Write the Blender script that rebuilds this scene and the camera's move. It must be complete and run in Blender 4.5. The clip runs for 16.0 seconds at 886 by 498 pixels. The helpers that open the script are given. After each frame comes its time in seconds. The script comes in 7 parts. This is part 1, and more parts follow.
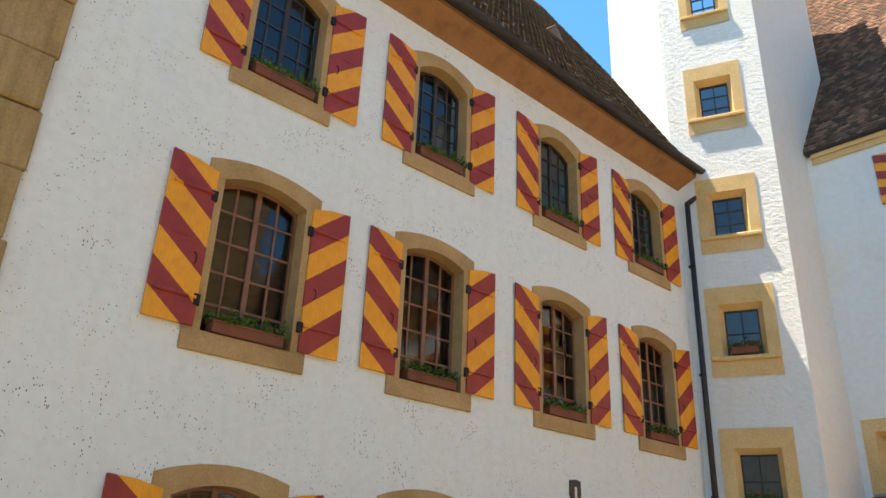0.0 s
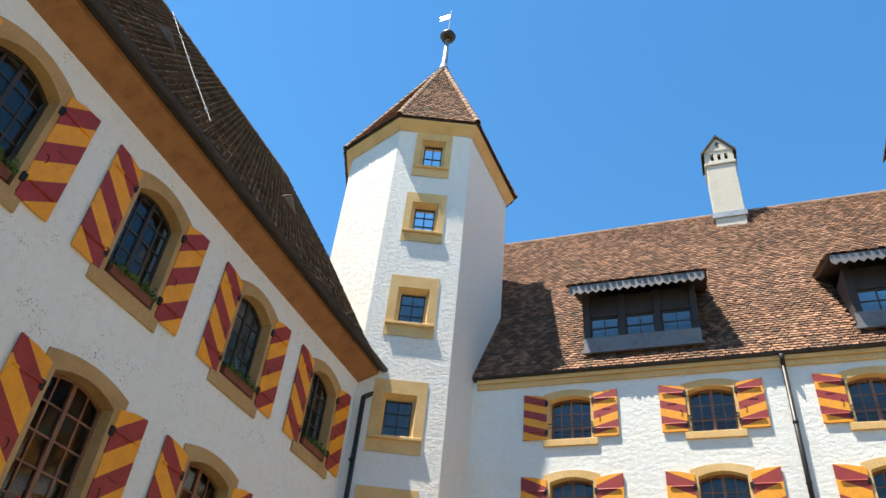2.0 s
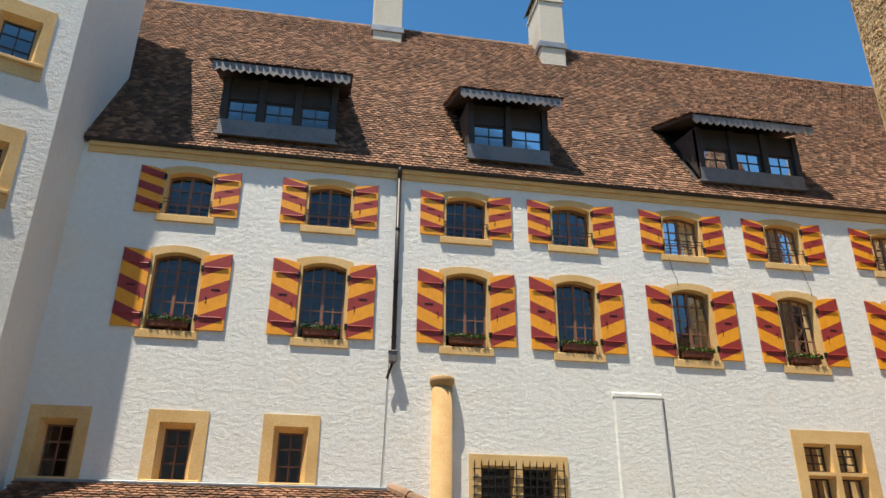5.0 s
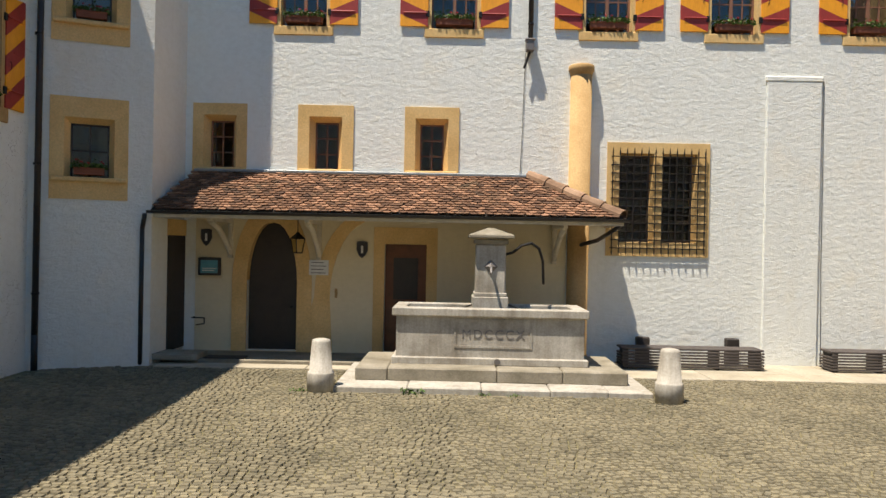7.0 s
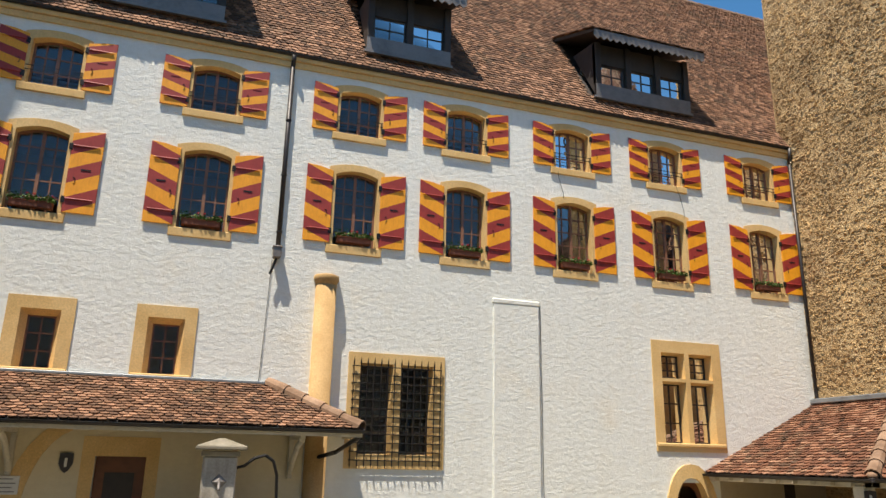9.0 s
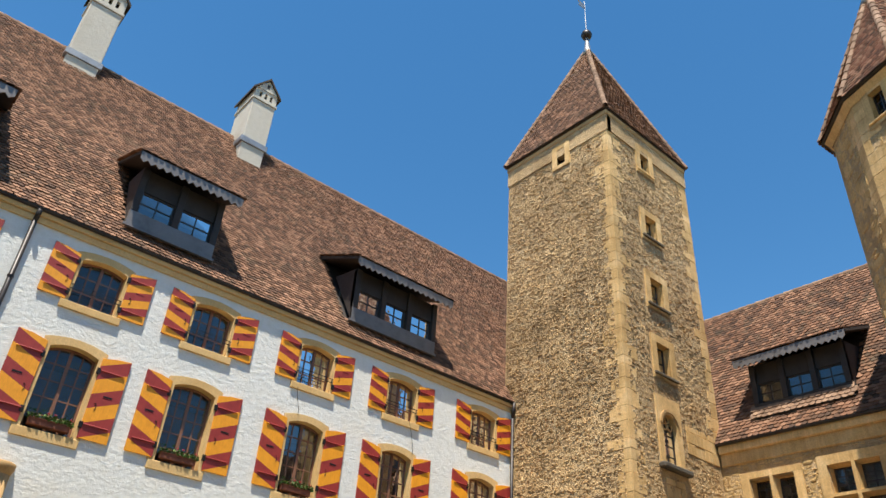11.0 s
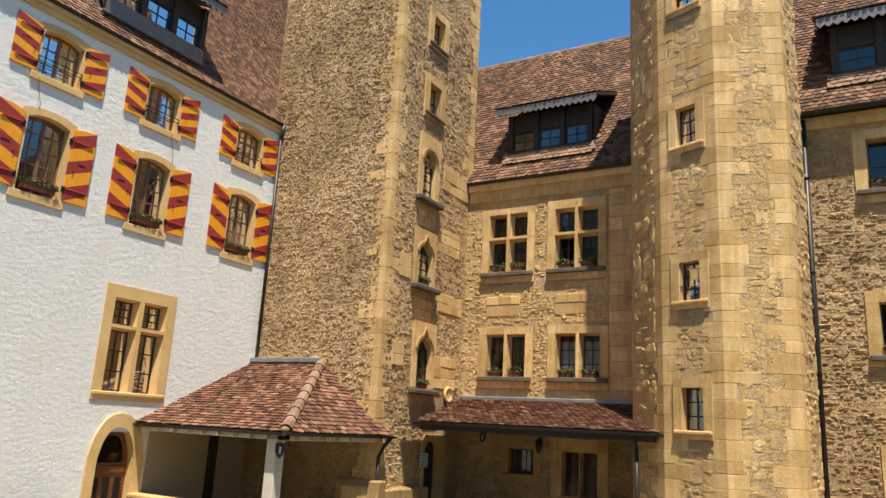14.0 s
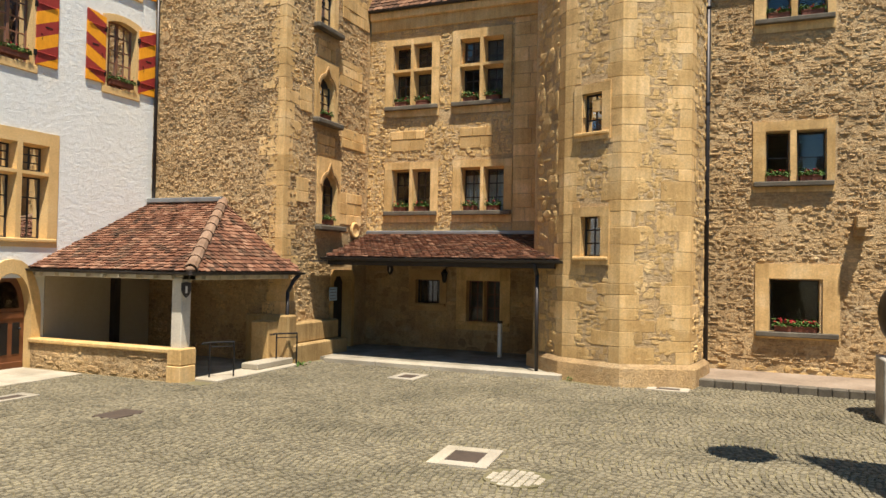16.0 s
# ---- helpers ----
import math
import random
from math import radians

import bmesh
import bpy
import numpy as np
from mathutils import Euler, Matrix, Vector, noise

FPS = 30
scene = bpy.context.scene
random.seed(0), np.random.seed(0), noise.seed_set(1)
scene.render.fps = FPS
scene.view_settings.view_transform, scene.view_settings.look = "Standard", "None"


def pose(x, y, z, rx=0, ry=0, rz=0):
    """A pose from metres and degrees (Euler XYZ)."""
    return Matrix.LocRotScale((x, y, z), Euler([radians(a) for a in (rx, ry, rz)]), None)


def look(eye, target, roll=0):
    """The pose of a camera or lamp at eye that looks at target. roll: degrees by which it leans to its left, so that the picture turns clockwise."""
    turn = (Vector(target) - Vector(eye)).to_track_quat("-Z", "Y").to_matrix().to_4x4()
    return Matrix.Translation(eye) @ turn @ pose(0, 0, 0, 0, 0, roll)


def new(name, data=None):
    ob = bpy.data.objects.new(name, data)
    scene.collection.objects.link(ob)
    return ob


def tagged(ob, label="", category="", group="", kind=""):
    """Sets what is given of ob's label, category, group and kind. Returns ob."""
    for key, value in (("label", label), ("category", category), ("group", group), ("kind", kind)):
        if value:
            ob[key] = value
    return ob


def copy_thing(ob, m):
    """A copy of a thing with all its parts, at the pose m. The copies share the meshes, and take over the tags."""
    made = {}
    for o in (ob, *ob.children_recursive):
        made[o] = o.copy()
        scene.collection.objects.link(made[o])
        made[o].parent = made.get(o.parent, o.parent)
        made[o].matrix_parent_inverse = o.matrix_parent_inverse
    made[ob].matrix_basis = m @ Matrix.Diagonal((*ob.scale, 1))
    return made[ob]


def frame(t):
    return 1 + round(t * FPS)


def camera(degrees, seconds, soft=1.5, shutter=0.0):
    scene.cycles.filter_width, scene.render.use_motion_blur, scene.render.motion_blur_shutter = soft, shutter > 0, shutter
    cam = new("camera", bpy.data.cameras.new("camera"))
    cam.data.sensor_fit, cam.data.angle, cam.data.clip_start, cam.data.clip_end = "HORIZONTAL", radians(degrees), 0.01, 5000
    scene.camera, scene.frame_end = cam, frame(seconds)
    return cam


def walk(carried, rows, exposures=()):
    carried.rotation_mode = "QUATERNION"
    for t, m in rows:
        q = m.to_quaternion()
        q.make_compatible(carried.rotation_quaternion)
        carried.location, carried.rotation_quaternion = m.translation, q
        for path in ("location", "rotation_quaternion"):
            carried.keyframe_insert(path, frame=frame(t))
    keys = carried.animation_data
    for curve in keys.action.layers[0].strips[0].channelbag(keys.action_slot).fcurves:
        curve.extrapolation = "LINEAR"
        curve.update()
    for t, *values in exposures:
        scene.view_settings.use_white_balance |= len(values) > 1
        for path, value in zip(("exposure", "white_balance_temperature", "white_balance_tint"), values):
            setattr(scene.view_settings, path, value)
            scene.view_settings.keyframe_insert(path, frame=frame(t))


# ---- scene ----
cam = camera(61.80, 16.0)
PATH = [
    (0.0, pose(-0.279, -0.368, 2.565, 113.03, -2.22, 46.85)),
    (0.5, pose(-0.243, -0.408, 2.556, 120.31, -2.43, 42.81)),
    (1.0, pose(-0.163, -0.461, 2.539, 126.28, -3.02, 37.96)),
    (1.5, pose(-0.133, -0.460, 2.553, 128.47, -3.93, 29.68)),
    (2.0, pose(-0.082, -0.367, 2.549, 127.92, -5.02, 19.10)),
    (2.5, pose(-0.091, -0.225, 2.506, 125.56, -5.55, 9.92)),
    (3.0, pose(-0.079, -0.102, 2.505, 124.34, -5.90, 3.34)),
    (3.2, pose(-0.034, -0.037, 2.516, 124.41, -6.09, 1.11)),
    (5.3, pose(-0.006, -0.012, 2.491, 109.88, -0.41, -10.20)),
    (5.5, pose(-0.011, -0.025, 2.486, 107.07, 0.42, -7.72)),
    (6.0, pose(-0.035, -0.031, 2.523, 100.86, 0.86, -2.15)),
    (6.5, pose(-0.098, -0.009, 2.556, 94.56, -0.48, 0.05)),
    (7.0, pose(-0.127, 0.049, 2.605, 89.62, -1.14, 0.11)),
    (7.5, pose(-0.160, 0.086, 2.570, 91.89, -1.21, -3.39)),
    (8.0, pose(-0.102, 0.127, 2.582, 96.40, -0.94, -8.21)),
    (8.5, pose(-0.090, 0.152, 2.599, 100.82, -0.80, -14.00)),
    (9.0, pose(-0.055, 0.144, 2.630, 105.94, -1.11, -19.47)),
    (9.5, pose(-0.014, 0.106, 2.785, 111.49, -2.30, -24.76)),
    (9.7, pose(0.006, 0.075, 2.883, 113.67, -2.77, -26.83)),
    (11.8, pose(0.110, 0.142, 2.888, 125.81, -2.81, -50.64)),
    (12.0, pose(0.123, 0.148, 2.873, 125.74, -2.80, -53.30)),
    (12.5, pose(0.139, 0.144, 2.871, 122.86, -3.11, -58.75)),
    (13.0, pose(0.154, 0.163, 2.884, 116.50, -3.47, -61.07)),
    (13.5, pose(0.169, 0.178, 2.795, 109.94, -3.64, -60.90)),
    (14.0, pose(0.139, 0.205, 2.728, 103.59, -3.06, -59.88)),
    (14.5, pose(0.143, 0.208, 2.712, 97.79, -2.18, -59.01)),
    (15.0, pose(0.151, 0.199, 2.700, 92.99, -1.35, -59.09)),
    (15.5, pose(0.179, 0.235, 2.694, 91.09, -1.12, -60.93)),
    (16.0, pose(0.243, 0.301, 2.699, 91.25, -1.05, -67.05)),
]
EXPOSURES = [(0.0, 1.75, 7400, 11), (0.7, 1.42, 7100, 11), (1.5, 1.33, 6950, 11), (3.2, 1.0, 6900, 10), (5.3, 0.68, 7100, 12), (9.0, 0.68, 7100, 12), (10.5, 0.74, 6900, 11), (12.0, 0.86, 6750, 13), (12.8, 0.84, 6850, 14), (14.0, 0.72, 6950, 12), (16.0, 0.72, 7000, 12)]
walk(cam, PATH, EXPOSURES)


# ---- light ----
SUN = Vector((-0.282, -0.22, 1.0)).normalized()
world = bpy.data.worlds.new("sky")
scene.world = world
world.use_nodes = True
sky = world.node_tree.nodes.new("ShaderNodeTexSky")
sky.sky_type = 'NISHITA'
sky.sun_disc = False
sky.dust_density = 0.1
sky.ozone_density = 2.0
sky.sun_elevation = math.asin(SUN.z)
sky.sun_rotation = math.atan2(SUN.x, SUN.y)
bg = world.node_tree.nodes["Background"]
bg.inputs["Strength"].default_value = 0.11
clear = world.node_tree.nodes.new("ShaderNodeHueSaturation")
clear.inputs["Saturation"].default_value = 1.3
clear.inputs["Hue"].default_value = 0.4945
world.node_tree.links.new(sky.outputs[0], clear.inputs["Color"])
world.node_tree.links.new(clear.outputs[0], bg.inputs[0])
sun = new("sun", bpy.data.lights.new("sun", 'SUN'))
sun.data.energy = 5.0
sun.data.angle = radians(0.55)
sun.data.color = (1.0, 0.95, 0.87)
sun.matrix_world = look((0, 0, 60), Vector((0, 0, 60)) - SUN)

# ---- materials ----
def nodes_of(name):
    m = bpy.data.materials.new(name)
    m.use_nodes = True
    t = m.node_tree
    return m, t, t.nodes["Principled BSDF"]


def node(t, kind, **values):
    n = t.nodes.new(kind)
    for k, v in values.items():
        n.inputs[k.replace("_", " ")].default_value = v
    return n


def ramp(t, src, stops):
    r = t.nodes.new("ShaderNodeValToRGB")
    e = r.color_ramp.elements
    while len(e) < len(stops):
        e.new(0.5)
    for i, (p, c) in enumerate(stops):
        e[i].position = p
        e[i].color = (*c, 1) if len(c) == 3 else c
    t.links.new(src, r.inputs[0])
    return r.outputs[0]


def mix(t, kind, fac, a, b):
    n = t.nodes.new("ShaderNodeMix")
    n.data_type = 'RGBA'
    n.blend_type = kind
    for sock, v in ((n.inputs[0], fac), (n.inputs[6], a), (n.inputs[7], b)):
        if hasattr(v, "is_linked"):
            t.links.new(v, sock)
        else:
            sock.default_value = v if isinstance(v, float) else (*v, 1)
    return n.outputs[2]


def maths(t, op, a, b=0.0, c=0.0):
    n = t.nodes.new("ShaderNodeMath")
    n.operation = op
    for i, v in enumerate((a, b, c)):
        if hasattr(v, "is_linked"):
            t.links.new(v, n.inputs[i])
        else:
            n.inputs[i].default_value = v
    return n.outputs[0]


def noise_at(t, scale, detail=4.0, rough=0.55, coords=None, stretch=None, warp=0.0):
    geo = coords
    if geo is None:
        geo = t.nodes.new("ShaderNodeNewGeometry").outputs["Position"]
    if stretch:
        mp = t.nodes.new("ShaderNodeMapping")
        mp.inputs["Scale"].default_value = stretch
        t.links.new(geo, mp.inputs[0])
        geo = mp.outputs[0]
    n = node(t, "ShaderNodeTexNoise", Scale=scale, Detail=detail, Roughness=rough, Distortion=warp)
    t.links.new(geo, n.inputs["Vector"])
    return n.outputs["Fac"]


def bump(t, p, height, strength, distance):
    b = node(t, "ShaderNodeBump", Strength=strength, Distance=distance)
    t.links.new(height, b.inputs["Height"])
    t.links.new(b.outputs[0], p.inputs["Normal"])


def weathered(name, dark, mid, light, scale=2.0, fine=40.0, rough=0.85, bump_d=0.01, pieces=0.0, stretch=None, streaks=0.0, craggy=0.0, calm=False, patches=0.0):
    """Matt mineral surface: stains at metre size, grain, and where pieces > 0 a shade of its own for each piece. craggy
    > 0 also paints shade into the hollows.
    """
    m, t, p = nodes_of(name)
    big = noise_at(t, scale, 5.0, 0.6, None, stretch)
    small = noise_at(t, fine, 3.0, 0.6)
    col = ramp(t, big, [(0.3, dark), (0.5, mid), (0.72, light)])
    g = ramp(t, small, [(0.3, (0.78, 0.78, 0.78)), (0.7, (1.1, 1.1, 1.1))])
    col = mix(t, 'MULTIPLY', 0.8, col, g)
    if streaks:
        s = noise_at(t, 3.0, 4.0, 0.6, None, (3.0, 3.0, 0.25))
        col = mix(t, 'MULTIPLY', streaks, col, ramp(t, s, [(0.35, (0.55, 0.52, 0.47)), (0.62, (1, 1, 1))]))
    if pieces:
        isl = t.nodes.new("ShaderNodeNewGeometry").outputs["Random Per Island"]
        ob = t.nodes.new("ShaderNodeObjectInfo").outputs["Random"]
        r = maths(t, 'FRACT', maths(t, 'ADD', isl, ob))
        shades = [(0.0, (0.5, 0.47, 0.43)), (0.35, (0.85, 0.8, 0.72)), (0.7, (1.05, 1.0, 0.92)), (1.0, (1.3, 1.22, 1.05))]
        if calm:
            shades = [(0.0, (0.82, 0.78, 0.7)), (0.3, (0.97, 0.93, 0.84)), (0.65, (1.06, 1.04, 1.0)), (1.0, (1.22, 1.2, 1.18))]
        col = mix(t, 'MULTIPLY', pieces, col, ramp(t, r, shades))
    if patches:
        spot = noise_at(t, 0.55, 7.0, 0.68)
        col = mix(t, 'MIX', ramp(t, spot, [(0.46, (0, 0, 0)), (0.66, (patches, patches, patches))]), col, mix(t, 'MULTIPLY', 1.0, col, (0.5, 0.485, 0.48)))
        pale = noise_at(t, 1.3, 6.0, 0.7, None, (1.0, 1.0, 1.6))
        col = mix(t, 'MIX', ramp(t, pale, [(0.55, (0, 0, 0)), (0.68, (patches * 0.6, patches * 0.6, patches * 0.6))]), col, (0.66, 0.55, 0.37))
    t.links.new(col, p.inputs["Base Color"])
    p.inputs["Roughness"].default_value = rough
    p.inputs["Specular IOR Level"].default_value = 0.25
    h = maths(t, 'ADD', maths(t, 'MULTIPLY', big, 0.6), maths(t, 'MULTIPLY', small, 0.5))
    if craggy:
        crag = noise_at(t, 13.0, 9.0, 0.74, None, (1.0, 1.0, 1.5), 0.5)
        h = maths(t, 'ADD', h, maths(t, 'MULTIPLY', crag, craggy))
        # The relief noise also darkens the colour: crevice shade painted into the stone.
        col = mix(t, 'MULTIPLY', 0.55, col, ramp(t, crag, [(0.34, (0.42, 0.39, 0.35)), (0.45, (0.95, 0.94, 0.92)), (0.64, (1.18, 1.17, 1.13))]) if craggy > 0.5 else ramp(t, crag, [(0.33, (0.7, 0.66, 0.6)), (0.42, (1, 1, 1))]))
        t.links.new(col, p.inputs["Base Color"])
    bump(t, p, h, 0.7 if not craggy else 1.0, bump_d)
    return m


def plaster(name, base, warm, pits, trowel):
    m, t, p = nodes_of(name)
    big = noise_at(t, 0.6, 5.0, 0.6)
    mid = noise_at(t, 8.0, 8.0, 0.7, None, (0.85, 0.85, 1.2), 0.25)
    fine = noise_at(t, 45.0, 3.0, 0.6)
    col = ramp(t, big, [(0.3, base), (0.55, base), (0.75, warm)])
    col = mix(t, 'MULTIPLY', 0.5, col, ramp(t, mid, [(0.3, (0.86, 0.85, 0.82)), (0.6, (1, 1, 1))]))
    run = noise_at(t, 2.2, 4.0, 0.65, None, (2.5, 2.5, 0.18))
    col = mix(t, 'MULTIPLY', 0.12, col, ramp(t, run, [(0.3, (0.78, 0.74, 0.66)), (0.5, (1, 1, 1))]))
    h = maths(t, 'ADD', maths(t, 'MULTIPLY', mid, trowel), maths(t, 'MULTIPLY', fine, 0.12))
    if pits:
        v = node(t, "ShaderNodeTexVoronoi", Scale=30.0, Randomness=1.0)
        mp = t.nodes.new("ShaderNodeMapping")
        mp.inputs["Scale"].default_value = (1, 1, 0.55)
        t.links.new(t.nodes.new("ShaderNodeNewGeometry").outputs["Position"], mp.inputs[0])
        t.links.new(mp.outputs[0], v.inputs["Vector"])
        n2 = noise_at(t, 1.7, 3.0, 0.6)
        size = maths(t, 'MULTIPLY', maths(t, 'MAXIMUM', maths(t, 'SUBTRACT', n2, 0.34), 0.0), 0.7)
        hole = maths(t, 'LESS_THAN', v.outputs["Distance"], size)
        col = mix(t, 'MIX', maths(t, 'MULTIPLY', hole, 0.85), col, (0.14, 0.12, 0.09))
        h = maths(t, 'SUBTRACT', h, maths(t, 'MULTIPLY', hole, 0.6))
    t.links.new(col, p.inputs["Base Color"])
    p.inputs["Roughness"].default_value = 0.9
    p.inputs["Specular IOR Level"].default_value = 0.2
    bump(t, p, h, 1.0, 0.045)
    return m


def tiles_mat(name, cols, moss):
    m, t, p = nodes_of(name)
    isl = t.nodes.new("ShaderNodeNewGeometry").outputs["Random Per Island"]
    ob = t.nodes.new("ShaderNodeObjectInfo").outputs["Random"]
    r = maths(t, 'FRACT', maths(t, 'ADD', isl, ob))
    big = noise_at(t, 0.45, 4.0, 0.6)
    r2 = maths(t, 'ADD', maths(t, 'MULTIPLY', r, 0.62), maths(t, 'MULTIPLY', big, 0.5))
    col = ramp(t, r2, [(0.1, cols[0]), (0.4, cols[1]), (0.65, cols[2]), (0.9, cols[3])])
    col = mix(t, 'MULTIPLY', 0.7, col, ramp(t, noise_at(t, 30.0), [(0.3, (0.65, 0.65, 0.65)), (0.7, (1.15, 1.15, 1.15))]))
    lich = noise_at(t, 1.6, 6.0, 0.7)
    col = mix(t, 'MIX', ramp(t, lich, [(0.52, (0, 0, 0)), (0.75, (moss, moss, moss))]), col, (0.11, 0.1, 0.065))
    t.links.new(col, p.inputs["Base Color"])
    p.inputs["Roughness"].default_value = 0.85
    p.inputs["Specular IOR Level"].default_value = 0.2
    bump(t, p, noise_at(t, 60.0), 0.4, 0.004)
    return m


def painted(name, col, worn=0.25, rough=0.6, metal=0.0, fine=25.0):
    m, t, p = nodes_of(name)
    n = noise_at(t, 3.0, 5.0, 0.65)
    f = noise_at(t, fine, 4.0, 0.6)
    lo = tuple(c * (1 - worn) for c in col)
    hi = tuple(min(1.0, c * (1 + worn * 0.5)) for c in col)
    c = ramp(t, n, [(0.3, lo), (0.5, col), (0.75, hi)])
    c = mix(t, 'MULTIPLY', 0.6, c, ramp(t, f, [(0.3, (0.85, 0.85, 0.85)), (0.65, (1.05, 1.05, 1.05))]))
    t.links.new(c, p.inputs["Base Color"])
    p.inputs["Roughness"].default_value = rough
    p.inputs["Metallic"].default_value = metal
    bump(t, p, f, 0.35, 0.004)
    return m


def shutter_mat(name, period, slope, shift):
    m, t, p = nodes_of(name)
    xyz = t.nodes.new("ShaderNodeSeparateXYZ")
    t.links.new(t.nodes.new("ShaderNodeTexCoord").outputs["Object"], xyz.inputs[0])
    f = maths(t, 'SUBTRACT', xyz.outputs[2], maths(t, 'MULTIPLY', maths(t, 'ABSOLUTE', xyz.outputs[0]), slope))
    w = maths(t, 'LESS_THAN', maths(t, 'FRACT', maths(t, 'DIVIDE', maths(t, 'ADD', f, shift), period)), 0.5)
    n = noise_at(t, 4.0, 5.0, 0.65)
    grain = noise_at(t, 18.0, 4.0, 0.6, None, (3.0, 3.0, 0.4))
    yel = ramp(t, n, [(0.3, (0.80, 0.31, 0.012)), (0.7, (0.92, 0.385, 0.018))])
    red = ramp(t, n, [(0.3, (0.26, 0.024, 0.02)), (0.7, (0.37, 0.038, 0.028))])
    c = mix(t, 'MIX', w, yel, red)
    c = mix(t, 'MULTIPLY', 0.6, c, ramp(t, grain, [(0.3, (0.8, 0.8, 0.8)), (0.6, (1.03, 1.03, 1.03))]))
    t.links.new(c, p.inputs["Base Color"])
    p.inputs["Roughness"].default_value = 0.55
    bump(t, p, grain, 0.3, 0.004)
    return m


def glass_mat():
    m, t, p = nodes_of("window_glass")
    t.nodes.remove(p)
    out = t.nodes["Material Output"]
    tr = t.nodes.new("ShaderNodeBsdfTransparent")
    tr.inputs[0].default_value = (0.75, 0.8, 0.78, 1)
    gl = t.nodes.new("ShaderNodeBsdfGlossy")
    gl.inputs["Roughness"].default_value = 0.02
    wob = node(t, "ShaderNodeBump", Strength=0.12, Distance=0.02)
    t.links.new(noise_at(t, 3.5, 2.0), wob.inputs["Height"])
    t.links.new(wob.outputs[0], gl.inputs["Normal"])
    fr = node(t, "ShaderNodeFresnel", IOR=1.72)
    mx = t.nodes.new("ShaderNodeMixShader")
    t.links.new(fr.outputs[0], mx.inputs[0])
    t.links.new(tr.outputs[0], mx.inputs[1])
    t.links.new(gl.outputs[0], mx.inputs[2])
    t.links.new(mx.outputs[0], out.inputs[0])
    return m


M_WHITE_A = plaster("grey_white_pitted_roughcast", (0.79, 0.81, 0.765), (0.80, 0.80, 0.74), True, 0.18)
M_WHITE_B = plaster("limewashed_trowelled_plaster", (0.80, 0.815, 0.765), (0.82, 0.785, 0.68), False, 0.5)
M_WHITE_T = plaster("coarse_white_tower_render", (0.81, 0.815, 0.76), (0.82, 0.785, 0.68), False, 1.0)
M_CREAM = plaster("cream_smooth_plaster", (0.70, 0.61, 0.42), (0.72, 0.62, 0.42), False, 0.1)
M_OCHRE = weathered("ochre_painted_stone", (0.62, 0.40, 0.16), (0.71, 0.475, 0.205), (0.75, 0.53, 0.25), 1.2, 30.0, 0.8, 0.006)
M_SAND = weathered("brown_sandstone_trim", (0.38, 0.235, 0.10), (0.48, 0.305, 0.135), (0.53, 0.355, 0.17), 1.5, 35.0, 0.85, 0.008)
M_PIER = weathered("golden_sandstone_pier", (0.30, 0.19, 0.08), (0.42, 0.28, 0.12), (0.5, 0.35, 0.17), 1.2, 30.0, 0.9, 0.03, 0.0, None, 0.5)
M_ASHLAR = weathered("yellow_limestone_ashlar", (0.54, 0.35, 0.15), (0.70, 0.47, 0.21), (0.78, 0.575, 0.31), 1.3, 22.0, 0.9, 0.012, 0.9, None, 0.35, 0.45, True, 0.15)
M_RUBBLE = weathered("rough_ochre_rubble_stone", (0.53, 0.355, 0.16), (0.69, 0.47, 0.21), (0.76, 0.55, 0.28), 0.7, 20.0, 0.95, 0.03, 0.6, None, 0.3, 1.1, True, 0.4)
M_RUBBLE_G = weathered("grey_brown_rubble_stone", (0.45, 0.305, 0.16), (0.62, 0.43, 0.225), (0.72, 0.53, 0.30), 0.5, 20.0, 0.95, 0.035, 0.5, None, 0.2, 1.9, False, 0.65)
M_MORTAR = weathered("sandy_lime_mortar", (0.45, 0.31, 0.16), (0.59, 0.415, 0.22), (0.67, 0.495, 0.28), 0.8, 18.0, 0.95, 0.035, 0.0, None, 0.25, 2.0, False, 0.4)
M_LIME = weathered("grey_fountain_limestone", (0.31, 0.28, 0.23), (0.45, 0.42, 0.36), (0.54, 0.51, 0.45), 1.6, 28.0, 0.85, 0.008, 0.0, None, 0.45)
M_STEP = weathered("worn_step_limestone", (0.17, 0.15, 0.11), (0.27, 0.245, 0.19), (0.37, 0.34, 0.28), 1.4, 30.0, 0.9, 0.012, 0.3)
M_SLAB = weathered("pale_paving_slab", (0.30, 0.265, 0.20), (0.40, 0.36, 0.28), (0.47, 0.43, 0.35), 1.0, 30.0, 0.85, 0.008, 0.3)
M_COBBLE = weathered("grey_olive_cobble", (0.148, 0.134, 0.092), (0.198, 0.177, 0.122), (0.24, 0.215, 0.15), 0.5, 25.0, 0.8, 0.006, 0.6)
M_JOINT = weathered("mossy_sand_joint", (0.12, 0.11, 0.055), (0.18, 0.155, 0.085), (0.22, 0.19, 0.105), 0.5, 20.0, 0.95, 0.02)
M_TILE = tiles_mat("brown_clay_tile", [(0.06, 0.039, 0.03), (0.135, 0.074, 0.047), (0.215, 0.115, 0.069), (0.38, 0.21, 0.13)], 0.55)
M_TILE_R = tiles_mat("red_clay_tile", [(0.05, 0.032, 0.022), (0.13, 0.058, 0.034), (0.215, 0.095, 0.054), (0.35, 0.20, 0.125)], 0.6)
M_TILE_E = tiles_mat("warm_brown_clay_tile", [(0.05, 0.034, 0.026), (0.115, 0.062, 0.038), (0.19, 0.096, 0.056), (0.30, 0.165, 0.10)], 0.6)
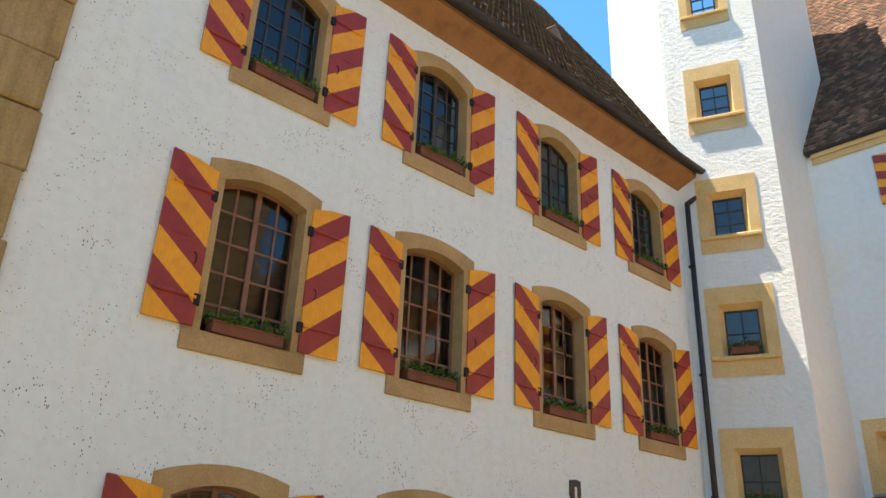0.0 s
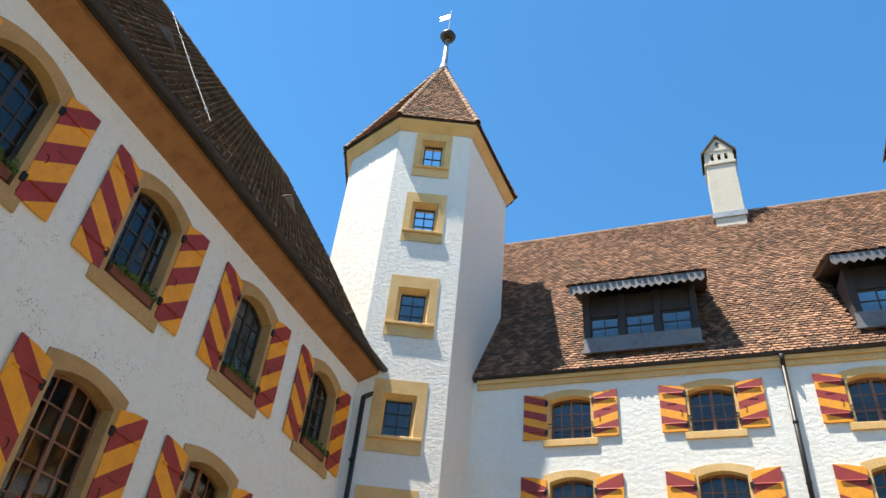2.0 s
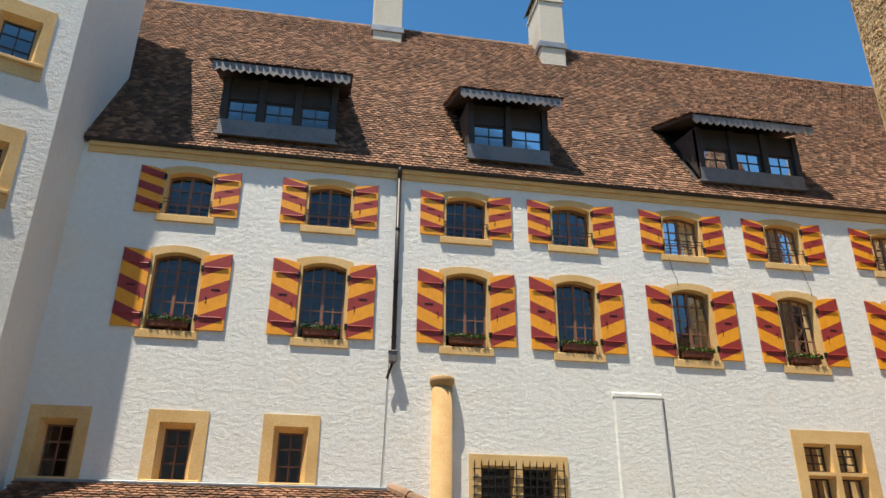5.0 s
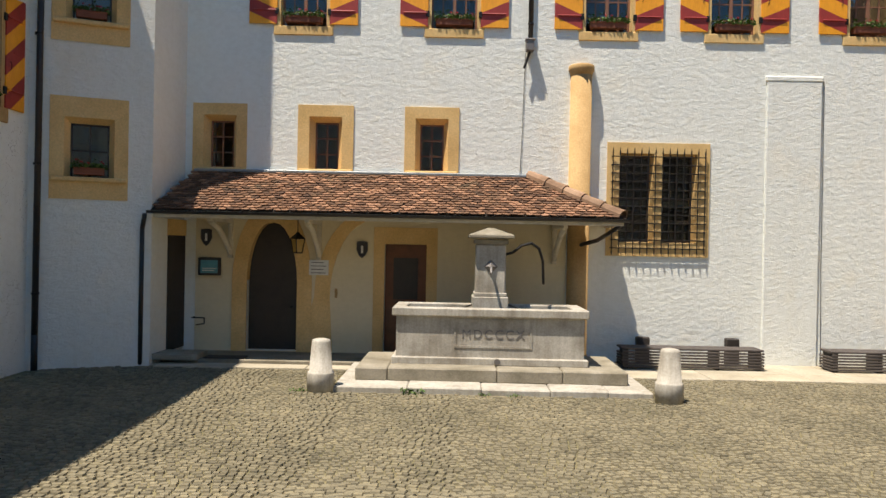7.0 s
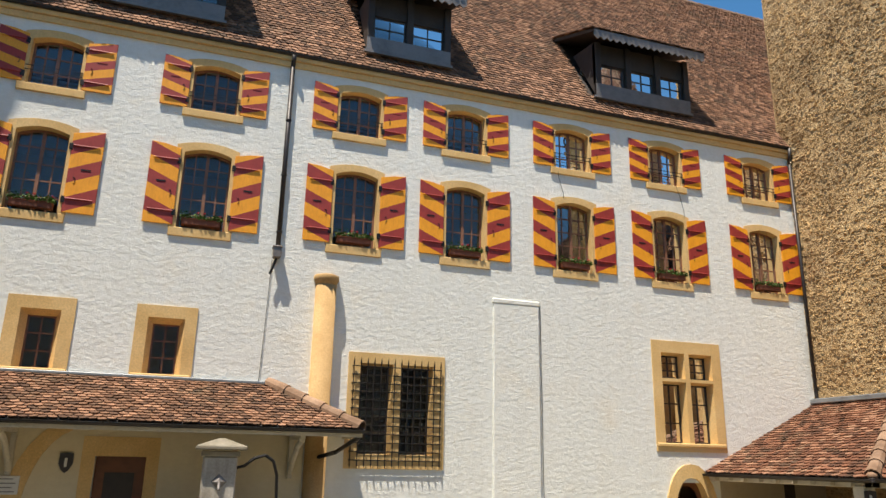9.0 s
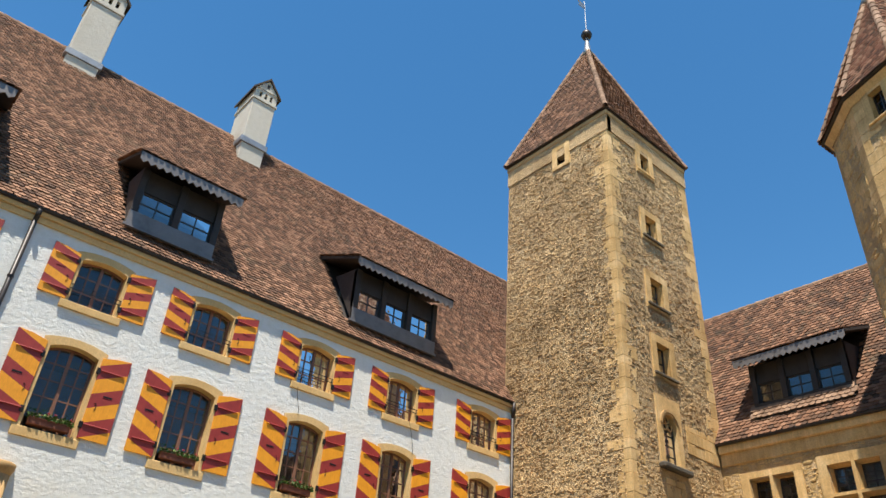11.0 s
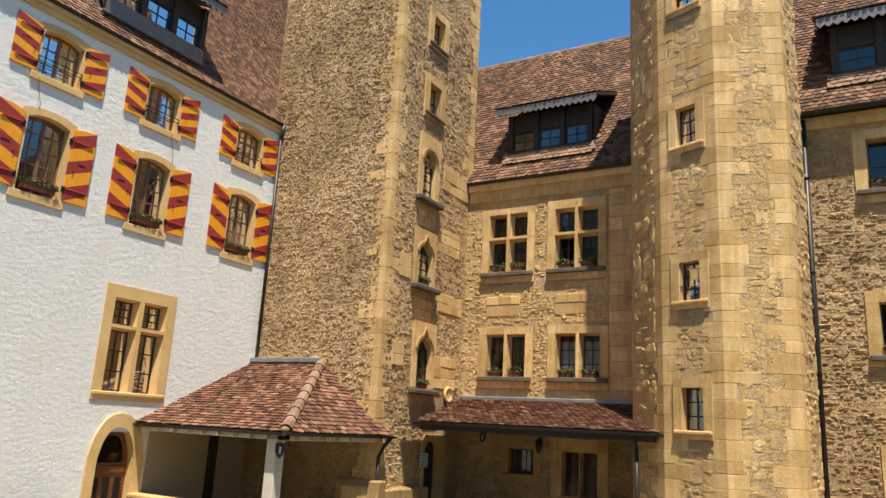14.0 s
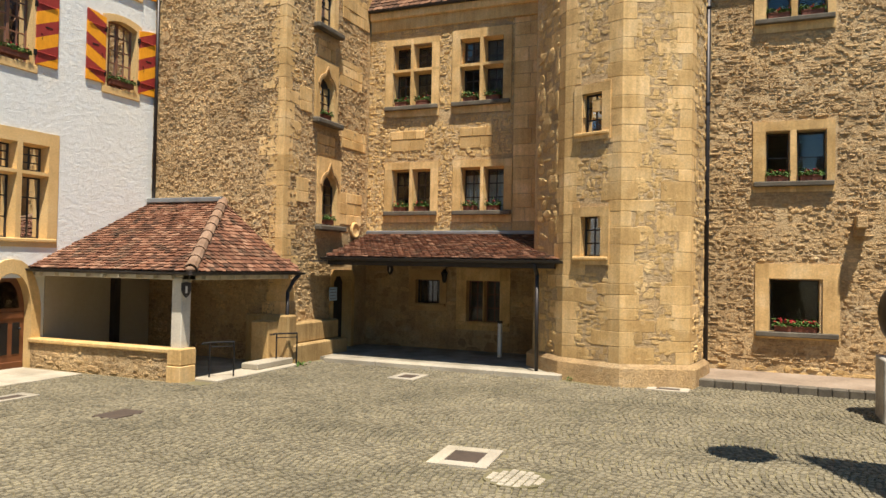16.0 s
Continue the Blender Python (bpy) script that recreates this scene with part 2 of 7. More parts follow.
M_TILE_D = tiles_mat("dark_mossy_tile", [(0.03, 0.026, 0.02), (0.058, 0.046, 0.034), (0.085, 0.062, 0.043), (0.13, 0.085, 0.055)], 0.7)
M_COLUMN = weathered("tan_painted_column", (0.40, 0.25, 0.105), (0.48, 0.315, 0.145), (0.53, 0.365, 0.18), 1.2, 30.0, 0.85, 0.006)
M_HIP = weathered("pale_clay_hip_tile", (0.18, 0.11, 0.07), (0.28, 0.18, 0.12), (0.38, 0.26, 0.18), 2.0, 30.0, 0.85, 0.006, 0.5)
M_DARKWOOD = painted("dark_stained_timber", (0.035, 0.027, 0.022), 0.35, 0.7)
M_SOFFIT = painted("orange_brown_boards", (0.30, 0.135, 0.045), 0.3, 0.65)
M_WINWOOD = painted("brown_window_wood", (0.23, 0.105, 0.06), 0.3, 0.5)
M_WINDARK = painted("dark_window_wood", (0.04, 0.028, 0.02), 0.3, 0.5)
M_DOORWOOD = painted("red_brown_door_wood", (0.17, 0.06, 0.022), 0.35, 0.5)
M_IRON = painted("black_wrought_iron", (0.025, 0.023, 0.022), 0.3, 0.5, 0.6)
M_LEAD = painted("grey_sheet_lead", (0.30, 0.32, 0.33), 0.25, 0.45, 0.6)
M_PIPE = painted("dark_brown_downpipe", (0.035, 0.03, 0.028), 0.3, 0.45, 0.3)
M_ZINC = painted("weathered_grey_zinc", (0.19, 0.175, 0.165), 0.3, 0.5, 0.3)
M_BENCH = painted("weathered_grey_bench_slat", (0.075, 0.062, 0.055), 0.35, 0.8)
M_CREAMWOOD = painted("cream_painted_timber", (0.62, 0.57, 0.46), 0.2, 0.6)
M_SIGN = painted("dark_shield_enamel", (0.03, 0.022, 0.02), 0.2, 0.4)
M_WHITEPAINT = painted("white_paint", (0.7, 0.69, 0.64), 0.1, 0.5)
M_BLUE = painted("pale_blue_notice", (0.42, 0.56, 0.66), 0.1, 0.4)
M_TEAL = painted("teal_notice", (0.08, 0.28, 0.32), 0.3, 0.3)
M_TERRA = painted("terracotta_trough", (0.20, 0.065, 0.035), 0.3, 0.8)
M_LEAF = weathered("geranium_leaf", (0.04, 0.08, 0.015), (0.075, 0.15, 0.03), (0.11, 0.2, 0.045), 9.0, 60.0, 0.6, 0.002, 0.6)
M_PETAL = painted("red_petal", (0.50, 0.025, 0.03), 0.3, 0.6)
M_CHIMNEY = plaster("grey_cream_chimney_render", (0.56, 0.53, 0.45), (0.5, 0.46, 0.37), False, 0.3)
# Inner walls coloured dark, so part of the room gloom is in the paint.
M_ROOM = painted("gloom_toned_room_plaster", (0.16, 0.14, 0.11), 0.3, 0.9)
M_CURTAIN = painted("off_white_net_curtain", (0.55, 0.53, 0.48), 0.2, 0.9)
M_BRONZE = painted("dark_bronze", (0.05, 0.042, 0.035), 0.3, 0.4, 0.7)
M_RUST = painted("rusty_dark_iron", (0.075, 0.052, 0.036), 0.3, 0.8, 0.1)
# Beige plaster kept darker to carry the shade under the stair porch.
M_SHADEPL = plaster("shade_toned_porch_plaster", (0.42, 0.36, 0.26), (0.45, 0.38, 0.26), False, 0.15)
M_KERB = weathered("dark_worn_kerb_stone", (0.08, 0.07, 0.055), (0.13, 0.115, 0.09), (0.19, 0.17, 0.13), 1.4, 30.0, 0.9, 0.012, 0.4)
M_PAVE = weathered("dull_red_brown_paving", (0.20, 0.15, 0.105), (0.28, 0.215, 0.155), (0.34, 0.27, 0.2), 1.0, 12.0, 0.9, 0.01)
M_AMBER = painted("dusty_yellow_glass", (0.42, 0.27, 0.08), 0.3, 0.25)
M_GLASS = glass_mat()
M_SHUT_A = shutter_mat("striped_shutter_tall", 0.72, 0.80, 0.42)
M_SHUT_B = shutter_mat("striped_shutter_medium", 0.65, 0.44, 0.65 * 3.5 - (2.14 - 1.23 * 0.44))
M_SHUT_C = shutter_mat("striped_shutter_low", 0.41, 0.30, 0.41 * 4.5 - (1.45 - 1.19 * 0.30))


# ---- building kit ----
def part(name, bm, material, parent, label="", smooth=False, m=None):
    me = bpy.data.meshes.new(name)
    bmesh.ops.recalc_face_normals(bm, faces=bm.faces)
    bm.to_mesh(me)
    bm.free()
    return part_mesh(name, me, material, parent, label, smooth, m)


def part_mesh(name, me, material, parent, label="", smooth=False, m=None):
    if not me.materials:
        me.materials.append(material)
    if smooth:
        me.polygons.foreach_set("use_smooth", [True] * len(me.polygons))
    ob = new(name, me)
    ob.parent = parent
    if m is not None:
        ob.matrix_basis = m
    if label:
        tagged(ob, label)
    return ob


def thing(name, m, label, category, group="", kind=""):
    ob = new(name)
    ob.matrix_basis = m
    ob.empty_display_size = 0.3
    return tagged(ob, label, category, group, kind)


def box(bm, x0, x1, y0, y1, z0, z1, bevel=0.0, m=None):
    r = bmesh.ops.create_cube(bm, size=1.0)
    vs = r["verts"]
    for v in vs:
        v.co = Vector(((x0 + x1) / 2 + v.co.x * (x1 - x0), (y0 + y1) / 2 + v.co.y * (y1 - y0), (z0 + z1) / 2 + v.co.z * (z1 - z0)))
    if m is not None:
        bmesh.ops.transform(bm, matrix=m, verts=vs)
    if bevel:
        es = list({e for v in vs for e in v.link_edges})
        bmesh.ops.bevel(bm, geom=es, offset=bevel, segments=1, affect='EDGES')
    return bm


def boxes(*args, bevel=0.0):
    bm = bmesh.new()
    for a in args:
        box(bm, *a, bevel=bevel)
    return bm


def rod(bm, a, b, r1, r2=None, n=10):
    a, b = Vector(a), Vector(b)
    d = b - a
    m = Matrix.Translation((a + b) / 2) @ d.to_track_quat('Z', 'Y').to_matrix().to_4x4()
    bmesh.ops.create_cone(bm, cap_ends=True, segments=n, radius1=r1, radius2=r1 if r2 is None else r2, depth=d.length, matrix=m)
    return bm


def path_rod(bm, pts, r, n=8):
    for a, b in zip(pts, pts[1:]):
        rod(bm, a, b, r, r, n)
        bmesh.ops.create_icosphere(bm, subdivisions=1, radius=r, matrix=Matrix.Translation(b))
    return bm


def lathe(bm, prof, n=24, m=None):
    rings = []
    for r, z in prof:
        ring = []
        for i in range(n):
            a = 2 * math.pi * i / n
            co = Vector((r * math.cos(a), r * math.sin(a), z))
            ring.append(bm.verts.new(m @ co if m is not None else co))
        rings.append(ring)
    for p, q in zip(rings, rings[1:]):
        for i in range(n):
            bm.faces.new((p[i], p[(i + 1) % n], q[(i + 1) % n], q[i]))
    bm.faces.new(rings[0][::-1])
    bm.faces.new(rings[-1])
    return bm


def slab(bm, outline, y0, y1):
    """Extrudes an outline of (x, z) from y0 to y1."""
    a = [bm.verts.new((x, y0, z)) for x, z in outline]
    b = [bm.verts.new((x, y1, z)) for x, z in outline]
    bm.faces.new(a)
    bm.faces.new(b[::-1])
    for i in range(len(a)):
        j = (i + 1) % len(a)
        bm.faces.new((a[i], b[i], b[j], a[j]))
    return bm


def band(bm, inner, outer, y0, y1):
    """A band between two open lines of (x, z) with as many points, from y0 to y1."""
    n = len(inner)
    g = [[bm.verts.new((x, y, z)) for x, z in line] for line in (inner, outer) for y in (y0, y1)]
    a, b, c, d = g
    for i in range(n - 1):
        for p, q in ((a, b), (b, d), (d, c), (c, a)):
            bm.faces.new((p[i], p[i + 1], q[i + 1], q[i]))
    bm.faces.new((a[0], b[0], d[0], c[0]))
    bm.faces.new((a[-1], c[-1], d[-1], b[-1]))
    return bm


def arc(w, z, rise, n=10):
    """Points of a segment arch of half width w springing at z."""
    return [(-w + 2 * w * i / n, z + rise * (1 - (2 * i / n - 1) ** 2)) for i in range(n + 1)]


def gothic(w, z0, z, apex, n=7):
    """A pointed arch from the left foot over the apex to the right foot."""
    out = [(-w, z0)]
    for i in range(n + 1):
        a = i / n * math.pi / 2
        out.append((-w * math.cos(a) ** 0.85, z + (apex - z) * math.sin(a) ** 1.15))
    out[-1] = (0.0, apex)
    return out + [(-x, zz) for x, zz in out[-2::-1]]


def panel(bm, m, u0, u1, v0, v1, holes, depth):
    """A wall face in the plane y = 0 of m with rectangular holes (u0, u1, v0, v1) and reveals of that depth."""
    us = sorted({u0, u1, *[h[0] for h in holes], *[h[1] for h in holes]})
    vs = sorted({v0, v1, *[h[2] for h in holes], *[h[3] for h in holes]})
    us = [u for u in us if u0 <= u <= u1]
    vs = [v for v in vs if v0 <= v <= v1]

    def quad(*pts):
        bm.faces.new([bm.verts.new(m @ Vector(p)) for p in pts])
    for a, b in zip(us, us[1:]):
        for c, d in zip(vs, vs[1:]):
            mu, mv = (a + b) / 2, (c + d) / 2
            if not any(h[0] < mu < h[1] and h[2] < mv < h[3] for h in holes):
                quad((a, 0, c), (b, 0, c), (b, 0, d), (a, 0, d))
                quad((a, depth, c), (a, depth, d), (b, depth, d), (b, depth, c))
    for a, b, c, d in holes:
        quad((a, 0, c), (a, depth, c), (a, depth, d), (a, 0, d))
        quad((b, 0, c), (b, 0, d), (b, depth, d), (b, depth, c))
        quad((a, 0, c), (b, 0, c), (b, depth, c), (a, depth, c))
        quad((a, 0, d), (a, depth, d), (b, depth, d), (b, 0, d))
    quad((u0, 0, v0), (u0, 0, v1), (u0, depth, v1), (u0, depth, v0))
    quad((u1, 0, v0), (u1, depth, v0), (u1, depth, v1), (u1, 0, v1))
    quad((u0, 0, v1), (u1, 0, v1), (u1, depth, v1), (u0, depth, v1))
    return bm


def keep_normals(name, bm, material, kind="structure", label="", category="wall"):
    me = bpy.data.meshes.new(name)
    bm.to_mesh(me)
    bm.free()
    me.materials.append(material)
    return tagged(new(name, me), label, category, "", kind)


def joined(name, verts, faces, material, parent, label=""):
    me = bpy.data.meshes.new(name)
    me.from_pydata(verts, [], faces)
    me.materials.append(material)
    ob = new(name, me)
    ob.parent = parent
    return tagged(ob, label, "", "", "stuff")


def inside(poly, x, y):
    hit = False
    for (x1, y1), (x2, y2) in zip(poly, poly[1:] + poly[:1]):
        if (y1 > y) != (y2 > y) and x < (x2 - x1) * (y - y1) / (y2 - y1) + x1:
            hit = not hit
    return hit


TILE_V = [(-0.5, 1.75, 0.0), (0.5, 1.75, 0.0), (0.5, 0.28, 0.20), (0.26, 0.03, 0.22), (-0.26, 0.03, 0.22), (-0.5, 0.28, 0.20),
          (0.5, 0.28, 0.08), (0.26, 0.03, 0.10), (-0.26, 0.03, 0.10), (-0.5, 0.28, 0.08)]
TILE_F = [(0, 5, 4, 3, 2, 1), (5, 9, 8, 4), (4, 8, 7, 3), (3, 7, 6, 2), (0, 9, 5), (1, 2, 6)]


def frame_of(a, b, c):
    """Axes of a roof plane: origin a, u along a to b, v up the slope towards c, n outwards."""
    a, b, c = Vector(a), Vector(b), Vector(c)
    u = (b - a).normalized()
    n = u.cross(c - a).normalized()
    v = n.cross(u)
    m = Matrix.Identity(4)
    m.col[0][:3], m.col[1][:3], m.col[2][:3], m.col[3][:3] = u, v, n, a
    return m


def roof_face(parent, corners, material, w=0.17, step=0.15, single=0, under=M_DARKWOOD, skip=(), tiled=True):
    """One roof plane: a boarded deck and overlapping round-ended tiles. corners run round it, the first two along the eave, left to right seen from outside."""
    m = frame_of(corners[0], corners[1], corners[2])
    inv = m.inverted()
    flat = [inv @ Vector(c) for c in corners]
    poly = [(p.x, p.y) for p in flat]
    bm = bmesh.new()
    top = [bm.verts.new(m @ Vector((x, y, -0.01))) for x, y in poly]
    low = [bm.verts.new(m @ Vector((x, y, -0.10))) for x, y in poly]
    bm.faces.new(top)
    bm.faces.new(low[::-1])
    for i in range(len(top)):
        j = (i + 1) % len(top)
        bm.faces.new((top[i], low[i], low[j], top[j]))
    part("roof_deck", bm, under, parent)
    if not tiled:
        return
    xs, ys = [p[0] for p in poly], [p[1] for p in poly]
    rng = random.Random(int(abs(corners[0][0] * 31 + corners[0][1] * 17 + corners[0][2] * 7)) + 5)
    verts, faces, count = [], [], 0
    sag = [rng.uniform(-0.007, 0.007) for k in range(61)]
    shared = None
    rows = int((max(ys) - min(ys)) / step)
    for r in range(rows + 1):
        y = min(ys) + r * step - 0.03
        x = min(xs) + (0.5 if r % 2 else 0.0) * w
        while x < max(xs):
            yy = y + step * 0.6
            if inside(poly, x, max(yy, min(ys) + 0.02)) and inside(poly, x, min(yy + step * 0.6, max(ys) + (0.3 if yy < step else 0))) and not any(s[0] < x < s[1] and s[2] < yy < s[3] for s in skip):
                dx, dy, tw = rng.uniform(-0.012, 0.012), rng.gauss(0, 0.006) + sag[r % 61], rng.uniform(-0.03, 0.03)
                lift, roll = rng.uniform(0.0, 0.012), rng.gauss(0, 0.05)
                if count < single:
                    if shared is None:
                        shared = bpy.data.meshes.new("tile")
                        shared.from_pydata([(a * w * 0.95, b * step, c * 0.2) for a, b, c in TILE_V], [], TILE_F)
                    part_mesh("tile", shared, material, parent, m=m @ Matrix.Translation((x + dx, y + dy, lift)) @ Matrix.Rotation(tw, 4, 'Z') @ Matrix.Rotation(-roll, 4, 'Y'))
                else:
                    k = len(verts)
                    for a, b, c in TILE_V:
                        px, py = a * w * 0.95, b * step
                        verts.append(m @ Vector((x + dx + px - tw * py, y + dy + py + tw * px, c * 0.2 + lift + roll * px)))
                    faces.extend(tuple(i + k for i in f) for f in TILE_F)
                count += 1
            x += w
    if faces:
        joined("roof_tiles", verts, faces, material, parent)


HIP = None


def hip_line(parent, a, b, material=M_HIP, size=1.0, length=0.38):
    """A row of overlapping half-round tiles along a ridge or hip."""
    global HIP
    if HIP is None:
        HIP = bpy.data.meshes.new("ridge_tile")
        vs, fs = [], []
        for k, (z, r) in enumerate(((0.0, 0.125), (1.12, 0.10), (1.12, 0.085), (0.0, 0.105))):
            for i in range(7):
                t = math.pi * (i / 6 * 1.16 - 0.08)
                vs.append((r * math.cos(t), r * math.sin(t) - 0.03, z * 0.38))
        for k in range(4):
            n = (k + 1) % 4
            for i in range(6):
                fs.append((k * 7 + i, k * 7 + i + 1, n * 7 + i + 1, n * 7 + i))
        HIP.from_pydata(vs, [], fs)
        HIP.materials.append(material)
    a, b = Vector(a), Vector(b)
    d = (b - a).normalized()
    side = d.cross(Vector((0, 0, 1))).normalized()
    up = side.cross(d)
    m = Matrix.Identity(4)
    m.col[0][:3], m.col[1][:3], m.col[2][:3] = side, up, d
    n = max(1, int((b - a).length / (length * size)))
    step = (b - a).length / n
    rng = random.Random(n)
    for i in range(n):
        j = Matrix.Rotation(rng.uniform(-0.04, 0.04), 4, 'Z') @ Matrix.Diagonal((size, size, step / 0.38, 1))
        part_mesh("ridge_tile", HIP, material, parent, m=Matrix.Translation(a + d * step * i) @ m @ j)


def rubble(parent, name, m, u0, u1, v0, v1, holes, material, seed, hs=(0.07, 0.17), ls=(0.14, 0.46), proud=0.035, single=0):
    """Wavering courses of uneven six-sided stones with broken faces, each with its own edges, proud of a mortar face in the plane y = 0 of m."""
    rng = random.Random(seed)
    verts, faces, count = [], [], 0
    FS = [(k, (k + 1) % 6, 6 + (k + 1) % 6, 6 + k) for k in range(6)] + [(6 + k, 6 + (k + 1) % 6, 12) for k in range(6)]
    p1, p2 = rng.uniform(0, 6), rng.uniform(0, 6)
    v = v0
    while v < v1 - 0.03:
        h = min(rng.uniform(*hs), v1 - v)
        u = u0 - rng.uniform(0, 0.2)
        while u < u1:
            l = rng.uniform(*ls) * rng.choice((0.55, 0.8, 1.0, 1.0, 1.5))
            a, b = max(u, u0), min(u + l, u1)
            u += l
            hh = h * rng.choice((0.55, 0.8, 1.0, 1.15, 1.7)) * rng.uniform(0.85, 1.15)
            zc = v + h / 2 + rng.uniform(-0.2, 0.2) * h + 0.04 * math.sin(1.9 * u + p1 + 0.4 * v) + 0.025 * math.sin(4.7 * u + p2 + v)
            if b - a < 0.035 or rng.random() < 0.13:
                continue
            c, d = max(zc - hh / 2, v0), min(zc + hh / 2, v1)
            if d - c < 0.03:
                continue
            if any(q[0] - 0.02 < b and q[1] + 0.02 > a and q[2] - 0.02 < d and q[3] + 0.02 > c for q in holes):
                a2, b2 = a, b
                for q in holes:
                    if q[2] < d and q[3] > c:
                        if a2 < q[0] < b2:
                            b2 = q[0]
                        elif a2 < q[1] < b2:
                            a2 = q[1]
                        elif q[0] <= a2 and b2 <= q[1]:
                            b2 = a2
                if b2 - a2 < 0.06:
                    continue
                a, b = a2, b2
            L, H = b - a, d - c
            cu, cv = (a + b) / 2, (c + d) / 2
            p = rng.uniform(0.1, 1.0) ** 1.5 * proud
            tilt = rng.uniform(-0.2, 0.2) * H
            ring = [(a, cv), (a + L * rng.uniform(0.08, 0.3), c), (b - L * rng.uniform(0.08, 0.3), c), (b, cv), (b - L * rng.uniform(0.08, 0.3), d), (a + L * rng.uniform(0.08, 0.3), d)]
            ring = [(x + rng.uniform(-0.04, 0.04) * L, y + rng.uniform(-0.13, 0.13) * H + tilt * (x - cu) / L) for x, y in ring]
            k = len(verts)
            vs = [m @ Vector((x, 0.012, y)) for x, y in ring]
            for x, y in ring:
                f = rng.uniform(0.62, 0.86)
                vs.append(m @ Vector((cu + (x - cu) * f, -p * rng.uniform(0.45, 1.0), cv + (y - cv) * f)))
            vs.append(m @ Vector((cu + rng.uniform(-0.15, 0.15) * L, -p * rng.uniform(0.8, 1.15), cv + rng.uniform(-0.15, 0.15) * H)))
            if count < single:
                me = bpy.data.meshes.new("stone")
                me.from_pydata(vs, [], FS)
                part_mesh("stone", me, material, parent)
                count += 1
            else:
                verts.extend(vs)
                faces.extend(tuple(i + k for i in f) for f in FS)
        v += h
    if faces:
        joined(name, verts, faces, material, parent)


def corner_block(parent, c, d1, d2, l1, l2, z0, z1, proud, material=None):
    """A dressed quoin round the corner c: arms l1 along d1 and l2 along d2, both horizontal unit directions on the two faces."""
    c, d1, d2 = Vector((*c, 0)), Vector((*d1, 0)), Vector((*d2, 0))
    n1 = Vector((d1.y, -d1.x, 0))
    if n1.dot(d2) > 0:
        n1 = -n1
    n2 = Vector((d2.y, -d2.x, 0))
    if n2.dot(d1) > 0:
        n2 = -n2
    half = (n1 + n2).normalized()
    proud = proud * 0.35
    tip = c + half * (proud / max(0.2, half.dot(n1)))
    plan = [c + d1 * l1 - n1 * 0.05, c + d1 * l1 + n1 * proud, tip, c + d2 * l2 + n2 * proud, c + d2 * l2 - n2 * 0.05, c - half * 0.06]
    bm = bmesh.new()
    lo = [bm.verts.new((p.x, p.y, z0)) for p in plan]
    hi = [bm.verts.new((p.x, p.y, z1)) for p in plan]
    bm.faces.new(lo[::-1])
    bm.faces.new(hi)
    for i in range(6):
        k = (i + 1) % 6
        bm.faces.new((lo[i], lo[k], hi[k], hi[i]))
    bmesh.ops.bevel(bm, geom=[e for e in bm.edges], offset=0.007, segments=1, affect='EDGES')
    part("quoin_stone", bm, material or M_ASHLAR, parent)


def quoins(parent, c, d1, d2, z0, z1, long, short, h, seed, proud=0.03):
    rng = random.Random(seed)
    z, k = z0, 0
    out = []
    while z < z1 - 0.1:
        hh = min(rng.uniform(0.65, 1.3) * h, z1 - z)
        a, b = (long, short) if k % 2 else (short, long)
        a, b = a * rng.uniform(0.62, 1.35), b * rng.uniform(0.62, 1.35)
        corner_block(parent, c, d1, d2, a, b, z + 0.004, z + hh - 0.004, proud * rng.uniform(0.6, 1.3))
        z += hh
        k += 1


def ashlar(parent, m, u0, u1, v0, v1, hole, seed, h=0.36, proud=0.025, material=None):
    """Dressed blocks, each a stone of its own, filling a rectangle round one opening."""
    rng = random.Random(seed)
    v = v0
    while v < v1 - 0.05:
        hh = min(h * rng.uniform(0.85, 1.2), v1 - v)
        if v1 - v - hh < 0.12:
            hh = v1 - v
        u = u0
        while u < u1 - 0.02:
            l = min(rng.uniform(0.4, 0.75), u1 - u)
            if u1 - u - l < 0.15:
                l = u1 - u
            spans = [(u, u + l)]
            if hole and v < hole[3] - 0.01 and v + hh > hole[2] + 0.01:
                spans = [s for s in ((u, min(u + l, hole[0])), (max(u, hole[1]), u + l)) if s[1] - s[0] > 0.04]
            for a, b in spans:
                bm = boxes((a + 0.005, b - 0.005, -proud * rng.uniform(0.5, 1.2), 0.06, v + 0.005, v + hh - 0.005), bevel=0.012)
                bm.transform(m)
                part("ashlar_stone", bm, material or M_ASHLAR, parent)
            u += l
        v += hh


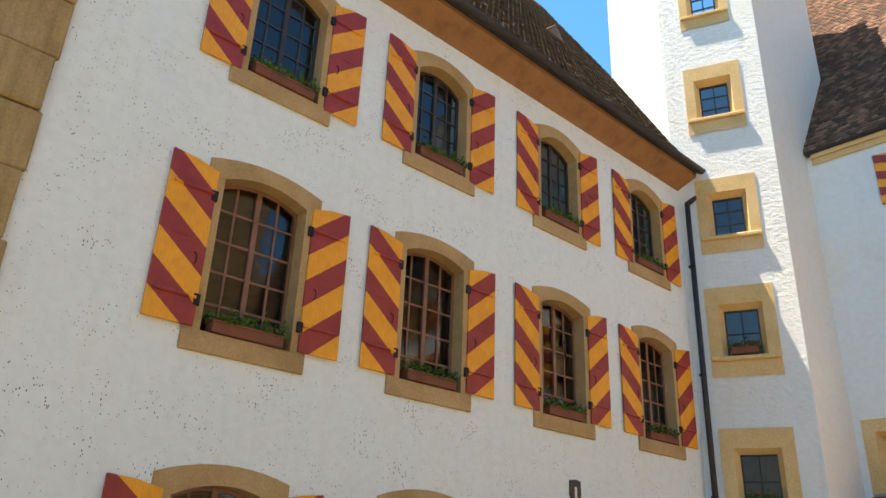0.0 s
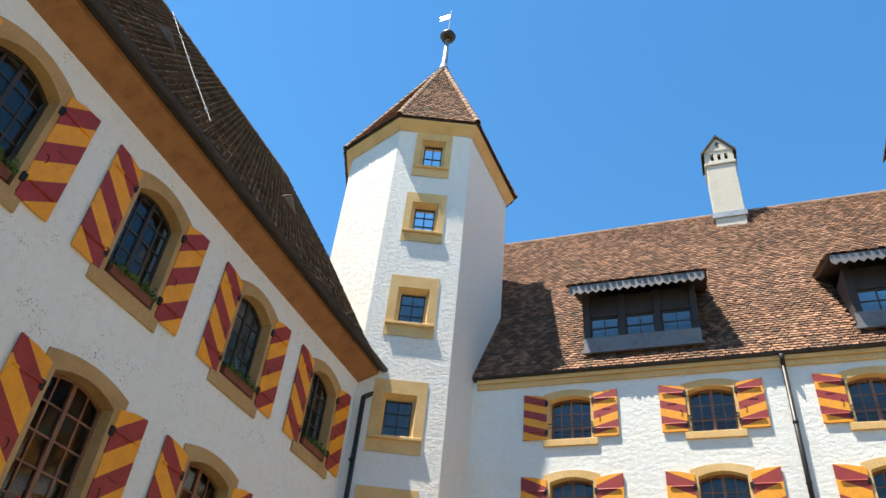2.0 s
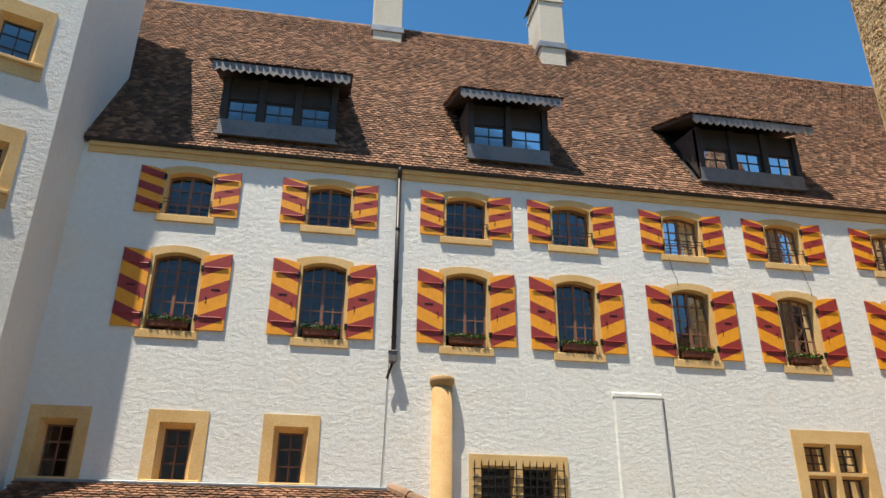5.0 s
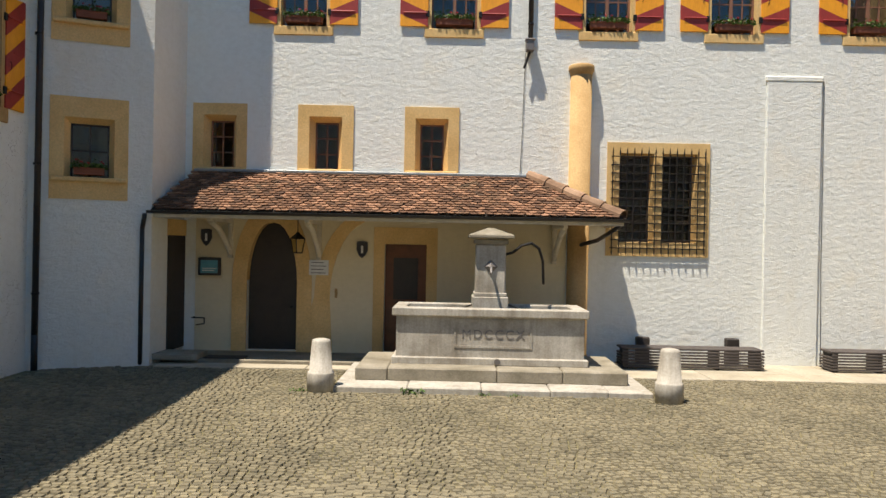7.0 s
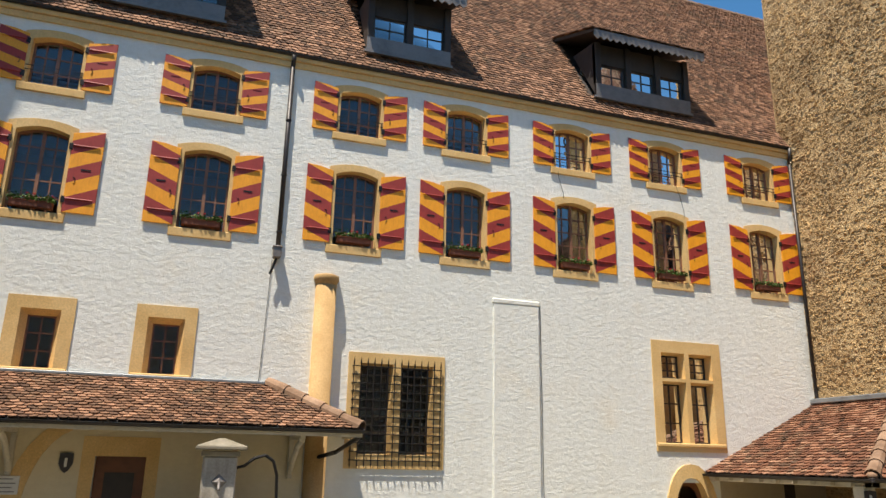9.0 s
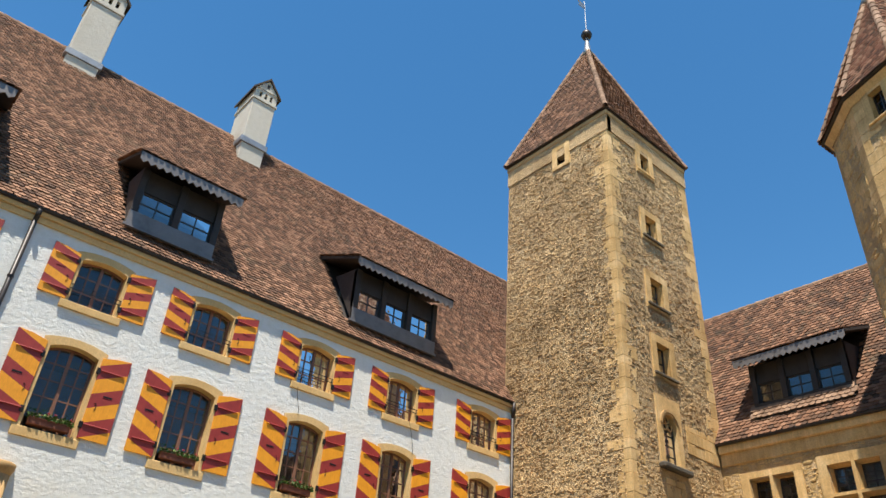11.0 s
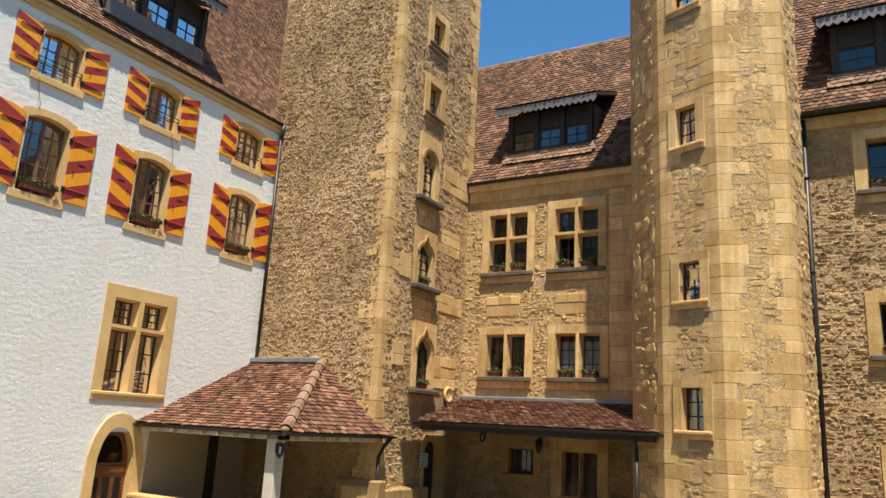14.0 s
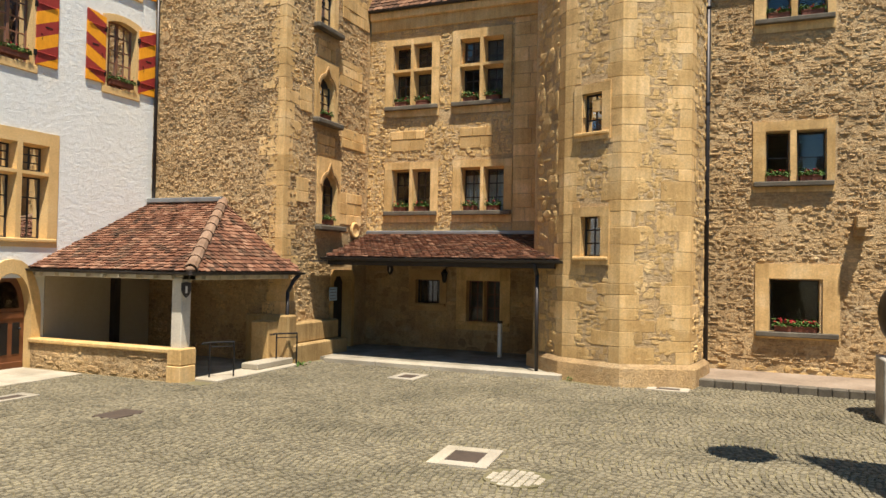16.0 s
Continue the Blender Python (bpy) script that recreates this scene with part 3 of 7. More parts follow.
# ---- windows, shutters, doors: builders ----
def casement(parent, hw, z0, z1, rise, y, cols, rows, wood, thick=0.045, mid=True):
    """A wooden casement with glazing bars and one pane, in an opening of half width hw."""
    bm = bmesh.new()
    top = arc(hw, z1, rise, 8)
    inner = [(-hw + thick, z0 + thick)] + [(x * (hw - thick) / hw, z - thick) for x, z in top] + [(hw - thick, z0 + thick), (-hw + thick, z0 + thick)]
    outer = [(-hw, z0)] + top + [(hw, z0), (-hw, z0)]
    band(bm, inner, outer, y, y + 0.05)
    if mid:
        box(bm, -0.035, 0.035, y - 0.012, y + 0.045, z0 + 0.02, z1 + rise - 0.02)
    frame_part = part("window_frame", bm, wood, parent)
    bm = bmesh.new()
    for i in range(1, cols):
        x = -hw + 2 * hw * i / cols
        if not (mid and abs(x) < 0.03):
            box(bm, x - 0.015, x + 0.015, y + 0.006, y + 0.035, z0 + 0.03, z1 + rise * 0.6)
    for j in range(1, rows):
        z = z0 + (z1 + rise * 0.7 - z0) * j / rows
        box(bm, -hw + 0.02, hw - 0.02, y + 0.008, y + 0.033, z - 0.015, z + 0.015)
    part("glazing_grid", bm, wood, frame_part)
    bm = bmesh.new()
    vs = [bm.verts.new((x, y + 0.026, z)) for x, z in [(-hw + 0.02, z0 + 0.02)] + [(x * (hw - 0.02) / hw, z - 0.02) for x, z in top] + [(hw - 0.02, z0 + 0.02)]]
    bm.faces.new(vs)
    pane = part("pane", bm, M_GLASS, frame_part)
    pane.visible_shadow = False
    return frame_part


def shutter(parent, side, x0, w, z0, z1, mat):
    """One striped board shutter folded back against the wall, with its iron."""
    bm = bmesh.new()
    out = [(x0, z0), (x0 + w, z0), (x0 + w, z1), (x0 + w * 0.5, z1 - 0.03), (x0, z1 - 0.10)]
    slab(bm, [(side * x, z) for x, z in out], -0.052, -0.018)
    bmesh.ops.bevel(bm, geom=list(bm.edges), offset=0.005, segments=1, affect='EDGES')
    sh = part("shutter", bm, mat, parent)
    for z in (z0 + (z1 - z0) * 0.16, z0 + (z1 - z0) * 0.80):
        bm = boxes((side * x0 - 0.05, side * x0 + 0.03, -0.062, 0.0, z - 0.09, z + 0.05), bevel=0.006)
        part("hinge", bm, M_IRON, sh, "black iron hinge")
        bm = bmesh.new()
        rod(bm, (side * (x0 + 0.03), -0.062, z), (side * (x0 + w * 0.88), -0.062, z), 0.02, None, 8)
        part("strap", bm, mat, sh)
    zc = z0 + (z1 - z0) * 0.38
    bm = bmesh.new()
    pts = [(side * (x0 + w * 0.22) + 0.035 * math.sin(a), -0.058, zc + 0.07 * math.cos(a)) for a in [k * 0.7 - 0.5 for k in range(6)]]
    path_rod(bm, pts, 0.006, 6)
    part("hook", bm, M_IRON, sh, "small black iron hook")
    bm = bmesh.new()
    box(bm, side * (x0 + w * 0.55) - 0.10, side * (x0 + w * 0.55) + 0.10, -0.06, -0.048, zc + 0.24, zc + 0.275)
    part("catch", bm, M_IRON if mat is M_SHUT_B else mat, sh)


def shuttered_window(name, m, hw, oz0, oz1, rise, sw, b, tb, trim, shw, s0, s1, smat, wood, cols, rows, label, group, lip=0.0):
    w = thing(name, m, label, "window", group, "structure")
    bm = bmesh.new()
    top = arc(hw, oz1, rise)
    top2 = [(x * (hw + b) / hw, z + tb - rise * 0.15) for x, z in top]
    band(bm, [(-hw, oz0 - 0.01)] + top + [(hw, oz0 - 0.01)], [(-hw - b, oz0 - 0.01)] + top2 + [(hw + b, oz0 - 0.01)], -0.025, 0.30)
    part("surround", bm, trim, w)
    bm = boxes((-sw / 2, sw / 2, -0.04 - lip, 0.32, 0.0, oz0), bevel=0.012)
    part("window_sill", bm, trim, w)
    casement(w, hw, oz0, oz1, rise, 0.20, cols, rows, wood)
    if smat:
        for side in (-1, 1):
            shutter(w, side, hw + b * 0.45, shw, s0, s1, smat)
    return w


def stone_window(name, m, w, h, openings, trim, label, group="", sill=0.0, sill_h=0.1, wood=None, grid=(2, 2), depth=0.22, proud=0.03, splay=0.0, chamfer=True, sill_mat=None):
    """A dressed stone frame w by h (origin at its lower middle) with rectangular lights (x0, x1, z0, z1), each glazed."""
    win = thing(name, m, label, "window", group, "structure")
    bm = bmesh.new()
    panel(bm, Matrix.Translation((0, -proud, 0)), -w / 2, w / 2, 0.0, h, [(a - splay, b + splay, c - splay * 0.5, d + splay) for a, b, c, d in openings], proud + 0.02)
    if splay:
        for a, b, c, d in openings:
            o = [(a - splay, c - splay * 0.5), (b + splay, c - splay * 0.5), (b + splay, d + splay), (a - splay, d + splay)]
            i = [(a, c), (b, c), (b, d), (a, d)]
            vo = [bm.verts.new((x, 0.0, z)) for x, z in o]
            vi = [bm.verts.new((x, depth * 0.8, z)) for x, z in i]
            vb = [bm.verts.new((x, depth + 0.1, z)) for x, z in i]
            for k in range(4):
                j = (k + 1) % 4
                bm.faces.new((vo[k], vo[j], vi[j], vi[k]))
                bm.faces.new((vi[k], vi[j], vb[j], vb[k]))
    else:
        for a, b, c, d in openings:
            f = [bm.verts.new((x, 0.0, z)) for x, z in ((a, c), (b, c), (b, d), (a, d))]
            k2 = [bm.verts.new((x, depth + 0.1, z)) for x, z in ((a, c), (b, c), (b, d), (a, d))]
            for k in range(4):
                j = (k + 1) % 4
                bm.faces.new((f[k], f[j], k2[j], k2[k]))
    part("surround", bm, trim, win)
    if sill:
        bm = boxes((-w / 2 + 0.02, w / 2 - 0.02, -proud - sill, 0.03, openings[0][2] - sill_h, openings[0][2] - 0.005), bevel=0.02)
        part("window_sill", bm, sill_mat or trim, win)
    for a, b, c, d in openings:
        piv = Matrix.Translation(((a + b) / 2, 0, 0))
        casement(win, (b - a) / 2, c, d, 0.0, depth, grid[0], grid[1], wood or M_WINDARK, 0.035, False).matrix_basis = piv
    return win


def flower_box(m, w, label, red, group="flower boxes on the sills", seed=1, d=0.17, h=0.15):
    t = thing("flower_box", m, label, "flower box", group)
    bm = bmesh.new()
    box(bm, -w / 2, w / 2, -d / 2, d / 2, 0.0, h, 0.01)
    box(bm, -w / 2 - 0.012, w / 2 + 0.012, -d / 2 - 0.012, d / 2 + 0.012, h - 0.035, h, 0.006)
    part("trough", bm, M_TERRA, t)
    rng = random.Random(seed)
    vs, fs = [], []
    for i in range(int(420 * w)):
        c = Vector((rng.uniform(-w / 2 - 0.05, w / 2 + 0.05), rng.uniform(-d * 0.75, d * 0.6), h + abs(rng.gauss(0.03, 0.065)) - 0.02))
        q = Euler((rng.uniform(-0.9, 0.9), rng.uniform(-0.9, 0.9), rng.uniform(0, 6.3))).to_matrix()
        s = rng.uniform(0.018, 0.036)
        k = len(vs)
        for x, y, z in ((-1, 0, 0), (-0.4, -0.8, 0.2), (0.7, -0.7, 0.1), (1.1, 0, -0.25), (0.7, 0.7, 0.1), (-0.4, 0.8, 0.2)):
            vs.append(c + q @ Vector((x, y, z)) * s)
        fs.append(tuple(range(k, k + 6)))
    leaves = joined("foliage", vs, fs, M_LEAF, t, "green geranium leaves")
    if red:
        bm = bmesh.new()
        for i in range(red):
            c = Vector((rng.uniform(-w / 2, w / 2), rng.uniform(-d * 0.6, d * 0.2), h + rng.uniform(0.06, 0.17)))
            for k in range(5):
                o = Vector((rng.gauss(0, 0.014), rng.gauss(0, 0.014), rng.gauss(0, 0.01)))
                bmesh.ops.create_icosphere(bm, subdivisions=1, radius=rng.uniform(0.010, 0.018), matrix=Matrix.Translation(c + o))
        part("blossoms", bm, M_PETAL, leaves, "red geranium blossoms")
    return t


def on_b(x, z):
    return pose(x, 16.8, z)


def on_a(y, z):
    return pose(-8.2, y, z, 0, 0, 90)


def on_s(y, z):
    return pose(21.7, y, z, 0, 0, -90)


def on_s2(y, z):
    return pose(20.6, y, z, 0, 0, -90)


def on_ts(x, z):
    return pose(x, 12.15, z)


W_C, W_R = Vector((-8.4, 17.2)), 3.01
O_C, O_R = Vector((19.49, 3.6)), 2.10
W_P = [(-5.9, 18.6), (-7.0, 19.4), (-8.3, 20.3), (-10.4, 19.5), (-11.27, 17.33), (-10.39, 15.2), (-8.26, 14.32), (-6.13, 15.2)]
O_P = [(21.6, 3.9), (20.95, 5.6), (19.3, 5.75), (18.07, 4.66), (17.46, 3.18), (18.07, 1.70), (19.56, 1.5), (21.0, 2.1)]


def octagon(c, r, k):
    base, r0 = (W_P, W_R) if c.x < 0 else (O_P, O_R)
    return c + (Vector(base[k % 8]) - c) * (r / r0)


def oct_face(c, r, k):
    """Pose of face k of an octagon (from corner k to k + 1, seen from outside left to right) at its middle."""
    p, q = octagon(c, r, k), octagon(c, r, k + 1)
    mid = (p + q) / 2
    ang = math.degrees(math.atan2((q - p).y, (q - p).x))
    return pose(mid.x, mid.y, 0, 0, 0, ang)


# ---- ground ----
bm = bmesh.new()
n = 40
grid = {}
for i in range(n + 1):
    for j in range(n + 1):
        x = -400 * (1 - 2 * i / n) ** 3 if abs(1 - 2 * i / n) > 0 else 0.0
        y = -400 * (1 - 2 * j / n) ** 3
        grid[i, j] = bm.verts.new((x, y, -0.012))
for i in range(n):
    for j in range(n):
        bm.faces.new((grid[i, j], grid[i + 1, j], grid[i + 1, j + 1], grid[i, j + 1]))
ground = keep_normals("ground", bm, M_JOINT, "structure", "cobbled castle courtyard with sandy mossy joints", "ground")

# ---- building A: facade facing +x ----
A_ROWS = [(8.26, 0.0), (4.66, 0.0), (0.92, 0.0)]
A_X = (3.70, 6.67, 9.77, 12.80)
holes = [(y - 0.66, y + 0.66, 4.88, 7.06) for y in A_X] + [(y - 0.62, y + 0.62, 8.50, 10.46) for y in A_X] + [(y - 0.66, y + 0.66, 1.14, 3.32) for y in A_X[:2]]
bm = bmesh.new()
panel(bm, pose(-8.2, 0, 0, 0, 0, 90), 0.9, 14.9, -0.2, 11.5, holes, 0.45)
wall_a = keep_normals("wall_west", bm, M_WHITE_A, "structure", "grey-white pitted roughcast facade in the shade")
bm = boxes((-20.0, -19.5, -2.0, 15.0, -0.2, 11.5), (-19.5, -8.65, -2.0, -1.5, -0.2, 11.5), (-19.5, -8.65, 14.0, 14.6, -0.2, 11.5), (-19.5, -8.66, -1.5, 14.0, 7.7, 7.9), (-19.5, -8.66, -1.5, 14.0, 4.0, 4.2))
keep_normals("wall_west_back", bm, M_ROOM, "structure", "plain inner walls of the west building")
pier = thing("stone_pier", pose(0, 0, 0), "golden sandstone corner pier of large blocks", "pier", "", "structure")
rng = random.Random(4)
z = -0.1
while z < 11.3:
    h = rng.uniform(0.55, 0.8)
    e = 0.96 + rng.uniform(-0.03, 0.05)
    part("block", boxes((-9.0, -8.12 + rng.uniform(-0.02, 0.02), -2.2, e, z + 0.006, min(z + h, 11.4) - 0.006), bevel=0.02), M_PIER, pier)
    z += h

bm = bmesh.new()
slab(bm, [(-8.2, 11.02), (-7.78, 11.32), (-7.78, 11.44), (-8.2, 11.44)], -2.2, 15.25)
soff = keep_normals("eave_soffit", bm, M_SOFFIT, "structure", "orange-brown boarded eave soffit", "trim")
roof_a = thing("roof_west", pose(0, 0, 0), "steep dark mossy tiled roof", "roof", "", "structure")
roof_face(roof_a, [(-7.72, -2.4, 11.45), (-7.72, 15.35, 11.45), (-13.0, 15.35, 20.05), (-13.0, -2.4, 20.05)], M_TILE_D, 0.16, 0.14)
roof_face(roof_a, [(-18.4, 15.35, 11.42), (-18.4, -2.4, 11.42), (-13.0, -2.4, 20.05), (-13.0, 15.35, 20.05)], M_TILE_D, tiled=False)
hip_line(roof_a, (-13.0, -2.4, 20.0), (-13.0, 15.35, 20.0))
part("gable", slab(bmesh.new(), [(-18.3, 11.4), (-7.7, 11.4), (-13.0, 19.9)], 14.8, 14.95), M_WHITE_A, roof_a)


def gutter(name, a, b, r, label, mat=M_PIPE):
    bm = bmesh.new()
    a, b = Vector(a), Vector(b)
    d = (b - a).normalized()
    s = d.cross(Vector((0, 0, 1)))
    prof = [(math.cos(t) * r, -math.sin(t) * r) for t in [math.pi * k / 8 for k in range(9)]]
    prof += [(x * 0.86, z * 0.86 + 0.002) for x, z in prof[::-1]]
    va = [bm.verts.new(a + s * x + Vector((0, 0, z))) for x, z in prof]
    vb = [bm.verts.new(b + s * x + Vector((0, 0, z))) for x, z in prof]
    for i in range(len(prof)):
        j = (i + 1) % len(prof)
        bm.faces.new((va[i], va[j], vb[j], vb[i]))
    bm.faces.new(va)
    bm.faces.new(vb[::-1])
    t = thing(name, pose(0, 0, 0), label, "gutter", "", "structure")
    part("trough", bm, mat, t)
    return t


def downpipe(pts, r, label, brackets=()):
    t = thing("downpipe", pose(0, 0, 0), label, "downpipe", "", "structure")
    part("pipe", path_rod(bmesh.new(), pts, r, 12), M_PIPE, t, smooth=True)
    for p in brackets:
        bm = bmesh.new()
        rod(bm, (p[0], p[1], p[2] - 0.02), (p[0], p[1], p[2] + 0.02), r * 1.25, None, 12)
        part("bracket", bm, M_IRON, t)
    return t


gutter("gutter", (-7.66, -2.4, 11.47), (-7.66, 15.4, 11.47), 0.10, "dark metal gutter under the eave")
downpipe([(-7.66, 15.1, 11.40), (-7.7, 14.75, 11.0), (-7.98, 14.33, 10.6), (-8.0, 14.30, 0.7), (-8.0, 14.3, 0.0)], 0.06, "dark brown downpipe in the corner of the tower", [(-8.0, 14.3, z) for z in (1.5, 4.0, 6.5, 9.0)])

LAB_A = "shuttered window with red and yellow striped shutters and brown sandstone surround"
first = shuttered_window("window_1", on_a(A_X[0], 4.66), 0.60, 0.25, 2.20, 0.14, 1.64, 0.22, 0.24, M_SAND, 0.60, 0.27, 2.35, M_SHUT_A, M_WINWOOD, 4, 5, LAB_A, "shuttered windows of the west facade")
for y in A_X[1:]:
    copy_thing(first, on_a(y, 4.66))
for y in A_X[:2]:
    copy_thing(first, on_a(y, 0.92))
up = shuttered_window("window_2", on_a(A_X[0], 8.26), 0.56, 0.27, 1.92, 0.22, 1.58, 0.22, 0.26, M_SAND, 0.58, 0.22, 2.22, M_SHUT_A, M_WINDARK, 4, 5, LAB_A, "shuttered windows of the west facade")
for y in A_X[1:]:
    copy_thing(up, on_a(y, 8.26))

# iron bar stuck out beside the third window
t = thing("iron_bar", pose(0, 0, 0), "thin black iron bar projecting from the wall", "bar")
part("bar", rod(bmesh.new(), (-8.25, 9.9, 5.98), (-7.05, 8.35, 5.75), 0.018), M_IRON, t)


def shield(m, label, s=1.0):
    t = thing("number_shield", m, label, "sign", "shield signs")
    out = [(-0.12, 0.17), (0.0, 0.19), (0.12, 0.17), (0.125, -0.02), (0.07, -0.14), (0.0, -0.20), (-0.07, -0.14), (-0.125, -0.02)]
    part("plate", slab(bmesh.new(), [(x * s, z * s) for x, z in out], -0.03, 0.0), M_SIGN, t)
    part("mark", boxes((-0.025 * s, 0.025 * s, -0.036, -0.028, -0.085 * s, 0.085 * s)), M_WHITEPAINT, t, "short white bar")
    return t


shield(pose(-8.2, 9.98, 3.72, 0, 0, 90), "dark shield plate with a white mark on the roughcast wall", 1.15)

# ---- white octagonal stair tower ----
tower_w = thing("stair_tower", pose(0, 0, 0), "white plastered octagonal stair tower with a tiled spire", "tower")
W_F = oct_face(W_C, W_R, 6)
W_WIN = [(3.35, 2.02, 1.42), (6.45, 2.02, 1.42), (9.3, 1.9, 1.33), (12.47, 1.93, 1.33), (15.64, 1.86, 1.2), (18.2, 2.0, 1.15)]
W_OFF = -0.02
bm = bmesh.new()
for k in range(8):
    f = oct_face(W_C, W_R, k)
    hw = (octagon(W_C, W_R, k) - octagon(W_C, W_R, k + 1)).length / 2
    hl = [(W_OFF - w * 0.25 - 0.12, W_OFF + w * 0.25 + 0.12, z + h * 0.22 - 0.08, z + h * 0.75 + 0.12) for z, h, w in W_WIN] if k == 6 else []
    panel(bm, f, -hw, hw, -0.2, 20.5, hl, 0.3)
part("wall", bm, M_WHITE_T, tower_w)
for i, (z, h, w) in enumerate(W_WIN):
    stone_window("window_3", W_F @ Matrix.Translation((W_OFF, 0, z)), w, h, [(-w * 0.25, w * 0.25, h * 0.22, h * 0.75)], M_OCHRE, "small ochre stone-framed stair window", "stair tower windows", 0.07, 0.1, M_WINDARK, (2, 3 if h < 1.95 else 2), 0.2, 0.02, 0.10)
bm = bmesh.new()
lo = [octagon(W_C, W_R + 0.02, k) for k in range(8)]
hi = [octagon(W_C, W_R + 0.28, k) for k in range(8)]
a = [bm.verts.new((p.x, p.y, 20.12)) for p in lo]
b = [bm.verts.new((p.x, p.y, 20.40)) for p in hi]
c = [bm.verts.new((p.x, p.y, 20.52)) for p in hi]
for i in range(8):
    j = (i + 1) % 8
    bm.faces.new((a[i], a[j], b[j], b[i]))
    bm.faces.new((b[i], b[j], c[j], c[i]))
part("cornice", bm, M_OCHRE, tower_w)


def spire(parent, c, r, z0, z1, n, material, rot=0.0, top=0.12, tw=0.17):
    def pt(k, rr, z):
        if n == 8:
            return (*octagon(c, rr, k), z)
        a = 2 * math.pi * k / n + rot
        return (c[0] + rr * math.cos(a), c[1] + rr * math.sin(a), z)
    for k in range(n):
        zz = z1 - (z1 - z0) * top / r
        roof_face(parent, [pt(k, r, z0), pt(k + 1, r, z0), pt(k + 1, top, zz), pt(k, top, zz)], material, tw, 0.15)
        hip_line(parent, pt(k, r, z0 + 0.05), pt(k, top, zz + 0.05), M_HIP, 0.95)


spire(tower_w, W_C, W_R + 0.36, 20.5, 26.9, 8, M_TILE)


def finial(parent, x, y, z, cone, ball, vane, r0=0.34, disc=0.34):
    m = Matrix.Translation((x, y, 0))
    part("lead_cap", lathe(bmesh.new(), [(r0, z - 0.15), (r0 * 0.55, z + 0.25), (0.12, z + 0.6), (0.08, cone)], 12, m), M_LEAD, parent, "grey lead cone cap", True)
    part("ball", lathe(bmesh.new(), [(0.1, ball - 0.24), (disc * 0.8, ball - 0.18), (disc, ball), (disc * 0.8, ball + 0.15), (0.08, ball + 0.2)], 16, m), M_BRONZE, parent, "dark metal ball", True)
    bm = bmesh.new()
    rod(bm, (x, y, ball), (x, y, vane), 0.025, 0.012)
    part("rod", bm, M_LEAD, parent)
    bm = bmesh.new()
    slab(bm, [(0.03, 0), (0.5, -0.06), (0.42, 0.1), (0.55, 0.28), (0.03, 0.34)], -0.008, 0.008)
    bm.transform(Matrix.Translation((x, y, vane - 0.62)) @ Matrix.Rotation(math.pi, 4, 'Z'))
    part("vane", bm, M_LEAD, parent, "small sheet metal weather vane")


finial(tower_w, W_C.x, W_C.y, 26.6, 28.8, 29.0, 30.9)

# ---- building B: long white facade facing -y ----
B_X = (-3.40, 0.0, 3.48, 6.31, 9.43, 12.44, 15.75)
holes = [(x - 0.57, x + 0.57, 7.42, 9.38) for x in B_X] + [(x - 0.57, x + 0.57, 10.28, 11.52) for x in B_X]
holes += [(-3.3, -2.42, 4.2, 5.46), (-0.9, -0.02, 4.2, 5.46), (-5.69, -4.81, 4.2, 5.46)]
holes += [(3.76, 5.58, 2.68, 4.76), (11.85, 13.57, 3.05, 5.6)]
holes += [(-4.58, -3.44, 0.12, 3.05), (-1.47, -0.52, 0.12, 2.58), (12.0, 13.18, -0.1, 2.2)]
bm = bmesh.new()
panel(bm, pose(0, 16.8, 0), -8.0, 17.2, -0.2, 12.1, holes, 0.45)
wall_b = keep_normals("wall_north", bm, M_WHITE_B, "structure", "limewashed white plaster facade with trowel marks")
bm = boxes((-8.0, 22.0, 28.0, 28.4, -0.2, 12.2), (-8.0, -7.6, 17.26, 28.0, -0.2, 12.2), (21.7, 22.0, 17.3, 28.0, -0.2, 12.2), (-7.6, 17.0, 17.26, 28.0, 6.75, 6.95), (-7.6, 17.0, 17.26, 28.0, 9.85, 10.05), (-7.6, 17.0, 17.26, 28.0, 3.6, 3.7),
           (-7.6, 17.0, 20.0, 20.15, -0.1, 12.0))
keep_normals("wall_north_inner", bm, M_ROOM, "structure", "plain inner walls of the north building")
cornice_b = keep_normals("cornice_north", boxes((-5.9, 17.1, 16.75, 16.8, 11.84, 12.0), (-5.9, 17.1, 16.70, 16.8, 12.0, 12.12), bevel=0.015), M_OCHRE, "structure", "ochre painted eave cornice", "trim")

roof_b = thing("roof_north", pose(0, 0, 0), "steep brown clay tile roof with weathered patches", "roof", "", "structure")
E0, R0, SL = (16.66, 12.18), (22.6, 21.6), (21.6 - 12.18) / (22.6 - 16.66)
LEN = math.hypot(R0[0] - E0[0], R0[1] - E0[1])
DORMERS = [(-3.0, 0.0, 3), (3.55, 5.85, 2), (10.2, 13.55, 3)]
skips = [(x0 + 7.5 + 0.0, x1 + 7.5, 0.72, 4.5) for x0, x1, k in DORMERS]
roof_face(roof_b, [(-7.5, E0[0], E0[1]), (22.5, E0[0], E0[1]), (22.5, R0[0], R0[1]), (-7.5, R0[0], R0[1])], M_TILE, 0.155, 0.13, 0, M_DARKWOOD, skips)
roof_face(roof_b, [(22.5, 28.8, 12.1), (-7.5, 28.8, 12.1), (-7.5, R0[0], R0[1]), (22.5, R0[0], R0[1])], M_TILE, tiled=False)
hip_line(roof_b, (-7.5, R0[0], R0[1] - 0.06), (22.5, R0[0], R0[1] - 0.06))
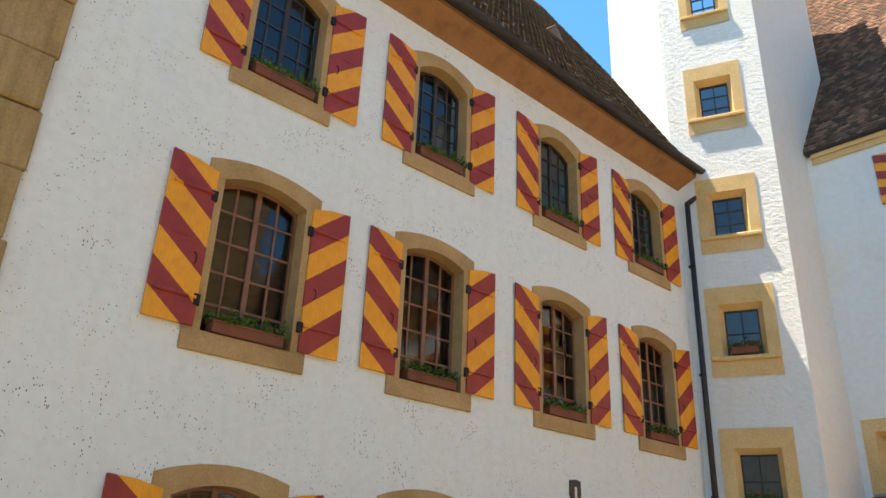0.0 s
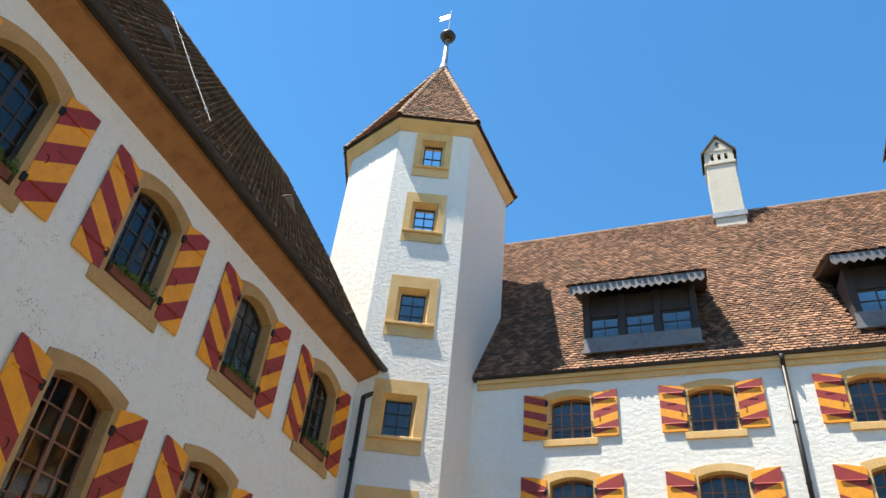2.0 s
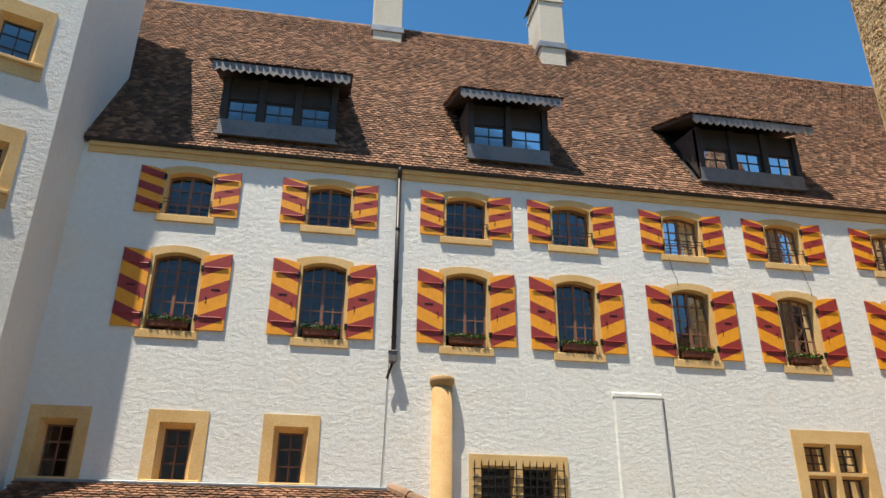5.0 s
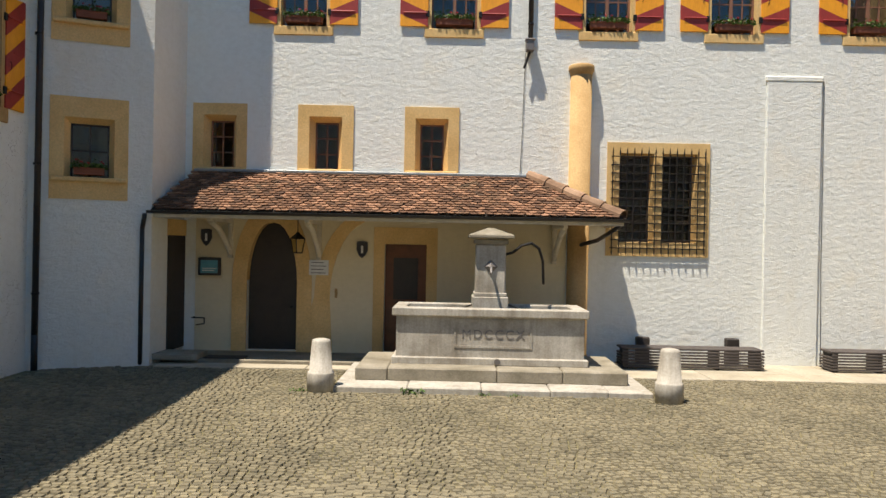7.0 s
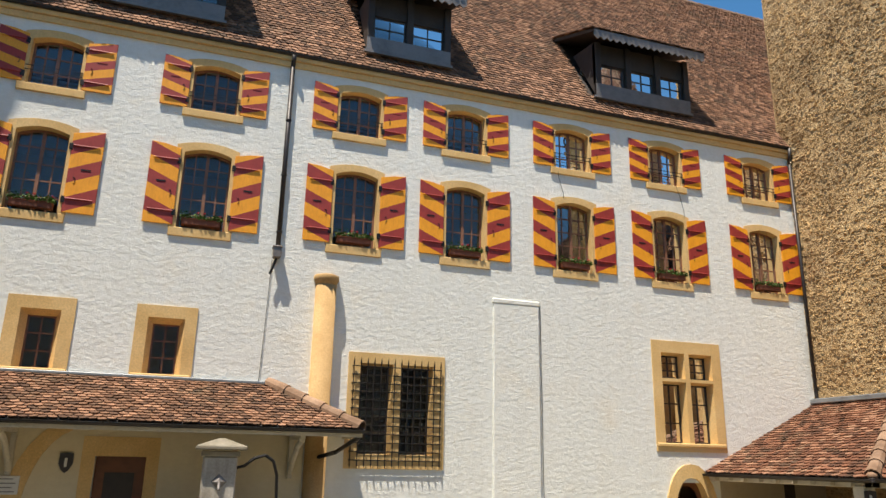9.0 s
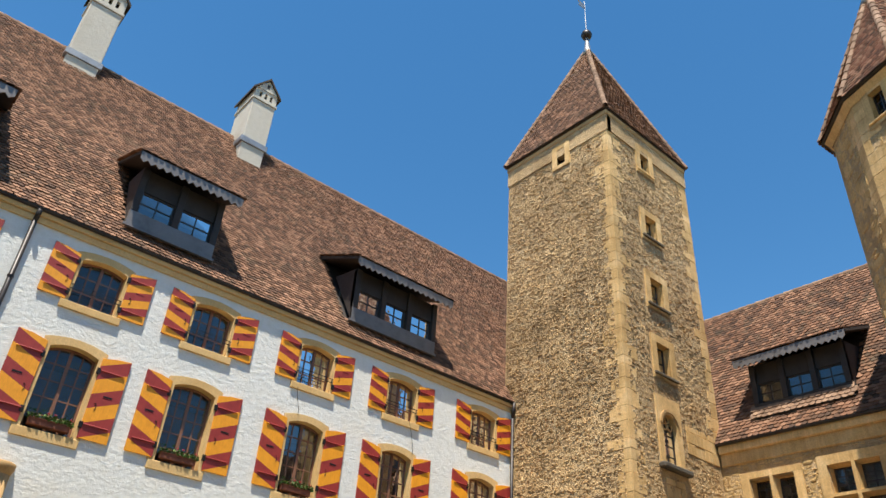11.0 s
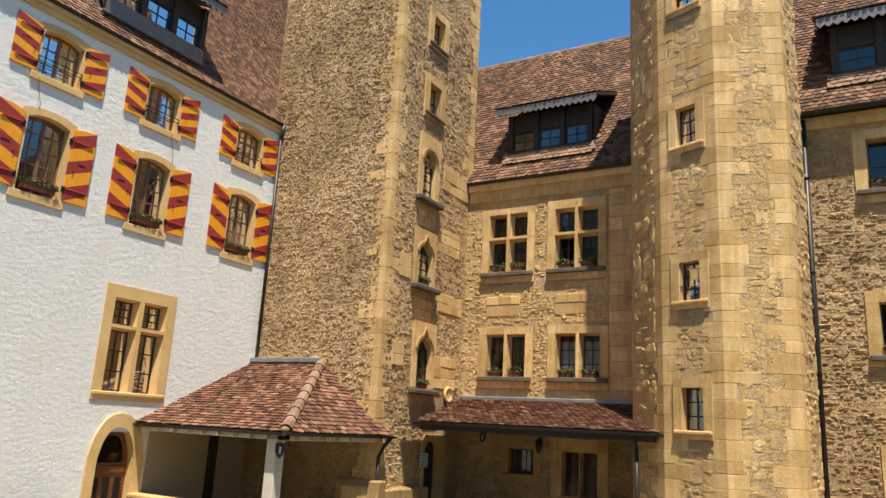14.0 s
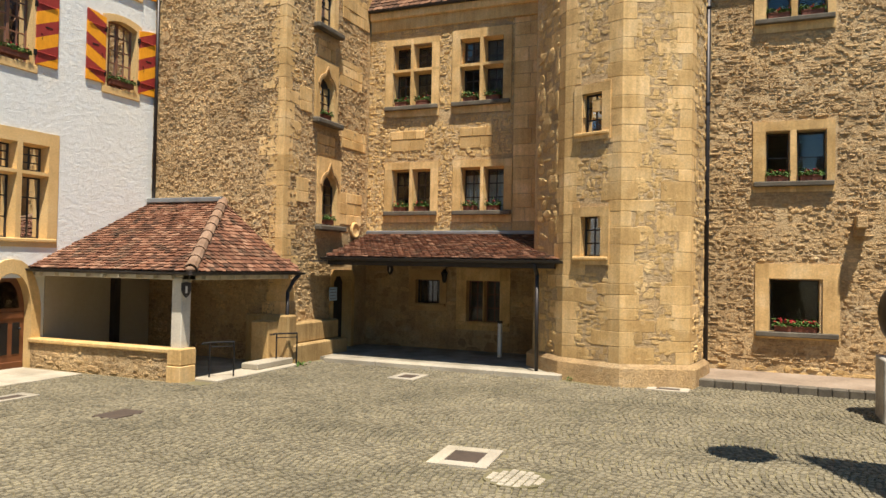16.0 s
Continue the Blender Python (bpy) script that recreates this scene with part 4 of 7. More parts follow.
for x in (-7.4, 22.3):
    part("gable", slab(bmesh.new(), [(0, 0), (12.3, 0), (6.15, 9.3)], -0.1, 0.1), M_WHITE_B, roof_b, m=pose(x, 16.5, 12.1, 0, 0, 90))
gutter("gutter", (17.2, 16.68, 12.17), (-6.0, 16.68, 12.17), 0.06, "dark metal gutter along the north eave")


def roof_z(y):
    return E0[1] + (y - E0[0]) * SL


def dormer(m, x0, x1, lights, back, label, tiled=False):
    """A shed dormer with dark timber posts and a scalloped canopy; y is depth behind the wall plane, z from its foot."""
    d = thing("dormer", m, label, "dormer", "roof dormers")
    if tiled:
        roof_face(d, [(x0 - 0.05, -0.14, -0.06), (x1 + 0.05, -0.14, -0.06), (x1 + 0.05, 0.02, 0.36), (x0 - 0.05, 0.02, 0.36)], M_HIP, 0.19, 0.14)
        part("sill_board", boxes((x0, x1, -0.01, 0.06, 0.3, 0.44), bevel=0.01), M_DARKWOOD, d)
    else:
        part("apron", boxes((x0, x1, -0.02, 0.06, 0.0, 0.42), (x0 - 0.06, x1 + 0.06, -0.05, 0.05, -0.05, 0.02)), M_ZINC, d, "grey sheet metal apron")
    for x in (x0, x1 - 0.08):
        vs = [(0.0, 0.0), (0.0, 1.75), (1.25, 1.95)]
        part("cheek", slab(bmesh.new(), vs, x, x + 0.08), M_DARKWOOD, d, m=Matrix.Rotation(math.pi / 2, 4, 'Z') @ Matrix.Diagonal((1, -1, 1, 1)))
    n = lights
    w = (x1 - x0) / n
    for i in range(n + 1):
        x = x0 + 0.09 + (x1 - x0 - 0.18) * i / n
        part("post", boxes((x - 0.09, x + 0.09, -0.03, 0.14, 0.42, 1.75), bevel=0.01), M_DARKWOOD, d)
    for i in range(n):
        a = x0 + 0.09 + (x1 - x0 - 0.18) * i / n + 0.09
        b = x0 + 0.09 + (x1 - x0 - 0.18) * (i + 1) / n - 0.09
        casement(d, (b - a) / 2, 0.44, 1.1, 0.0, 0.10, 2, 2, M_WINDARK, 0.04, False).matrix_basis = Matrix.Translation(((a + b) / 2, 0, 0))
        part("head_board", boxes((a - 0.02, b + 0.02, 0.06, 0.11, 1.1, 1.75)), M_DARKWOOD, d)
    # Same gloom-toned board keeps the space behind the panes dark.
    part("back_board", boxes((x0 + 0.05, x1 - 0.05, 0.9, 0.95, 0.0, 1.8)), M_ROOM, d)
    part("canopy_deck", slab(bmesh.new(), [(0, 0)] and [(-0.45, 1.78), (back, 1.78 + (back + 0.45) * 0.42), (back, 1.86 + (back + 0.45) * 0.42), (-0.45, 1.86)], x0 - 0.28, x1 + 0.28), M_DARKWOOD, d, m=Matrix.Rotation(math.pi / 2, 4, 'Z') @ Matrix.Diagonal((1, -1, 1, 1)))
    n2 = int((x1 - x0 + 0.56) / 0.2)
    w2 = (x1 - x0 + 0.56) / n2
    line = [(x0 - 0.28 + w2 * (i // 2) + (w2 / 2 if i % 2 else 0), 1.56 if i % 2 else 1.65) for i in range(2 * n2 + 1)]
    val = band(bmesh.new(), line, [(x, 1.86) for x, z in line], -0.47, -0.44)
    part("valance", val, M_ZINC, d, "scalloped grey valance board")
    roof_face(d, [(x0 - 0.3, -0.48, 1.88), (x1 + 0.3, -0.48, 1.88), (x1 + 0.3, back, 1.90 + (back + 0.48) * 0.42), (x0 - 0.3, back, 1.90 + (back + 0.48) * 0.42)], M_TILE, 0.17, 0.15)
    return d


for x0, x1, k in DORMERS:
    dormer(pose(0, 16.86, 12.77), x0 + (0.12 if x0 > 9 else 0.0), x1, k, 2.1, "dark timber shed dormer with small-paned windows and a scalloped canopy")


def roof_vent(m):
    t = thing("roof_vent", m, "small triangular slatted roof vent", "vent", "roof vents")
    bm = bmesh.new()
    vs = [bm.verts.new(c) for c in ((-0.42, -0.05, 0), (0.42, -0.05, 0), (0, -0.05, 0.42), (0, 0.45, 0.5))]
    for f in ((0, 1, 2), (0, 2, 3), (1, 3, 2)):
        bm.faces.new([vs[i] for i in f])
    part("hood", bm, M_TILE, t)
    part("slats", boxes((-0.26, 0.26, -0.075, -0.052, 0.05, 0.08), (-0.18, 0.18, -0.075, -0.052, 0.13, 0.16), (-0.1, 0.1, -0.075, -0.052, 0.21, 0.24)), M_ZINC, t)


for x in (-1.35, 4.75, 11.9):
    roof_vent(pose(x, 18.95, roof_z(18.95)))


for y in (6.72, 12.42):
    roof_vent(pose(-10.3, y, 11.45 + (10.3 - 7.72) * 1.629, 0, 0, 90))
lc = thing("lightning_wire", pose(0, 0, 0), "thin pale lightning conductor wire down the dark roof", "wire")
part("wire", path_rod(bmesh.new(), [(-12.86, 8.34, 20.0), (-11.5, 8.05, 17.75), (-10.2, 7.78, 15.6), (-8.85, 7.5, 13.42)], 0.010, 6), M_LEAD, lc)
for k in range(5):
    f = 0.08 + 0.21 * k
    part("clip", boxes((-0.025, 0.025, -0.03, 0.03, -0.05, 0.03)), M_LEAD, lc, m=Matrix.Translation((-12.86 + 4.01 * f, 8.34 - 0.84 * f, 20.0 - 6.58 * f)))


def chimney(x, y, z0, z1, w, dpt, lean):
    t = thing("chimney", pose(x, y, z0), "tall pale rendered chimney with a gabled slotted cap", "chimney", "ridge chimneys")
    h = z1 - z0
    part("shaft", boxes((-w / 2, w / 2, -dpt / 2, dpt / 2, -1.0, h * 0.62), bevel=0.02), M_CHIMNEY, t)
    part("flashing", boxes((-w / 2 - 0.08, w / 2 + 0.08, -dpt / 2 - 0.06, dpt / 2, -0.15, 0.12), bevel=0.02), M_LEAD, t)
    part("ledge", boxes((-w / 2 - 0.05, w / 2 + 0.05, -dpt / 2 - 0.05, dpt / 2 + 0.05, h * 0.62, h * 0.65), bevel=0.015), M_CHIMNEY, t)
    bm = bmesh.new()
    m = Matrix.Translation((0, -dpt / 2, 0))
    panel(bm, m, -w / 2, w / 2, h * 0.65, h * 0.80, [(o - w * 0.055, o + w * 0.055, h * 0.68, h * 0.76) for o in (-w * 0.24, 0.0, w * 0.24)], 0.15)
    for s in (-1, 1):
        box(bm, s * w / 2 - (0.1 if s > 0 else 0), s * w / 2 + (0.0 if s > 0 else 0.1), -dpt / 2 + 0.15, dpt / 2, h * 0.65, h * 0.80)
    part("vent_band", bm, M_CHIMNEY, t)
    # Solid dark block paints the shade inside the vents.
    part("flue_shade_block", boxes((-w / 2 + 0.12, w / 2 - 0.12, -dpt / 2 + 0.2, dpt / 2 - 0.05, h * 0.6, h * 0.79)), M_DARKWOOD, t)
    bm = bmesh.new()
    slab(bm, [(-w / 2 - 0.04, h * 0.80), (w / 2 + 0.04, h * 0.80), (0, h * 0.985)], -dpt / 2 - 0.03, dpt / 2 + 0.03)
    part("gable_cap", bm, M_CHIMNEY, t)
    # No opening here: a dark plate stands for the shaded slot.
    part("slot_shade_plate", boxes((-0.06, 0.06, -dpt / 2 - 0.04, -dpt / 2 - 0.028, h * 0.84, h * 0.9)), M_DARKWOOD, t)
    for s in (-1, 1):
        bm = bmesh.new()
        a = [(s * (w / 2 + 0.12), h * 0.775), (0, h), (0, h * 0.965), (s * (w / 2 + 0.12), h * 0.745)]
        slab(bm, a, -dpt / 2 - 0.1, dpt / 2 + 0.1)
        part("cap_roof", bm, M_TILE_D, t, "dark tiled cap slope")


chimney(1.6, 22.25, 20.85, 24.9, 1.05, 1.0, 0)
chimney(7.85, 22.25, 20.85, 24.2, 0.95, 1.5, 0)

LAB_B = "shuttered window with red and yellow striped shutters and ochre surround"
low = shuttered_window("window_4", on_b(B_X[0], 7.26), 0.52, 0.20, 1.98, 0.12, 1.34, 0.165, 0.19, M_OCHRE, 0.63, 0.24, 2.14, M_SHUT_B, M_WINWOOD, 4, 5, LAB_B, "shuttered windows of the north facade", 0.0)
for x in B_X[1:]:
    copy_thing(low, on_b(x, 7.26))
top_w = shuttered_window("window_5", on_b(B_X[0], 10.14), 0.52, 0.18, 1.25, 0.11, 1.36, 0.16, 0.19, M_OCHRE, 0.60, 0.20, 1.45, M_SHUT_C, M_WINWOOD, 4, 3, LAB_B, "shuttered windows of the north facade", 0.02)
for z in (0.50, 0.60):
    part("guard_bar", rod(bmesh.new(), (-0.57, -0.035, z), (0.57, -0.035, z), 0.011, None, 6), M_IRON, top_w, "thin iron guard bar")
for x in B_X[1:]:
    copy_thing(top_w, on_b(x, 10.14))
for x, w in ((-2.86, 1.26), (-0.46, 1.23), (-5.25, 1.22)):
    stone_window("window_6", on_b(x, 4.13), w, 1.56, [(-0.27, 0.27, 0.12, 1.20)], M_OCHRE, "small ochre framed window with glazing bars above the porch roof", "small windows above the porch", 0.03, 0.09, M_WINWOOD, (2, 3), 0.24, 0.025, 0.10)

# cross window
stone_window("window_7", on_b(12.71, 2.96), 2.18, 2.87, [(-0.76, -0.12, 0.22, 1.74), (0.12, 0.76, 0.22, 1.74), (-0.76, -0.12, 1.90, 2.50), (0.12, 0.76, 1.90, 2.50)], M_OCHRE, "ochre stone cross window with four leaded lights", "", 0.03, 0.1, M_WINDARK, (2, 3), 0.22, 0.03, 0.05)

# grille window
gw = stone_window("window_8", on_b(4.67, 2.42), 2.32, 2.56, [(-0.84, -0.14, 0.32, 2.28), (0.14, 0.84, 0.32, 2.28)], M_OCHRE, "two-light ochre window behind an iron cage", "", 0.0, 0.1, M_WINDARK, (2, 4), 0.24, 0.03, 0.04)
cage = thing("iron_grille", on_b(4.67, 2.42), "black wrought iron cage grille with spikes on the window", "grille")
GY = -0.085
for i in range(14):
    x = -1.04 + 2.08 * i / 13
    bm = bmesh.new()
    rod(bm, (x, GY, 0.10), (x, GY, 2.30), 0.014, None, 6)
    rod(bm, (x, GY, 2.30), (x, GY - 0.02, 2.44), 0.022, 0.003, 6)
    rod(bm, (x, GY, 0.10), (x, GY - 0.02, 0.0), 0.02, 0.003, 6)
    part("upright_bar", bm, M_IRON, cage)
for j in range(12):
    z = 0.18 + 2.06 * j / 11
    bm = bmesh.new()
    rod(bm, (-1.06, GY, z), (1.06, GY, z), 0.012, None, 6)
    for s in (-1.06, 1.06):
        rod(bm, (s, GY, z), (s, 0.02, z), 0.012, None, 6)
    part("cross_bar", bm, M_IRON, cage)

# pilaster, column, rain pipe
keep_normals("pilaster", boxes((7.07, 8.32, 16.75, 16.8, -0.1, 6.42), (7.04, 8.34, 16.74, 16.8, 6.42, 6.54), bevel=0.02), M_WHITE_B, "structure", "shallow white plastered buttress strip on the facade", "trim")
col = thing("column", pose(2.88, 16.74, 0), "tall ochre painted half column with a moulded cap", "column")
part("shaft", lathe(bmesh.new(), [(0.27, 0.0), (0.27, 0.15), (0.24, 0.2), (0.24, 6.5)], 24), M_COLUMN, col, "", True)
part("cap", lathe(bmesh.new(), [(0.24, 6.45), (0.26, 6.52), (0.29, 6.56), (0.29, 6.66), (0.26, 6.68), (0.05, 6.70)], 24), M_COLUMN, col, "", True)
downpipe([(1.72, 16.60, 12.1), (1.72, 16.74, 11.85), (1.72, 16.74, 7.25)], 0.055, "dark downpipe on the white facade", [(1.72, 16.74, z) for z in (7.6, 9.0, 10.4)])
t = thing("rain_hopper", pose(1.70, 16.68, 7.0), "small brown metal rain hopper box", "hopper")
part("body", boxes((-0.09, 0.09, -0.12, 0.10, -0.04, 0.22), (-0.11, 0.11, -0.14, 0.10, 0.19, 0.23), bevel=0.015), M_ZINC, t)
part("spout", rod(bmesh.new(), (0, -0.02, -0.05), (-0.12, -0.02, -0.42), 0.03), M_IRON, t)


def cable(pts, label):
    t = thing("cable", pose(0, 0, 0), label, "cable", "cables on the wall")
    part("wire", path_rod(bmesh.new(), pts, 0.006, 6), M_IRON, t)


cable([(1.62, 16.78, 6.95), (1.60, 16.78, 6.2), (1.58, 16.78, 5.2), (1.55, 16.78, 4.2)], "thin dark cable down the white facade")
cable([(8.36, 16.78, 6.45), (8.37, 16.78, 4.6), (8.38, 16.78, 2.2), (8.42, 16.78, 0.05)], "thin dark cable beside the buttress strip")
cable([(8.95, 16.74, 10.2), (9.0, 16.74, 9.9), (9.1, 16.74, 9.6), (9.1, 16.74, 9.45)], "thin dark cable between two windows")
cable([(12.75, 16.74, 10.3), (12.85, 16.74, 10.0), (12.95, 16.74, 9.6), (12.95, 16.74, 9.4)], "thin dark cable between two windows")

# ---- doors and porch on building B ----
def arch_door(name, m, hw, z1, apex, bandw, trim, wood, label, panels=True, z0=0.0):
    d = thing(name, m, label, "door", "", "structure")
    bm = bmesh.new()
    inner = gothic(hw, z0, z1, apex)
    outer = gothic(hw + bandw, z0, z1, apex + bandw * 1.25)
    band(bm, inner, outer, -0.05, 0.28)
    part("surround", bm, trim, d)
    bm = bmesh.new()
    slab(bm, inner, 0.20, 0.26)
    leaf = part("door_leaf", bm, wood, d)
    if panels:
        for x in (-0.32, 0.0, 0.32):
            part("panel", boxes((x * hw / 0.53 - 0.10, x * hw / 0.53 + 0.10, 0.185, 0.21, z0 + 0.38, z0 + 1.15), bevel=0.01), M_IRON, leaf, "dark iron lattice panel")
        part("rail", boxes((-hw + 0.02, hw - 0.02, 0.17, 0.21, z0 + 1.25, z0 + 1.42), bevel=0.012), wood, leaf)
        part("rail", boxes((-hw + 0.02, hw - 0.02, 0.17, 0.21, z0 + 0.02, z0 + 0.2), bevel=0.012), wood, leaf)
        bm = bmesh.new()
        slab(bm, [(x * 0.72, z0 + 1.5 + (z - z1) * 0.72) for x, z in gothic(hw, z1, z1, apex)], 0.185, 0.2)
        part("fanlight", bm, M_GLASS, leaf)
    bm = bmesh.new()
    bmesh.ops.create_icosphere(bm, subdivisions=2, radius=0.035, matrix=Matrix.Translation((hw * 0.72, 0.15, z0 + 1.0)))
    part("handle", bm, M_IRON, leaf)
    return d


arch_door("door_1", pose(12.59, 16.8, -0.05), 0.53, 1.45, 2.37, 0.27, M_OCHRE, M_DOORWOOD, "closed red-brown wooden door in a pointed ochre arch")
arch_door("door_2", pose(-4.01, 16.8, 0.10), 0.57, 1.6, 2.92, 0.33, M_OCHRE, M_WINDARK, "dark pointed-arch door in an ochre painted surround under the porch", False)
d8 = thing("door_3", pose(-1.0, 16.8, 0.12), "dark brown square-headed door in an ochre surround under the porch", "door", "", "structure")
band_bm = bmesh.new()
band(band_bm, [(-0.475, 0.0), (-0.475, 2.46), (0.475, 2.46), (0.475, 0.0)], [(-0.72, 0.0), (-0.72, 2.84), (0.72, 2.84), (0.72, 0.0)], -0.03, 0.25)
part("surround", band_bm, M_OCHRE, d8)
leaf = part("door_leaf", boxes((-0.475, 0.475, 0.2, 0.26, 0.0, 2.46)), M_DOORWOOD, d8)
part("pane", boxes((-0.28, 0.28, 0.185, 0.2, 1.2, 2.15)), M_WINDARK, leaf)
d9 = thing("door_4", oct_face(W_C, W_R, 7) @ pose(-0.25, 0, 0.18), "ochre framed doorway at the tower foot, its shaded opening a dark board", "door", "", "structure")
part("surround", boxes((0.35, 0.75, -0.05, 0.1, 0.0, 2.6), (-0.72, 0.75, -0.05, 0.1, 2.5, 2.85)), M_OCHRE, d9)
# Dark board on the uncut wall stands for the shaded opening.
part("door_leaf", boxes((-0.70, 0.35, -0.03, 0.1, 0.0, 2.5)), M_DARKWOOD, d9)
bm = panel(bmesh.new(), pose(0, 16.786, 0), -5.75, 2.62, 0.0, 3.15, [(-4.58, -3.44, 0.12, 3.05), (-1.47, -0.52, 0.12, 2.58)], 0.010)
keep_normals("porch_wall_paint", bm, M_CREAM, "structure", "cream painted plaster under the porch")
bm = bmesh.new()
pts_i, pts_o = [], []
for k in range(9):
    a = math.pi / 2 * k / 8
    pts_i.append((-1.75 - 0.95 * math.cos(a), 1.35 + 1.75 * math.sin(a)))
    pts_o.append((-1.75 - 1.30 * math.cos(a), 1.35 + 2.0 * math.sin(a)))
band(bm, [(-2.62, 0.05)] + [p for p in pts_i if p[1] < 3.1], [(-3.4, 0.05)] + [p for p in pts_o][:len([p for p in pts_i if p[1] < 3.1])], 16.76, 16.79)
keep_normals("painted_arch", bm, M_OCHRE, "structure", "ochre painted half arch on the porch wall", "trim")
niche = bmesh.new()
slab(niche, [(1.31, 0.9), (2.24, 0.9)] + [(1.775 + 0.465 * math.cos(a), 1.62 + 0.45 * math.sin(a)) for a in [math.pi * k / 10 for k in range(11)]], 16.765, 16.79)
keep_normals("blind_niche", niche, M_CREAM, "structure", "blind rounded niche in the porch wall", "trim")

porch9 = thing("porch_roof", pose(0, 0, 0), "long low porch roof of weathered brown tiles on timber brackets", "porch", "porch roofs")
EA, EB = (-6.1, 15.05, 3.2), (3.55, 15.05, 3.2)
roof_face(porch9, [EA, EB, (1.78, 16.8, 4.15), (-5.8, 16.8, 4.15)], M_TILE, 0.16, 0.115, 300)
roof_face(porch9, [EB, (3.55, 16.8, 3.2), (1.78, 16.8, 4.15)], M_TILE, 0.16, 0.115)
hip_line(porch9, (3.5, 15.1, 3.26), (1.8, 16.75, 4.2), M_HIP, 1.2)
part("flashing", boxes((-5.8, 1.9, 16.70, 16.8, 4.14, 4.2), bevel=0.01), M_LEAD, porch9)
part("fascia", boxes((-6.05, 3.5, 15.06, 15.10, 3.04, 3.18), (3.46, 3.5, 15.1, 16.8, 3.04, 3.18)), M_CREAMWOOD, porch9)
part("ceiling_boards", boxes((-6.0, 3.45, 15.1, 16.76, 3.1, 3.13)), M_CREAMWOOD, porch9)
gutter("gutter", (3.6, 14.99, 3.17), (-6.15, 14.99, 3.17), 0.06, "thin dark gutter on the porch eave")
for x in (-4.95, -2.95, 2.35):
    b = bmesh.new()
    box(b, x - 0.05, x + 0.05, 15.2, 16.79, 2.98, 3.1, 0.01)
    box(b, x - 0.05, x + 0.05, 16.68, 16.79, 2.2, 3.0, 0.01)
    pts = [(15.3, 2.98), (15.85, 2.85), (16.4, 2.55), (16.72, 2.3)]
    for (y1, z1), (y2, z2) in zip(pts, pts[1:]):
        rod(b, (x, y1, z1), (x, y2, z2), 0.06, None, 8)
    part("bracket", b, M_CREAMWOOD, porch9, "curved cream timber bracket")
downpipe([(3.5, 15.1, 3.08), (3.2, 16.2, 2.75), (2.9, 16.45, 2.65)], 0.045, "dark pipe under the porch corner")
downpipe([(-6.2, 15.02, 3.1), (-6.28, 15.1, 2.8), (-6.3, 15.14, 0.05)], 0.045, "dark downpipe at the tower corner")
shield(pose(-5.5, 16.76, 2.66), "dark shield plate with a white mark on the porch wall")
shield(pose(-1.98, 16.76, 2.45), "dark shield plate with a white mark on the porch wall")
shield(pose(13.2, 11.99, 2.05, 0, 0, -25), "dark shield plate with a white mark on the porch post", 0.9)
shield(pose(21.62, 11.2, 2.52, 0, 0, -90), "small dark shield plate with a white mark on the stone wall", 0.85)
case = thing("notice_case", pose(-5.4, 16.74, 2.0), "dark framed notice case with a teal poster", "notice")
part("frame", boxes((-0.25, 0.25, -0.08, 0.0, -0.2, 0.2), bevel=0.015), M_DARKWOOD, case)
part("poster", boxes((-0.19, 0.19, -0.087, -0.078, -0.15, 0.14)), M_TEAL, case)
part("text_bars", boxes((-0.15, 0.12, -0.092, -0.086, -0.1, -0.08), (-0.15, 0.16, -0.092, -0.086, -0.05, -0.035)), M_WHITEPAINT, case)


def plate(m, w, h, mat, rows, label):
    t = thing("notice_plate", m, label, "notice", "notice plates")
    part("plate", boxes((-w / 2, w / 2, -0.02, 0.0, -h / 2, h / 2), bevel=0.004), mat, t)
    for i in range(rows):
        z = h / 2 - h * (i + 0.7) / (rows + 0.4)
        part("text_bar", boxes((-w * 0.4, w * (0.25 + 0.12 * (i % 2)), -0.024, -0.019, z - 0.012, z + 0.006)), M_ZINC, t)


plate(pose(-2.95, 16.75, 2.02), 0.44, 0.34, M_WHITEPAINT, 4, "white notice plate with grey lines of writing")
lant = thing("wall_lantern", pose(-3.35, 16.3, 2.55), "black iron lantern with yellowish panes hanging under the porch", "lantern")
part("arm", rod(bmesh.new(), (0, 0, 0.2), (0, 0, 0.58), 0.01), M_IRON, lant)
part("roof", lathe(bmesh.new(), [(0.17, 0.10), (0.15, 0.13), (0.05, 0.22), (0.02, 0.26)], 4), M_IRON, lant)
cage_bm = bmesh.new()
for k in range(4):
    a = math.pi / 2 * k
    rod(cage_bm, (0.10 * math.cos(a), 0.10 * math.sin(a), -0.2), (0.155 * math.cos(a), 0.155 * math.sin(a), 0.1), 0.012, None, 6)
    b = a + math.pi / 2
    rod(cage_bm, (0.10 * math.cos(a), 0.10 * math.sin(a), -0.2), (0.10 * math.cos(b), 0.10 * math.sin(b), -0.2), 0.012, None, 6)
part("cage", cage_bm, M_IRON, lant)
part("pane", lathe(bmesh.new(), [(0.09, -0.19), (0.145, 0.09)], 4), M_AMBER, lant, "dusty yellow lantern pane")
t = thing("grab_rail", pose(-5.75, 16.7, 0.85), "small black iron handrail loop", "handrail")
part("loop", path_rod(bmesh.new(), [(0, 0.08, 0), (0, -0.1, 0), (0.28, -0.1, 0), (0.28, -0.1, -0.13), (0.1, -0.1, -0.16)], 0.014), M_IRON, t)
plate(pose(-2.55, 16.75, 1.45), 0.06, 0.2, M_SAND, 0, "small brass bell plate")
steps = thing("door_step", pose(0, 0, 0), "worn stone threshold and steps under the porch", "step")
